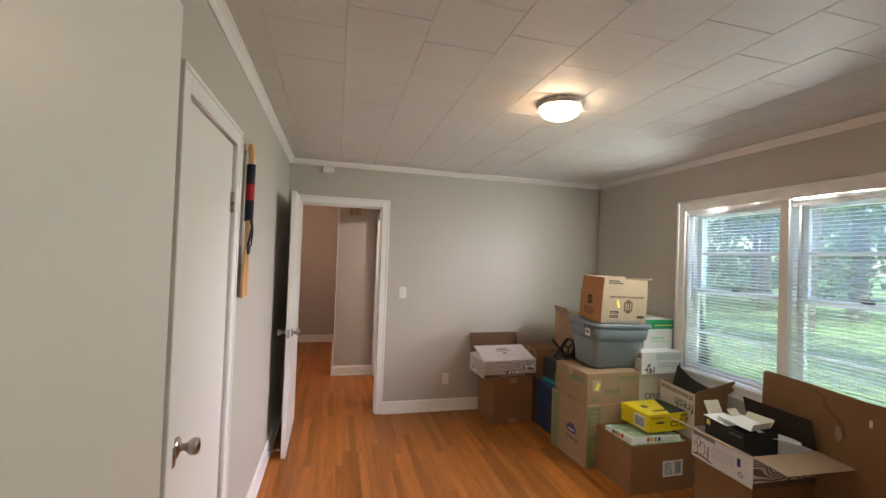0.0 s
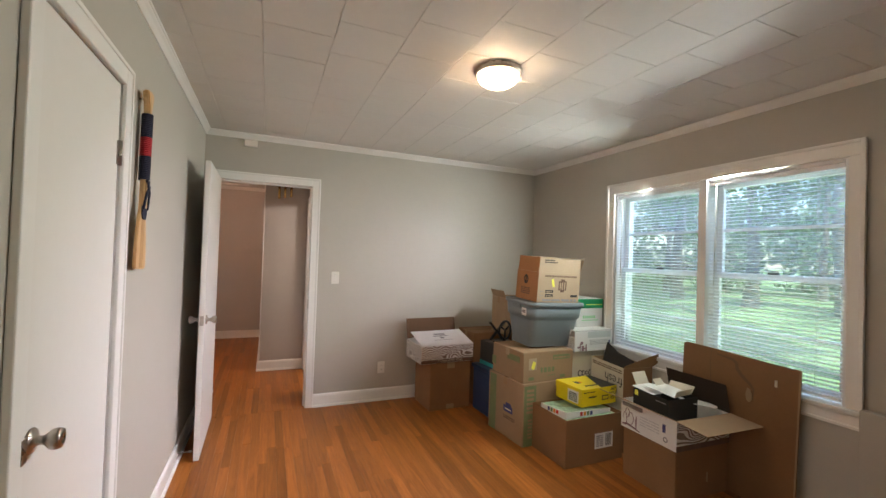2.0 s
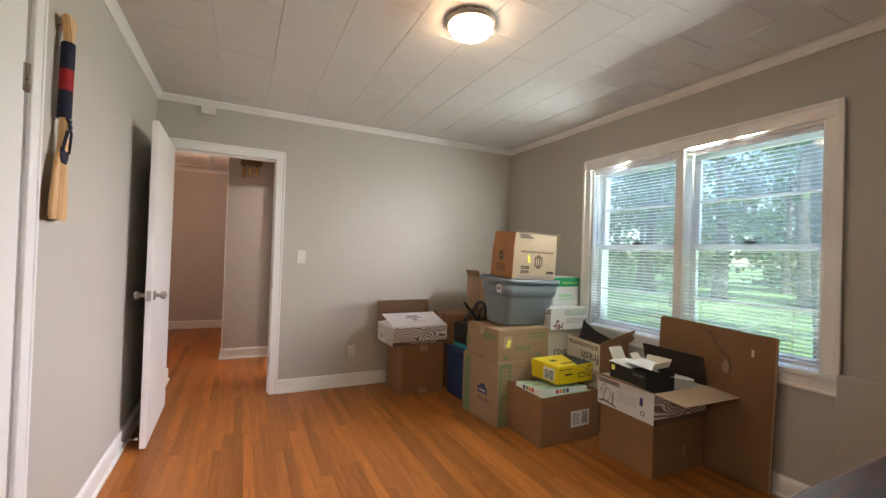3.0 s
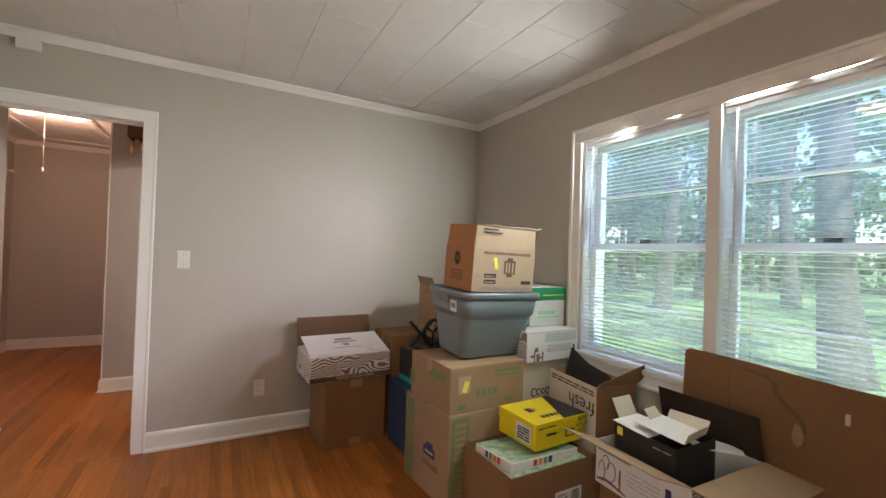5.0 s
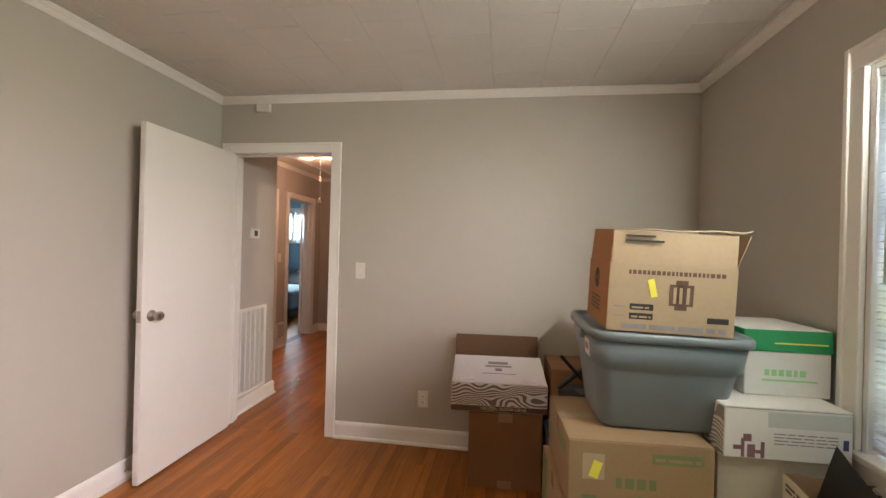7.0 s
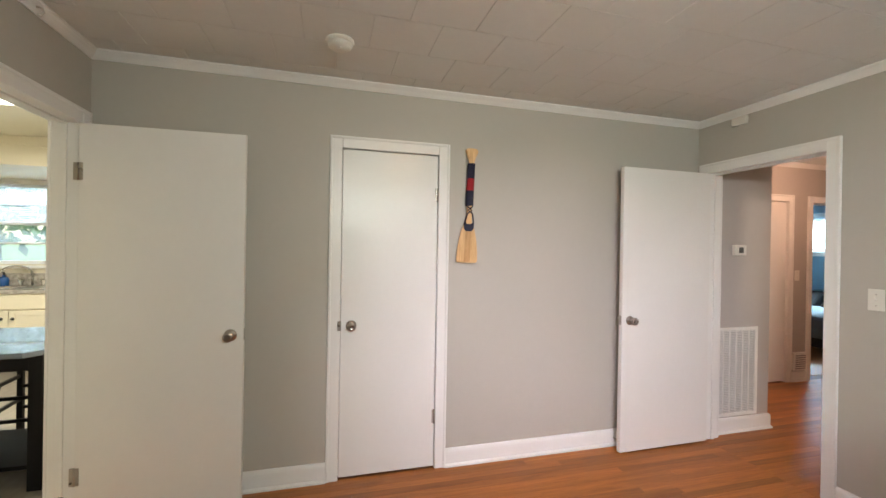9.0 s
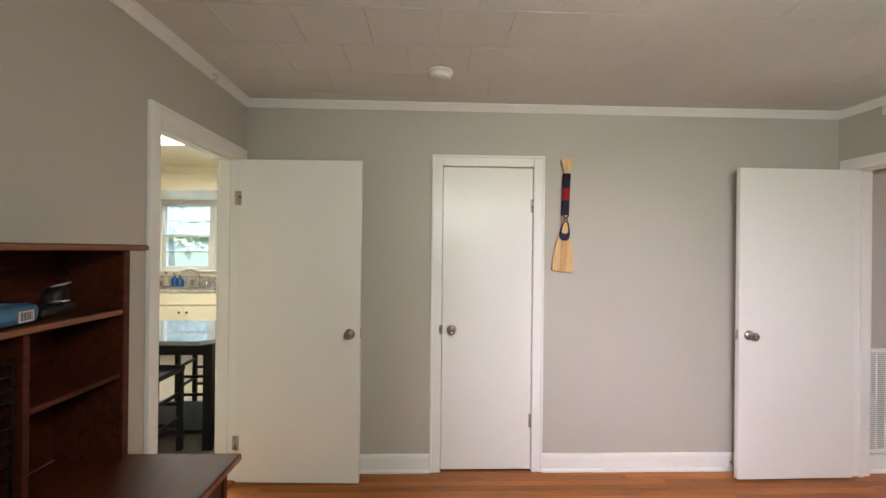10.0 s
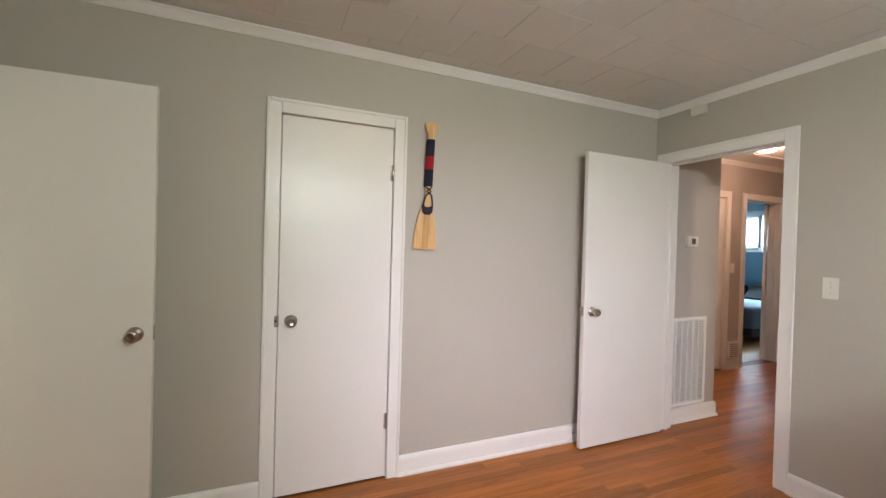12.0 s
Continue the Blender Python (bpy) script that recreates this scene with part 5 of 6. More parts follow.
def game_box(m, w, d, h, side, top, label, accents):
    r = thing("board_game_box", m, label, "board game", "board games")
    part("tray", slab(bmesh.new(), 0.003, 0.003, 0, w - 0.003, d - 0.003, h * 0.5, bev=0.001), WHITEC, r)
    part("lid", slab(bmesh.new(), 0, 0, h * 0.2, w, d, h, bev=0.0015), side, r)
    part("lid_picture", slab(bmesh.new(), 0.004, 0.004, h, w - 0.004, d - 0.004, h + 0.0006), top, r)
    u = w * 0.30
    for am in accents:
        part("letter_block", slab(bmesh.new(), u, -0.0008, h * 0.32, u + w * 0.055, -0.0002, h * 0.9), am, r)
        part("letter_block", slab(bmesh.new(), -0.0008, d * 0.3 + (u - w * 0.3) * 0.9, h * 0.32, -0.0002, d * 0.3 + (u - w * 0.3) * 0.9 + 0.022, h * 0.9), am, r)
        u += w * 0.075
    return r


MULTI = mat("board_art", (0.26, 0.36, 0.24), 0.45, vary=0.8, scale=22)
game_box(pose(2.48, 2.292, 0.21, 0, 0, 0.5), 0.49, 0.34, 0.055, REDINK, MULTI, "red-sided board game box lying in the carton", (WHITEC,))
game_box(pose(2.49, 2.297, 0.2660, 0, 0, 1.5), 0.47, 0.31, 0.05, WHITEC, MULTI, "white board game box with colourful lid", (REDINK, GREENINK))
game_box(pose(2.505, 2.325, 0.3175, -3, 3, 4), 0.44, 0.27, 0.05, WHITEC, MULTI, "white board game box with coloured letter blocks", (REDINK, ORANGEINK, GREENINK, BLUEINK))
Y = thing("shoe_box", pose(2.675, 2.365, 0.3690, 0, 0, 3) @ Matrix.Diagonal((0.95, 1.10, 1.1, 1)), "yellow shoe box with a black corner on its lid", "shoe box")
part("tray", slab(bmesh.new(), 0.003, 0.003, 0, 0.372, 0.252, 0.108, bev=0.002), YELLOW, Y)
lid = part("lid", slab(bmesh.new(), 0, 0, 0.072, 0.375, 0.255, 0.118, bev=0.002), YELLOW, Y)
bm = bmesh.new()
a = [bm.verts.new(p) for p in ((0.20, 0.001, 0.1186), (0.374, 0.001, 0.1186), (0.374, 0.254, 0.1186), (0.33, 0.254, 0.1186))]
bm.faces.new(a)
part("black_corner", bm, BLACKC, lid)
bm = slab(bmesh.new(), 0.375, 0.001, 0.0735, 0.3756, 0.254, 0.117)
part("black_end", bm, BLACKC, lid)
part("logo", slab(bmesh.new(), 0.085, 0.12, 0.1184, 0.125, 0.165, 0.1190), BLUEINK, lid)
part("logo", slab(bmesh.new(), 0.125, 0.128, 0.1184, 0.15, 0.158, 0.1190), ORANGEINK, lid)
bars(Y, "top", 0.10, 0.045, 0.235, 0.085, 1, BLACKINK, wdh=(0, 0, 0.1184), seed=61, fill=0.6, glyph=True)
bars(Y, "front", 0.075, 0.055, 0.16, 0.072, 1, BLACKINK, seed=62).location.y = 0.002
ink(Y, "front", 0.215, 0.03, 0.285, 0.062, BLACKINK).location.y = 0.002
ink(Y, "front", 0.222, 0.036, 0.278, 0.056, YELLOW, off=0.0012).location.y = 0.002
bars(Y, "front", 0.02, 0.092, 0.14, 0.102, 1, BLACKINK, seed=63)
for k, wd in enumerate(("ARM", "YOUR", "FEET.")):
    text("slogan", wd, 0.033, pose(0.335, -0.0012, 0.098 - 0.029 * k, 90), BLACKINK, Y)
ink(Y, "left", 0.03, 0.015, 0.13, 0.095, WHITEC, "size_label").location.x = -0.0004
bars(Y, "left", 0.04, 0.025, 0.12, 0.085, 5, BLACKINK, seed=64).location.x = -0.0012

# near carton with the white printed box and its inner packaging
C1 = carton("cardboard_box", pose(2.825, 1.722, 0, 0, 0, -1), 0.465, 0.40, 0.315, KRAFT, "plain brown cardboard box on the floor under the open box", seam=False)
ink(C1, "front", 0.27, 0.09, 0.285, 0.15, KRAFTL, "torn_patch")
VW, VD, VH = 0.47, 0.43, 0.185
V = carton("open_printed_box", pose(2.815, 1.712, 0.3157, 0, 0, -1.5), VW, VD, VH, WHITEC, "white printed box, open with wide flaps folded out", opened=True)
waves(V, "front", VW, 0.003, VH - 0.01, WAVEBROWN)
ink(V, "front", 0.0, 0.0, VW, 0.034, BROWNINK, "printed_band")
ink(V, "left", 0.25, 0.145, 0.42, 0.172, GREYINK, "print_panel")
bm = bmesh.new()
for cu, cv, ru, rv in ((0.375, 0.105, 0.018, 0.03), (0.345, 0.075, 0.022, 0.04), (0.395, 0.06, 0.016, 0.045)):
    ribbon(bm, [(cu + ru * math.cos(k * 0.55), cv + rv * math.sin(k * 0.55)) for k in range(10)], 0.006, "left")
ribbon(bm, [(0.30, 0.02), (0.302, 0.06), (0.30, 0.105)], 0.012, "left")
ribbon(bm, [(0.42, 0.018), (0.38, 0.03), (0.34, 0.026), (0.27, 0.012)], 0.014, "left")
part("picture_print", bm, PLUM, V, "plum picture print")
ink(V, "left", 0.075, 0.085, 0.098, 0.135, BLUEINK, "blue_print")
bars(V, "left", 0.12, 0.06, 0.27, 0.13, 4, mat("faint_ink", (0.52, 0.50, 0.50), 0.7), seed=72, fill=0.4)
part("stamp", lathe(bmesh.new(), [(0.017, -0.0004), (0.017, 0.0004), (0.009, 0.0004), (0.009, -0.0004)], 20, pose(-0.0012, 0.075, 0.045, 0, -90, 0)), GREYINK, V)
flap(V, "left", VW, VD, VH, 0.215, 22, KRAFTL, name="side_flap", inset=-0.002, label="kraft flap folded out")
flap(V, "front", VW, VD, VH, 0.20, -3, KRAFTL, name="front_flap", inset=-0.004, label="kraft flap folded out")
flap(V, "right", VW, VD, VH, 0.19, 104, DARKBOARD, name="side_flap", inset=-0.004, label="dark flap standing up")
NW, ND, NH = 0.255, 0.275, 0.275
N = thing("product_box", pose(2.845, 1.79, 0.3200, 0, 0, -1), "black product box with torn-open white inner flaps", "product box")
for nm, a in (("bottom", (0, 0, 0, NW, ND, 0.004)), ("side_panel", (0, 0, 0.004, NW, 0.004, NH)), ("side_panel", (0, ND - 0.004, 0.004, NW, ND, NH)), ("side_panel", (0, 0.004, 0.004, 0.004, ND - 0.004, NH)), ("side_panel", (NW - 0.004, 0.004, 0.004, NW, ND - 0.004, NH))):
    part(nm, slab(bmesh.new(), *a, bev=0.001), BLACKC, N)
part("yellow_mark", slab(bmesh.new(), -0.0014, 0.235, 0.235, -0.0006, 0.262, 0.268), STICKER, N)
bars(N, "left", 0.02, 0.245, 0.10, 0.258, 1, GREYINK, seed=75, fill=0.4)
part("inner_flap", plate(bmesh.new(), pose(-0.01, 0.11, NH + 0.004, 0, 0, 2) @ pose(0, 0, 0, 4), 0.17, 0.165, 0.003), WHITEC, N, "white inner flap")
part("inner_flap", plate(bmesh.new(), pose(0.04, -0.005, NH + 0.016, 0, 0, 8) @ pose(0, 0, 0, 5), 0.19, 0.20, 0.003), WHITEC, N, "white inner flap")
part("inner_flap", plate(bmesh.new(), pose(0.03, ND - 0.004, NH, 0, 0, 2) @ pose(0, 0, 0, 62), 0.12, 0.10, 0.003), OFFWHITE, N, "cream inner flap")
part("tuck_tab", plate(bmesh.new(), pose(0.04, -0.005, NH + 0.016, 0, 0, 8) @ pose(0.0, 0, 0, -70), 0.17, -0.045, 0.003), OFFWHITE, N)
part("tuck_tab", plate(bmesh.new(), pose(0.10, 0.18, NH + 0.034, 0, 0, 6) @ pose(0, 0, 0, 48), 0.085, 0.045, 0.003), OFFWHITE, N)
part("tuck_tab", plate(bmesh.new(), pose(0.228, 0.02, NH + 0.020, 0, 0, 98) @ pose(0, 0, 0, -50), 0.16, -0.05, 0.003), OFFWHITE, N)
bm = prism(bmesh.new(), [(0.0, 0.0), (0.20, 0.0), (0.235, 0.05), (0.22, 0.10), (0.16, 0.13), (0.0, 0.14)], 0.003, pose(0.17, 0.02, NH - 0.03, -90, 9, -24))
part("end_flap", bm, WHITEC, N, "white flap hanging out")
part("foam_insert", slab(bmesh.new(), 0.02, 0.02, 0.06, NW - 0.02, 0.10, 0.12, bev=0.008), PLASTICK, N)

# folded cardboard sheet standing against the window wall
SH = thing("cardboard_sheet", pose(E_X - 0.055, 2.065, 0.0, 0, 1.6, -90), "large torn cardboard sheet leaning on the window wall", "cardboard sheet")
bm = bmesh.new()
edge = [(0.0, 0.0), (0.708, 0.0), (0.712, 0.45), (0.708, 0.888), (0.55, 0.886), (0.30, 0.893), (0.02, 0.894), (0.0, 0.88)]
prism(bm, edge, 0.007)
part("sheet", bm, KRAFT, SH)
part("edge_liner", prism(bmesh.new(), [(0.703, 0.0), (0.7125, 0.0), (0.7125, 0.886), (0.703, 0.887)], 0.0085, pose(0, -0.0006, 0)), KRAFTL, SH)
bm = bmesh.new()
plc = lambda u, v, o: Vector((u, -o, v))
ribbon(bm, [(0.20, 0.878), (0.198, 0.80), (0.203, 0.72), (0.206, 0.62), (0.21, 0.52), (0.213, 0.45)], 0.005, place=plc, off=0.0008)
ribbon(bm, [(0.24, 0.862), (0.29, 0.858), (0.34, 0.852), (0.365, 0.835), (0.37, 0.80), (0.40, 0.765), (0.43, 0.742), (0.455, 0.722), (0.47, 0.70), (0.468, 0.66)], 0.022, place=plc, off=0.0008)
part("tear", bm, KRAFTD, SH, "dark torn crease")
part("torn_patch", prism(bmesh.new(), [(0.447, 0.708), (0.462, 0.702), (0.476, 0.672), (0.474, 0.640), (0.460, 0.622), (0.445, 0.632), (0.438, 0.664)], 0.005, pose(0, -0.011, 0, 1.0)), KRAFTL, SH, "torn curl of cardboard")
part("torn_patch", slab(bmesh.new(), 0.583, -0.0016, 0.755, 0.597, -0.0006, 0.795), OFFWHITE, SH)

# desk with hutch ---------------------------------------------------------
DX0, DX1, DY1, DZ = 1.365, 2.70, 0.548, 0.80
desk = thing("desk", pose(0, 0, 0), "dark cherry desk with a worn rounded edge", "desk")
bm = bmesh.new()
slab(bm, DX0, S_Y + 0.02, DZ - 0.022, DX1, DY1, DZ, bev=0.006)
slab(bm, DX0 + 0.012, S_Y + 0.02, DZ - 0.034, DX1 - 0.012, DY1 - 0.014, DZ - 0.020, bev=0.004)
part("desktop", bm, CHERRY, desk, "dark cherry desktop with light scuffs")
part("edge_band", slab(slab(bmesh.new(), DX0 - 0.0015, S_Y + 0.02, DZ - 0.019, DX0, DY1 - 0.006, DZ - 0.004), DX0 + 0.006, DY1, DZ - 0.019, DX1 - 0.006, DY1 + 0.0015, DZ - 0.004), CHERRYEDGE, desk, "worn reddish edge")
for x in (DX0 + 0.035, DX1 - 0.06):
    part("side_panel", slab(bmesh.new(), x, S_Y + 0.04, 0.0, x + 0.025, DY1 - 0.03, DZ - 0.03, bev=0.003), CHERRY, desk)
part("modesty_panel", slab(bmesh.new(), DX0 + 0.06, S_Y + 0.05, 0.30, DX1 - 0.06, S_Y + 0.068, DZ - 0.03, bev=0.002), CHERRY, desk)
ped = part("drawer_pedestal", slab(bmesh.new(), DX0 + 0.06, S_Y + 0.08, 0.06, DX0 + 0.46, DY1 - 0.05, DZ - 0.034, bev=0.003), CHERRY, desk)
for z0, z1 in ((0.08, 0.40), (0.41, 0.57), (0.58, 0.755)):
    dr = part("drawer_front", slab(bmesh.new(), DX0 + 0.07, DY1 - 0.05, z0, DX0 + 0.45, DY1 - 0.032, z1, bev=0.004), CHERRY, desk)
    part("drawer_pull", tube(bmesh.new(), [(DX0 + 0.21, DY1 - 0.034, (z0 + z1) / 2), (DX0 + 0.22, DY1 - 0.012, (z0 + z1) / 2), (DX0 + 0.30, DY1 - 0.012, (z0 + z1) / 2), (DX0 + 0.31, DY1 - 0.034, (z0 + z1) / 2)], 0.005, 8), DARKMETAL, dr)
hx0, hx1, hy0, hy1 = 1.322, 2.72, S_Y + 0.012, 0.187
HT = 1.495
hut = thing("desk_hutch", pose(0, 0, 0), "dark cherry hutch with open shelves standing on the desk", "hutch")
part("side_panel", slab(bmesh.new(), hx0 + 0.06, hy0, DZ, hx0 + 0.088, hy1, HT - 0.02, bev=0.003), CHERRY, hut)
part("side_panel", slab(bmesh.new(), hx1 - 0.06, hy0, DZ, hx1 - 0.032, hy1, HT - 0.02, bev=0.003), CHERRY, hut)
bm = slab(bmesh.new(), hx0, hy0, HT - 0.020, hx1, hy1 + 0.018, HT, bev=0.006)
part("top", bm, CHERRY, hut)
part("back_panel", slab(bmesh.new(), hx0 + 0.088, hy0, DZ, hx1 - 0.06, hy0 + 0.008, HT - 0.02), CHERRY, hut)
part("shelf", slab(bmesh.new(), hx0 + 0.088, hy0 + 0.008, 1.268, hx1 - 0.06, hy1 - 0.004, 1.288, bev=0.002), CHERRY, hut)
for z, h in ((1.268, 0.020), (HT - 0.02, 0.020)):
    part("edge_band", slab(bmesh.new(), hx0 + (0.088 if z < 1.4 else 0.0), hy1 + (-0.004 if z < 1.4 else 0.018), z + 0.003, hx1 - 0.06, hy1 + (-0.0025 if z < 1.4 else 0.0195), z + h - 0.003), CHERRYEDGE, hut, "worn reddish edge")
part("divider", slab(bmesh.new(), 1.712, hy0 + 0.008, DZ, 1.730, hy1 - 0.008, 1.268, bev=0.002), CHERRY, hut)
part("small_shelf", slab(bmesh.new(), hx0 + 0.088, hy0 + 0.008, 1.065, 1.712, hy1 - 0.008, 1.080, bev=0.002), CHERRY, hut)
part("cam_fastener", lathe(bmesh.new(), [(0, 0), (0.007, 0), (0.007, 0.002), (0, 0.003)], 14, pose(hx0 + 0.088, 0.06, 1.44, 0, 90, 0)), PLASTICK, hut)
# mesh tray stack beside the divider
tr = thing("letter_tray_stack", pose(1.75, hy0 + 0.02, DZ), "black mesh letter trays stacked on the desk", "letter tray")
for k in range(7):
    z = 0.004 + k * 0.062
    bm = bmesh.new()
    for j in range(13):
        tube(bm, [(0.004 + j * 0.024, 0.0, z + 0.008 * math.sin(j)), (0.004 + j * 0.024, 0.19, z + 0.008 * math.sin(j))], 0.0016, 5)
    for a, b in (((0, 0, z), (0.30, 0, z)), ((0, 0.19, z), (0.30, 0.19, z)), ((0, 0, z + 0.03), (0.30, 0, z + 0.03)), ((0, 0.19, z + 0.03), (0.30, 0.19, z + 0.03)), ((0, 0.095, z), (0.30, 0.095, z))):
        tube(bm, [a, b], 0.003, 6)
    slab(bm, 0.0, 0.002, z - 0.002, 0.30, 0.188, z - 0.0005)
    part("tray", bm, MESHBLACK, tr)
bm = bmesh.new()
for a in (0, 0.30):
    for b in (0, 0.19):
        tube(bm, [(a, b, 0), (a, b, 0.42)], 0.004, 6)
part("corner_posts", bm, MESHBLACK, tr)
# things on the upper shelf
pk = thing("blue_packet", pose(1.70, 0.05, 1.289, 0, 0, 8), "blue glossy tissue packet with a barcode label", "packet")
bm = slab(bmesh.new(), -0.03, 0.0, 0.0, 0.20, 0.11, 0.052, bev=0.018)
part("body", bm, BLUEPACK, pk)
part("label", slab(bmesh.new(), -0.002, 0.1095, 0.008, 0.045, 0.1115, 0.036), WHITEC, pk)
bm = bmesh.new()
for k in range(9):
    slab(bm, 0.004 + k * 0.0042, 0.1115, 0.012, 0.0055 + k * 0.0042 + 0.001 * (k % 2), 0.112, 0.033)
part("barcode", bm, BLACKINK, pk)
part("white_print", slab(bmesh.new(), 0.02, 0.03, 0.0515, 0.16, 0.07, 0.0528), WHITEC, pk)
tp = thing("tape_dispenser", pose(1.545, 0.075, 1.2885, 0, 0, 15), "black desk tape dispenser with a silver band", "tape dispenser")
part("base", slab(bmesh.new(), -0.085, -0.028, 0, 0.075, 0.028, 0.026, bev=0.008), PLASTICK, tp)
part("reel", lathe(bmesh.new(), [(0, -0.02), (0.034, -0.02), (0.036, -0.012), (0.036, 0.012), (0.034, 0.02), (0, 0.02)], 26, pose(-0.03, 0, 0.045, 90)), PLASTICK, tp)
part("silver_band", lathe(bmesh.new(), [(0.035, -0.004), (0.0385, -0.004), (0.0385, 0.004), (0.035, 0.004)], 26, pose(-0.03, 0.0, 0.038, 0)), STEEL, tp)
part("paper_slip", plate(bmesh.new(), pose(-0.055, -0.01, 0.083, 12, 4, 10), 0.055, 0.035, 0.0015), WHITEC, tp)

# hall --------------------------------------------------------------------
th = thing("thermostat", pose(0.04, 4.37, 1.465, 0, 0, 90), "white wall thermostat with a dark screen", "thermostat")
part("body", slab(bmesh.new(), -0.062, -0.026, -0.042, 0.062, 0, 0.042, bev=0.006), PLASTICW, th)
part("screen", slab(bmesh.new(), -0.018, -0.0275, -0.022, 0.030, -0.0255, 0.024, bev=0.001), SCREEN, th)
gr = thing("return_air_grille", pose(0.04, 4.365, 0.13, 0, 0, 90), "white louvred return air grille in the hall wall", "air grille")
GW, GH = 0.45, 0.715
bm = bmesh.new()
for a in ((-GW / 2, 0, -GW / 2 + 0.028, GH), (GW / 2 - 0.028, 0, GW / 2, GH)):
    slab(bm, a[0], -0.010, a[1], a[2], 0, a[3], bev=0.003)
slab(bm, -GW / 2 + 0.028, -0.010, 0, GW / 2 - 0.028, 0, 0.028, bev=0.003)
slab(bm, -GW / 2 + 0.028, -0.010, GH - 0.028, GW / 2 - 0.028, 0, GH, bev=0.003)
part("frame", bm, TRIM, gr)
part("backing", slab(bmesh.new(), -GW / 2 + 0.028, -0.0015, 0.028, GW / 2 - 0.028, -0.0005, GH - 0.028), mat("grille_backing", (0.45, 0.44, 0.43), 0.7), gr)
for k in range(1, 6):
    x = -GW / 2 + 0.028 + (GW - 0.056) * k / 6
    part("bar", slab(bmesh.new(), x - 0.004, -0.010, 0.028, x + 0.004, -0.002, GH - 0.028, bev=0.001), TRIM, gr)
me = mesh_of("louvre", slab(bmesh.new(), -GW / 2 + 0.028, -0.0006, -0.006, GW / 2 - 0.028, 0.0006, 0.006), TRIM)
for k in range(48):
    o = new("louvre", me)
    o.parent = gr
    o.matrix_basis = pose(0, -0.005, 0.036 + k * 0.0137, 40)

ch = thing("door_chime", pose(0.70, HP, 2.075), "dark door chime with three brass tubes", "door chime")
part("box", slab(bmesh.new(), -0.11, -0.075, 0.145, 0.12, 0, 0.275, bev=0.006), KRAFTD, ch)
for k, x in enumerate((-0.075, -0.01, 0.06)):
    part("tube", tube(bmesh.new(), [(x, -0.045, 0.0 + 0.012 * k), (x, -0.045, 0.15)], 0.014, 14), BRASS, ch, "polished brass tube")

hl = thing("hall_light", pose(-0.05, 5.80, CEIL), "lit hall ceiling fixture with two glass shades", "ceiling lamp")
part("canopy", slab(bmesh.new(), -0.24, -0.05, -0.022, 0.24, 0.05, 0, bev=0.006), TRIM, hl)
for x in (-0.165, 0.165):
    part("glass_shade", lathe(bmesh.new(), [(0.03, -0.02), (0.075, -0.03), (0.085, -0.045), (0.07, -0.062), (0.03, -0.07), (0, -0.071)], 24, pose(x, 0, 0)), HALLGLASS, hl, "glowing glass shade").visible_shadow = False
hat = thing("attic_hatch", pose(-0.15, 6.55, CEIL), "flat attic hatch panel with a pull cord", "attic hatch", kind="structure")
part("panel", slab(bmesh.new(), -0.30, -0.55, -0.008, 0.30, 0.62, -0.001, bev=0.003), CEILP, hat)
bm = bmesh.new()
for a in ((-0.36, -0.61, -0.30, 0.68), (0.30, -0.61, 0.36, 0.68), (-0.30, -0.61, 0.30, -0.55), (-0.30, 0.62, 0.30, 0.68)):
    slab(bm, a[0], a[1], -0.018, a[2], a[3], 0, bev=0.004)
part("trim", bm, TRIM, hat)
part("pull_cord", tube(bmesh.new(), [(0.01, -0.54, -0.008), (0.01, -0.54, -0.50)], 0.0015, 6), CORD, hat)
part("pull_bead", lathe(bmesh.new(), [(0, -0.50), (0.007, -0.505), (0.010, -0.52), (0.008, -0.533), (0, -0.536)], 12, pose(0.01, -0.54, 0)), PLASTICW, hat)
ds = thing("wall_sensor", pose(HW, 7.42, 2.08, 0, 0, 90), "small white sensor on the hall wall", "sensor")
part("body", slab(bmesh.new(), -0.03, -0.045, -0.016, 0.03, 0, 0.016, bev=0.005), PLASTICW, ds)
wv = thing("wall_vent", pose(HW, 6.335, 0.03, 0, 0, 90), "small louvred vent above the hall baseboard", "air vent")
part("frame", slab(bmesh.new(), -0.09, -0.032, 0.10, 0.09, -0.001, 0.30, bev=0.004), TRIM, wv)
for k in range(7):
    part("slat", slab(bmesh.new(), -0.075, -0.036, 0.118 + k * 0.024, 0.075, -0.031, 0.128 + k * 0.024, bev=0.001), GREYINK, wv)
part("corner_bead", slab(bmesh.new(), 0.464, HP - 0.004, 0.12, 0.474, HP + 0.006, 2.44, bev=0.002), TRIM, bpy.data.objects["wall_hall_partition"])

# bedroom -----------------------------------------------------------------
bw = thing("window_2", pose(0, 0, 0), "high white bedroom window", "window", kind="structure")
bm = bmesh.new()
for a in ((-3.42, 9.975, 1.43, -3.35, 10.0, 2.21), (-1.85, 9.975, 1.43, -1.78, 10.0, 2.21), (-3.35, 9.975, 1.43, -1.85, 10.0, 1.50), (-3.35, 9.975, 2.14, -1.85, 10.0, 2.21), (-2.64, 9.985, 1.50, -2.58, 10.05, 2.14)):
    slab(bm, *a, bev=0.004)
part("casing", bm, TRIM, bw)
part("sill", slab(bmesh.new(), -3.45, 9.90, 1.405, -1.75, 9.99, 1.43, bev=0.006), TRIM, bw)
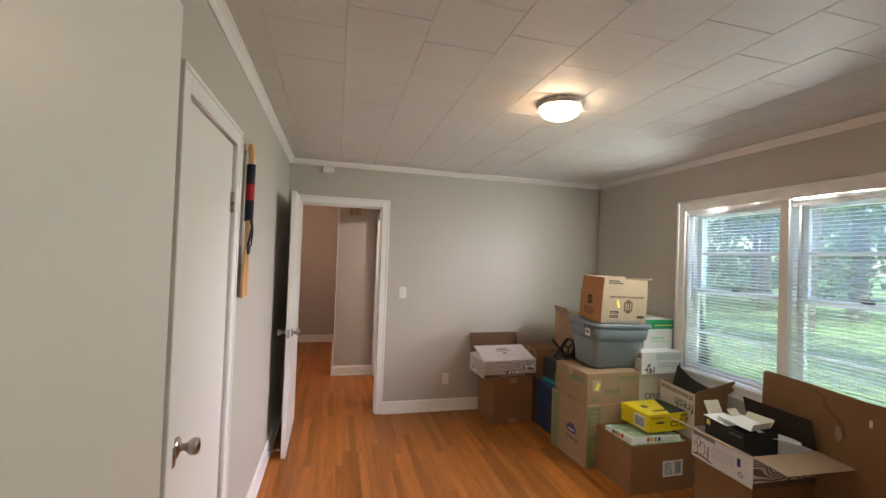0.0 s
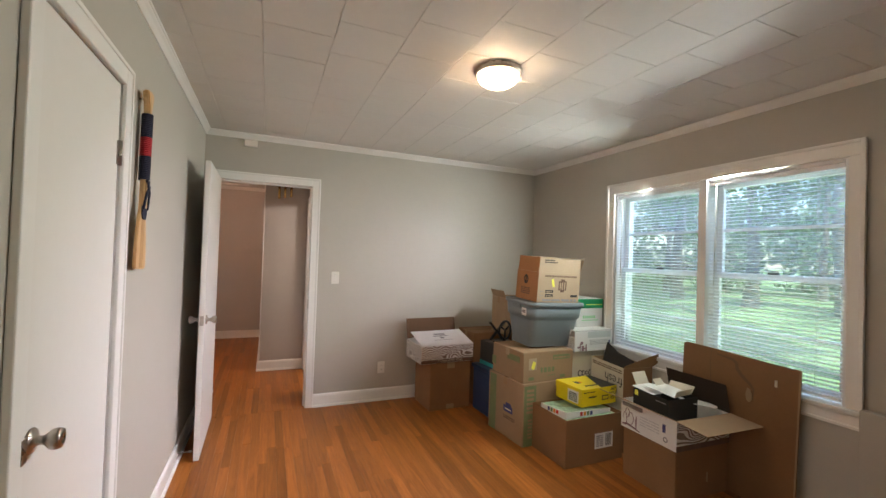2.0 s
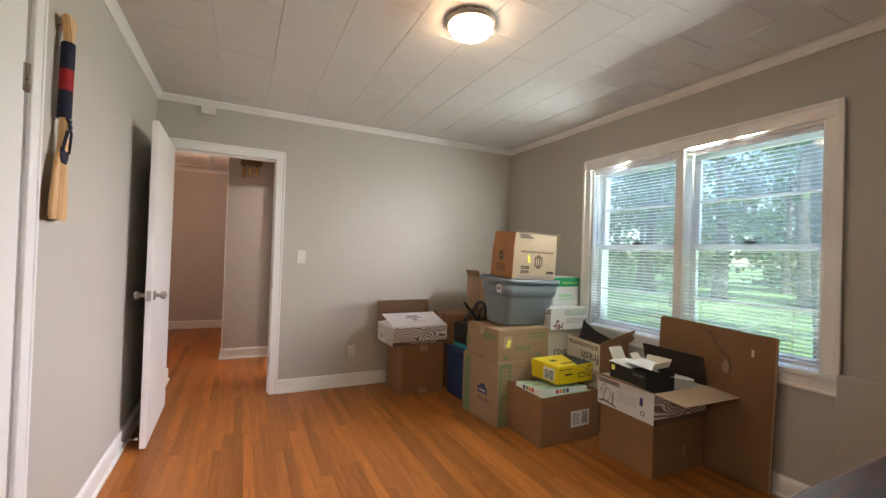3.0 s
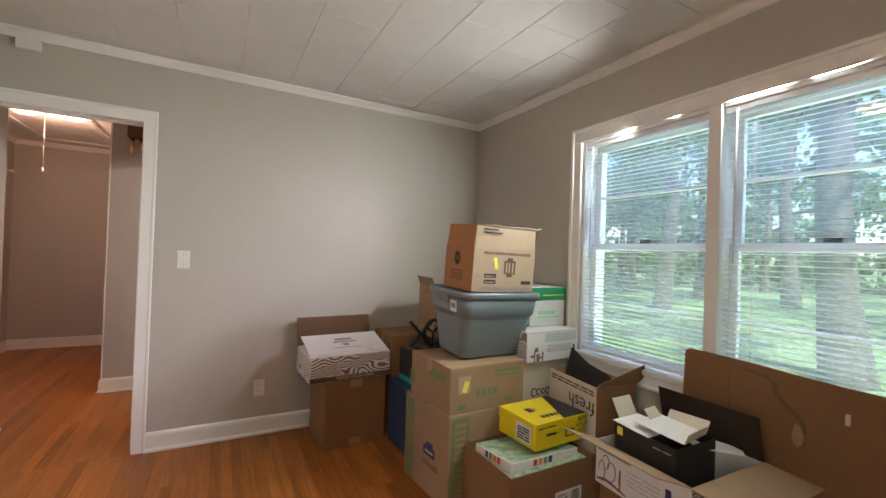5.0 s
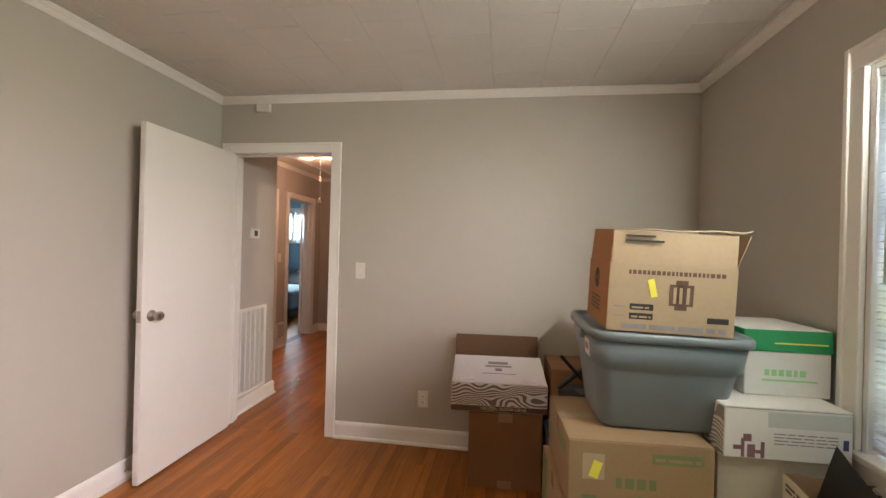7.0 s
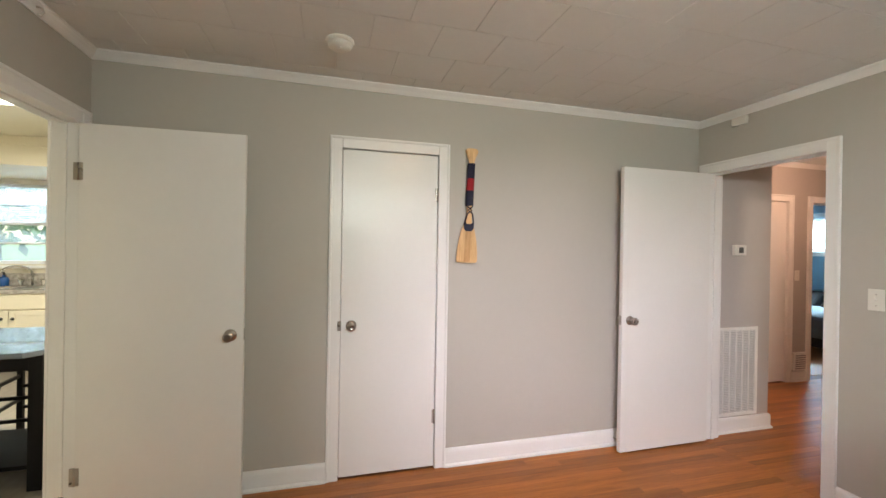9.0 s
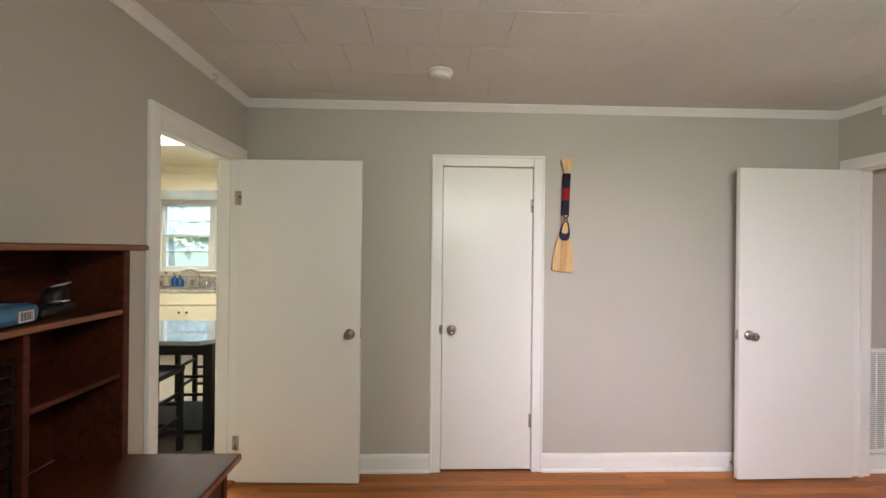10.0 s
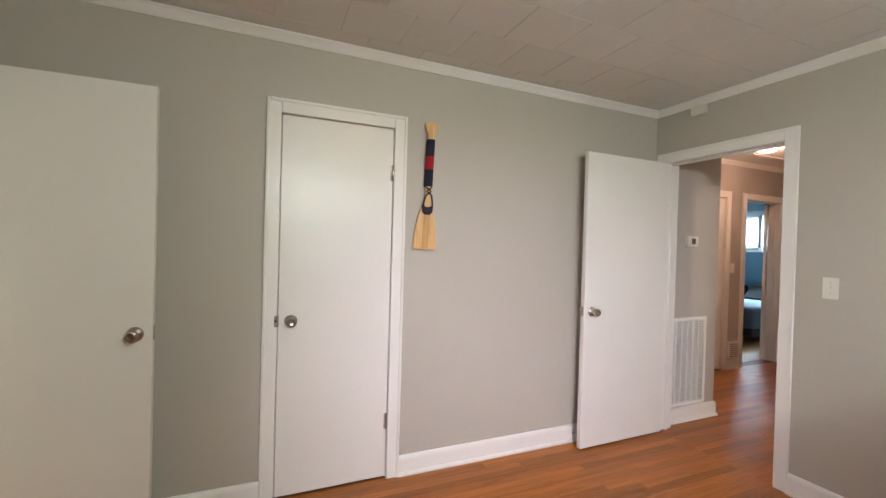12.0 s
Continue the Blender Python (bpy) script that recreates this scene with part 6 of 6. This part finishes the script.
for x0, x1 in ((-3.35, -2.64), (-2.58, -1.85)):
    part("pane", slab(bmesh.new(), x0, 10.06, 1.50, x1, 10.064, 2.14), PANE, bw).visible_shadow = False
blind(pose(-3.34, 10.02, 0), 0.69, 2.135, 1.51, "white mini blind over the high bedroom window", wand=False, tilt=50)
blind(pose(-2.575, 10.02, 0), 0.72, 2.135, 1.51, "white mini blind over the high bedroom window", wand=False, tilt=50)
bed = thing("bed", pose(-2.35, 8.75, 0), "bed with a grey quilt and pale blanket", "bed")
part("frame", slab(bmesh.new(), -0.95, -0.68, 0.08, 0.75, 1.15, 0.30, bev=0.02), DARKCLOTH, bed)
part("mattress", slab(bmesh.new(), -0.94, -0.66, 0.30, 0.74, 1.13, 0.50, bev=0.05), BEDGREY, bed)
bm = slab(bmesh.new(), -0.97, -0.70, 0.20, 0.77, 0.75, 0.545, bev=0.06)
part("quilt", bm, BEDGREY, bed)
part("blanket", slab(bmesh.new(), -0.99, -0.71, 0.24, 0.0, 0.15, 0.56, bev=0.06), BEDLIGHT, bed)
for x in (-0.55, 0.15):
    p = thing("pillow", pose(-2.35 + x, 9.55, 0.545, 38, 0, 0), "dark pillow leaning on the bed", "pillow", "bed pillows")
    bm = slab(bmesh.new(), -0.32, -0.20, 0, 0.32, 0.24, 0.15, bev=0.065)
    part("cushion", bm, DARKCLOTH, p)

# kitchen -----------------------------------------------------------------
kw = thing("window_3", pose(0, 0, 0), "white double-hung window over the kitchen sink", "window", kind="structure")
bm = bmesh.new()
for a in ((KX0, KWA - 0.09, KWLO - 0.02, KX0 + 0.02, KWA, KWHI), (KX0, KWB, KWLO - 0.02, KX0 + 0.02, KWB + 0.09, KWHI), (KX0, KWA - 0.09, KWHI, KX0 + 0.02, KWB + 0.09, KWHI + 0.06), (KX0 - 0.10, -2.10, KWLO, KX0 + 0.02, -2.02, KWHI)):
    slab(bm, *a, bev=0.004)
part("casing", bm, TRIM, kw)
part("sill", slab(bmesh.new(), KX0 - 0.02, KWA - 0.11, KWLO - 0.05, KX0 + 0.06, KWB + 0.11, KWLO - 0.02, bev=0.006), TRIM, kw)
for y0, y1 in ((KWA, -2.10), (-2.02, KWB)):
    sash(kw, y0, y1, 1.64, KWHI, KX0 - 0.09, (1.88,), "upper_sash", KPANE)
    sash(kw, y0 + 0.004, y1 - 0.004, KWLO, 1.675, KX0 - 0.055, (1.42,), "lower_sash", KPANE)
    blind(pose(KX0 - 0.012, y0 + 0.004, 0, 0, 0, 90), y1 - y0 - 0.008, KWHI - 0.005, 1.64, "white mini blind half raised over the sink window", wand=False)

KF = -2.94
base = thing("base_cabinet", pose(KF - 0.03, 0, 0), "cream painted sink cabinet with two doors", "kitchen cabinet")
part("body", slab(bmesh.new(), -0.55, -3.6, 0.10, -0.001, -0.6, 0.868, bev=0.002), CREAMPAINT, base)
part("toe_kick", slab(bmesh.new(), -0.53, -3.6, 0, -0.06, -0.6, 0.10), BLACKWOOD, base)
for y0, y1 in ((-3.58, -2.62), (-2.60, -1.72), (-1.70, -0.62)):
    part("drawer_front", slab(bmesh.new(), 0, y0, 0.70, 0.02, y1, 0.855, bev=0.004), CREAMPAINT, base)
    ym = (y0 + y1) / 2
    for a, b, ky in ((y0, ym - 0.003, ym - 0.05), (ym + 0.003, y1, ym + 0.05)):
        bm = slab(bmesh.new(), 0, a, 0.13, 0.018, b, 0.685, bev=0.003)
        slab(bm, 0.018, a + 0.001, 0.131, 0.024, a + 0.055, 0.684, bev=0.002)
        slab(bm, 0.018, b - 0.055, 0.131, 0.024, b - 0.001, 0.684, bev=0.002)
        slab(bm, 0.018, a + 0.055, 0.131, 0.024, b - 0.055, 0.186, bev=0.002)
        slab(bm, 0.018, a + 0.055, 0.629, 0.024, b - 0.055, 0.684, bev=0.002)
        dr = part("door", bm, CREAMPAINT, base)
        part("knob", lathe(bmesh.new(), [(0.006, 0), (0.006, 0.014), (0.016, 0.02), (0.016, 0.028), (0, 0.032)], 16, pose(0.02, ky, 0.60, 0, 90, 0)), DARKMETAL, dr)
wt = thing("countertop", pose(0, 0, 0), "speckled stone-look worktop with a low backsplash", "countertop")
bm = bmesh.new()
slab(bm, KX0, -3.6, 0.87, KF, -2.74, 0.91, bev=0.006)
slab(bm, KX0, -1.74, 0.87, KF, -0.6, 0.91, bev=0.006)
slab(bm, KF - 0.09, -2.74, 0.87, KF, -1.74, 0.91, bev=0.006)
slab(bm, KX0, -2.74, 0.87, KX0 + 0.09, -1.74, 0.91, bev=0.006)
part("top", bm, STONE, wt)
part("backsplash", slab(bmesh.new(), KX0, -3.6, 0.911, KX0 + 0.02, -0.6, 1.06, bev=0.004), STONE, wt)
sk = thing("sink", pose(0, 0, 0), "double-bowl stainless steel sink in the worktop", "sink")
bm = bmesh.new()
for y0, y1 in ((-2.74, -2.26), (-2.22, -1.74)):
    slab(bm, KX0 + 0.09, y0, 0.72, KF - 0.09, y1, 0.724)
    slab(bm, KX0 + 0.09, y0, 0.724, KX0 + 0.094, y1, 0.914)
    slab(bm, KF - 0.094, y0, 0.724, KF - 0.09, y1, 0.914)
    slab(bm, KX0 + 0.094, y0, 0.724, KF - 0.094, y0 + 0.004, 0.914)
    slab(bm, KX0 + 0.094, y1 - 0.004, 0.724, KF - 0.094, y1, 0.914)
part("bowls", bm, STEEL, sk)
part("rim", slab(slab(slab(bmesh.new(), KX0 + 0.07, -2.76, 0.9112, KX0 + 0.094, -1.72, 0.918, bev=0.002), KF - 0.094, -2.76, 0.9112, KF - 0.07, -1.72, 0.918, bev=0.002), KX0 + 0.094, -2.262, 0.9112, KF - 0.094, -2.218, 0.918, bev=0.002), STEEL, sk)
fa = thing("faucet", pose(KX0 + 0.07, -2.22, 0.911), "chrome gooseneck faucet with two lever handles", "faucet")
pts = [(0, 0, 0), (0, 0, 0.14)] + [(0.0 + 0.105 - 0.105 * math.cos(a), -0.10 * (1 - math.cos(a)), 0.14 + 0.10 * math.sin(a)) for a in [math.pi * k / 10 for k in range(1, 11)]]
part("spout", tube(bmesh.new(), pts, 0.012, 10), STEEL, fa)
part("base_plate", slab(bmesh.new(), -0.025, -0.14, 0, 0.025, 0.14, 0.012, bev=0.005), STEEL, fa)
for y in (-0.11, 0.11):
    part("handle", lathe(bmesh.new(), [(0.02, 0.012), (0.022, 0.05), (0.03, 0.065), (0.03, 0.085), (0.012, 0.095), (0, 0.095)], 16, pose(0, y, 0)), STEEL, fa)
part("sprayer", lathe(bmesh.new(), [(0.022, 0.0), (0.02, 0.05), (0.03, 0.09), (0.02, 0.12), (0, 0.12)], 16, pose(0, 0.24, 0)), STEEL, fa)


def bottle(at, r, h, material, label, cap=PLASTICK):
    b = thing("soap_bottle", pose(*at), label, "bottle", "bottles by the sink")
    part("body", lathe(bmesh.new(), [(0, 0), (r, 0), (r, h * 0.7), (r * 0.85, h * 0.8), (r * 0.35, h * 0.86), (r * 0.35, h), (0, h)], 20), material, b)
    part("pump", tube(bmesh.new(), [(0, 0, h), (0, 0, h + 0.035), (0.03, 0, h + 0.035)], 0.007, 8), cap, b)
    return b


bottle((KX0 + 0.06, -2.58, 0.911), 0.04, 0.15, BOTTLEBLUE, "blue soap bottle with a black pump")
bottle((KX0 + 0.06, -2.70, 0.911), 0.034, 0.17, OFFWHITE, "cream soap bottle with a dark pump")
bottle((KX0 + 0.06, -2.50, 0.911), 0.045, 0.13, BOTTLEBLUE, "short blue soap bottle")
sp = thing("scrub_sponge", pose(KX0 + 0.06, -2.83, 0.911), "round brownish scrub sponge by the sink", "sponge")
part("body", lathe(bmesh.new(), [(0, 0), (0.05, 0.004), (0.058, 0.035), (0.045, 0.07), (0, 0.085)], 18), KRAFTO, sp)

klamp = thing("kitchen_light", pose(-0.75, -1.35, CEIL), "lit boxy kitchen ceiling light", "ceiling lamp")
part("housing", slab(bmesh.new(), -0.28, -0.60, -0.02, 0.28, 0.60, 0, bev=0.004), TRIM, klamp)
part("diffuser", slab(bmesh.new(), -0.26, -0.58, -0.07, 0.26, 0.58, -0.02, bev=0.015), TUBEGLASS, klamp, "glowing diffuser")

TX, TY, TZ = -0.66, -0.86, 0.815
tab = thing("pub_table", pose(TX, TY, 0), "black counter-height table with clipped corners", "table")
bm = bmesh.new()
o = [(-0.43, -0.40), (-0.22, -0.56), (0.22, -0.56), (0.43, -0.40), (0.43, 0.40), (0.22, 0.56), (-0.22, 0.56), (-0.43, 0.40)]
lo = [bm.verts.new((x, y, TZ - 0.03)) for x, y in o]
hi = [bm.verts.new((x, y, TZ)) for x, y in o]
bm.faces.new(lo[::-1])
bm.faces.new(hi)
for i in range(8):
    bm.faces.new((lo[i], lo[(i + 1) % 8], hi[(i + 1) % 8], hi[i]))
bmesh.ops.bevel(bm, geom=bm.edges[:], offset=0.004, segments=2, affect="EDGES")
part("tabletop", bm, TABLETOP, tab, "glossy dark tabletop")
for sx in (-1, 1):
    part("apron", slab(bmesh.new(), sx * 0.33 - 0.012, -0.40, TZ - 0.12, sx * 0.33 + 0.012, 0.40, TZ - 0.03, bev=0.002), BLACKWOOD, tab)
    for sy in (-1, 1):
        part("leg", slab(bmesh.new(), sx * 0.33 - 0.035, sy * 0.42 - 0.035, 0, sx * 0.33 + 0.035, sy * 0.42 + 0.035, TZ - 0.03, bev=0.004), BLACKWOOD, tab)
part("low_shelf", slab(bmesh.new(), -0.30, -0.38, 0.10, 0.30, 0.38, 0.125, bev=0.003), BLACKWOOD, tab)


def stool(m):
    r = thing("bar_stool", m, "black wooden bar stool with ladder stretchers", "bar stool", "stools round the table")
    part("seat", slab(bmesh.new(), -0.18, -0.18, 0.58, 0.18, 0.18, 0.62, bev=0.012), BLACKWOOD, r)
    for sx in (-1, 1):
        for sy in (-1, 1):
            part("leg", slab(bmesh.new(), sx * 0.155 - 0.018, sy * 0.155 - 0.018, 0, sx * 0.155 + 0.018, sy * 0.155 + 0.018, 0.58, bev=0.003), BLACKWOOD, r)
        for z in (0.18, 0.34):
            part("stretcher", slab(bmesh.new(), sx * 0.155 - 0.010, -0.137, z - 0.012, sx * 0.155 + 0.010, 0.137, z + 0.012, bev=0.002), BLACKWOOD, r)
    for sy in (-1, 1):
        for z in (0.24, 0.42):
            part("stretcher", slab(bmesh.new(), -0.137, sy * 0.155 - 0.010, z - 0.012, 0.137, sy * 0.155 + 0.010, z + 0.012, bev=0.002), BLACKWOOD, r)
    return r


s0 = stool(pose(-0.16, -0.80, 0))
for px_, py_, a_ in ((-1.12, -0.90, 4), (-0.62, -1.52, 0)):
    copy_thing(s0, pose(px_, py_, 0, 0, 0, a_))

# outdoors ----------------------------------------------------------------
GZ = -0.45
bm = bmesh.new()
bmesh.ops.create_grid(bm, x_segments=60, y_segments=60, size=300)
for v in bm.verts:
    d = math.hypot(v.co.x, v.co.y)
    v.co.z = GZ + (0.5 * noise.noise(v.co * 0.02) if d > 15 else 0)
ground = part("ground", bm, GRASS)
tagged(ground, "mown green lawn reaching to the woods", "lawn", "", "structure")

# the house's own roof and eave
roof = solid("roof", [(-4.6, -5.1, 2.62, 4.02, 10.6, 2.70)], ROOFING)
tagged(roof, "dark roof slab with a wide eave", "roof")


def leaf_cloud(name, centres, per, size, material, spread):
    """Many small folded leaf clumps round the given centres."""
    rng = np.random.default_rng(len(centres) * 7 + per)
    c = np.repeat(np.array([p[:3] for p in centres]), per, axis=0)
    rad = np.repeat(np.array([p[3] for p in centres]), per)
    n = len(c)
    d = rng.normal(size=(n, 3))
    d /= np.linalg.norm(d, axis=1)[:, None]
    pos = c + d * (rad * rng.uniform(0.35, 1.05, n) ** 0.7)[:, None] * np.array(spread)
    a = rng.normal(size=(n, 3))
    a /= np.linalg.norm(a, axis=1)[:, None]
    b = np.cross(a, rng.normal(size=(n, 3)))
    b /= np.linalg.norm(b, axis=1)[:, None]
    s = (size * rng.uniform(0.5, 1.4, n))[:, None]
    v = np.stack([pos - a * s, pos + b * s * 0.55, pos + a * s, pos - b * s * 0.55], 1).reshape(-1, 3)
    f = np.arange(4 * n).reshape(-1, 4)
    me = bpy.data.meshes.new(name)
    me.from_pydata(v.tolist(), [], f.tolist())
    me.materials.append(material)
    return me


def tree_meshes(seed, height, r0, crown_lo):
    rnd = random.Random(seed)
    bm = bmesh.new()
    pts = [(0, 0, -0.2), (0, 0, 0.1)]
    x = y = 0
    for k in range(1, 9):
        x += rnd.uniform(-0.12, 0.12)
        y += rnd.uniform(-0.12, 0.12)
        pts.append((x, y, height * 0.86 * k / 8))
    rs = [r0 * 1.5, r0 * 1.25] + [r0 * (1 - 0.78 * k / 8) for k in range(1, 9)]
    tube(bm, pts, rs, 12)
    cents = []
    for k in range(11):
        z = crown_lo + (height - crown_lo) * (k + 0.2) / 11
        a = rnd.uniform(0, 6.28)
        ln = rnd.uniform(1.3, 2.6) * (1.1 - 0.55 * k / 11)
        p0 = Vector((x * z / height, y * z / height, z))
        p1 = p0 + Vector((math.cos(a) * ln * 0.5, math.sin(a) * ln * 0.5, 0.25))
        p2 = p0 + Vector((math.cos(a) * ln, math.sin(a) * ln, 0.2 + rnd.uniform(-0.3, 0.4)))
        tube(bm, [p0, p1, p2], [r0 * 0.28, r0 * 0.18, 0.02], 6)
        cents.append((p2.x, p2.y, p2.z, rnd.uniform(0.7, 1.25)))
        cents.append((p1.x, p1.y, p1.z + 0.3, rnd.uniform(0.5, 0.9)))
    return mesh_of("trunk", bm, BARK), leaf_cloud("crown", cents, 190, 0.11, LEAF, (1.25, 1.25, 0.8))


kinds = [tree_meshes(3, 11.0, 0.20, 3.0), tree_meshes(8, 13.0, 0.27, 3.4), tree_meshes(12, 10.0, 0.16, 2.6)]
spots = [(9.7, 3.4, 1), (19.1, 14.2, 1), (14.9, 9.8, 1), (19.0, 10.8, 1), (19.3, 7.8, 1), (16.0, 1.6, 0), (22.5, 17.5, 0), (15.5, 16.5, 1), (24.0, 2.0, 1), (14.0, -2.6, 2), (27.0, 12.0, 0)]
spots += [(-10.5, -5.5, 0), (-13.0, -8.5, 1), (-12.0, -2.0, 2), (-16.0, -6.0, 0), (-4.5, 16.5, 1), (-1.0, 18.0, 2), (-7.5, 19.0, 0)]
for k, (x, y, kd) in enumerate(spots):
    t = thing("tree", pose(x, y, GZ, 0, 0, (k * 77) % 360), "tall shade tree with grey trunk and leafy crown on the lawn", "tree", "yard trees")
    for nm, me in zip(("trunk", "crown"), kinds[kd]):
        o = new(nm, me)
        o.parent = t

# woods and shrubs behind the lawn
cents = []
rnd = random.Random(4)
for k in range(95):
    a = radians(rnd.uniform(-62, 75))
    d = rnd.uniform(30, 44)
    z = rnd.choice((0.6, 1.6, 3.0, 4.5, 6.5, 9.0)) + rnd.uniform(-0.5, 0.7)
    cents.append((d * math.cos(a), 2 + d * math.sin(a), GZ + z, rnd.uniform(1.5, 2.6)))
woods = new("far_woods", leaf_cloud("far_woods", cents, 330, 0.30, LEAFFAR, (1.3, 1.3, 1.0)))
tagged(woods, "dense green woods at the edge of the lawn", "woods", "", "stuff")
cents = []
for k in range(60):
    a = radians(rnd.uniform(140, 290))
    d = rnd.uniform(24, 34)
    cents.append((d * math.cos(a), 2 + d * math.sin(a), GZ + rnd.uniform(0.5, 10), rnd.uniform(1.8, 3.0)))
    a = radians(rnd.uniform(80, 125))
    cents.append((d * math.cos(a), 2 + d * math.sin(a), GZ + rnd.uniform(0.5, 8), rnd.uniform(1.8, 3.0)))
woods = new("far_woods", leaf_cloud("far_woods", cents, 260, 0.34, LEAFFAR, (1.3, 1.3, 1.0)))
tagged(woods, "dense green woods behind the house", "woods", "", "stuff")

# floor boards last -------------------------------------------------------
BW = 0.0572


def board_mesh():
    bm = bmesh.new()
    c = 0.0004
    h = 0.006
    lo = [bm.verts.new(p) for p in ((0, 0, -h), (BW - 0.0006, 0, -h), (BW - 0.0006, 1, -h), (0, 1, -h))]
    mid = [bm.verts.new(p) for p in ((0, 0, -c), (BW - 0.0006, 0, -c), (BW - 0.0006, 1, -c), (0, 1, -c))]
    top = [bm.verts.new(p) for p in ((c, 0.0012, 0), (BW - 0.0006 - c, 0.0012, 0), (BW - 0.0006 - c, 0.9988, 0), (c, 0.9988, 0))]
    for a, b in ((lo, mid), (mid, top)):
        for i in range(4):
            j = (i + 1) % 4
            bm.faces.new((a[i], a[j], b[j], b[i]))
    bm.faces.new(top)
    return mesh_of("floor_board", bm, OAK)


BOARD = board_mesh()
rnd = random.Random(17)
floor_ob = bpy.data.objects["floor"]
hall_ob = bpy.data.objects["floor_hall"]


def lay(parent, x0, x1, y0, y1, lo, hi):
    x = x0
    while x < x1 - 0.004:
        y = y0 - rnd.uniform(0, hi * 0.8)
        while y < y1:
            ln = rnd.uniform(lo, hi)
            a, b = max(y, y0), min(y + ln, y1)
            if b - a > 0.03:
                o = new("floor_board", BOARD)
                o.parent = parent
                o.matrix_basis = Matrix.Translation((x, a, rnd.uniform(-0.0003, 0.0003))) @ Matrix.Diagonal((1, b - a - 0.0006, 1, 1))
            y += ln
        x += BW


lay(floor_ob, 0.0, E_X, S_Y, N_Y, 0.55, 1.9)
lay(hall_ob, HW, HE, N_Y, HN, 0.6, 2.0)
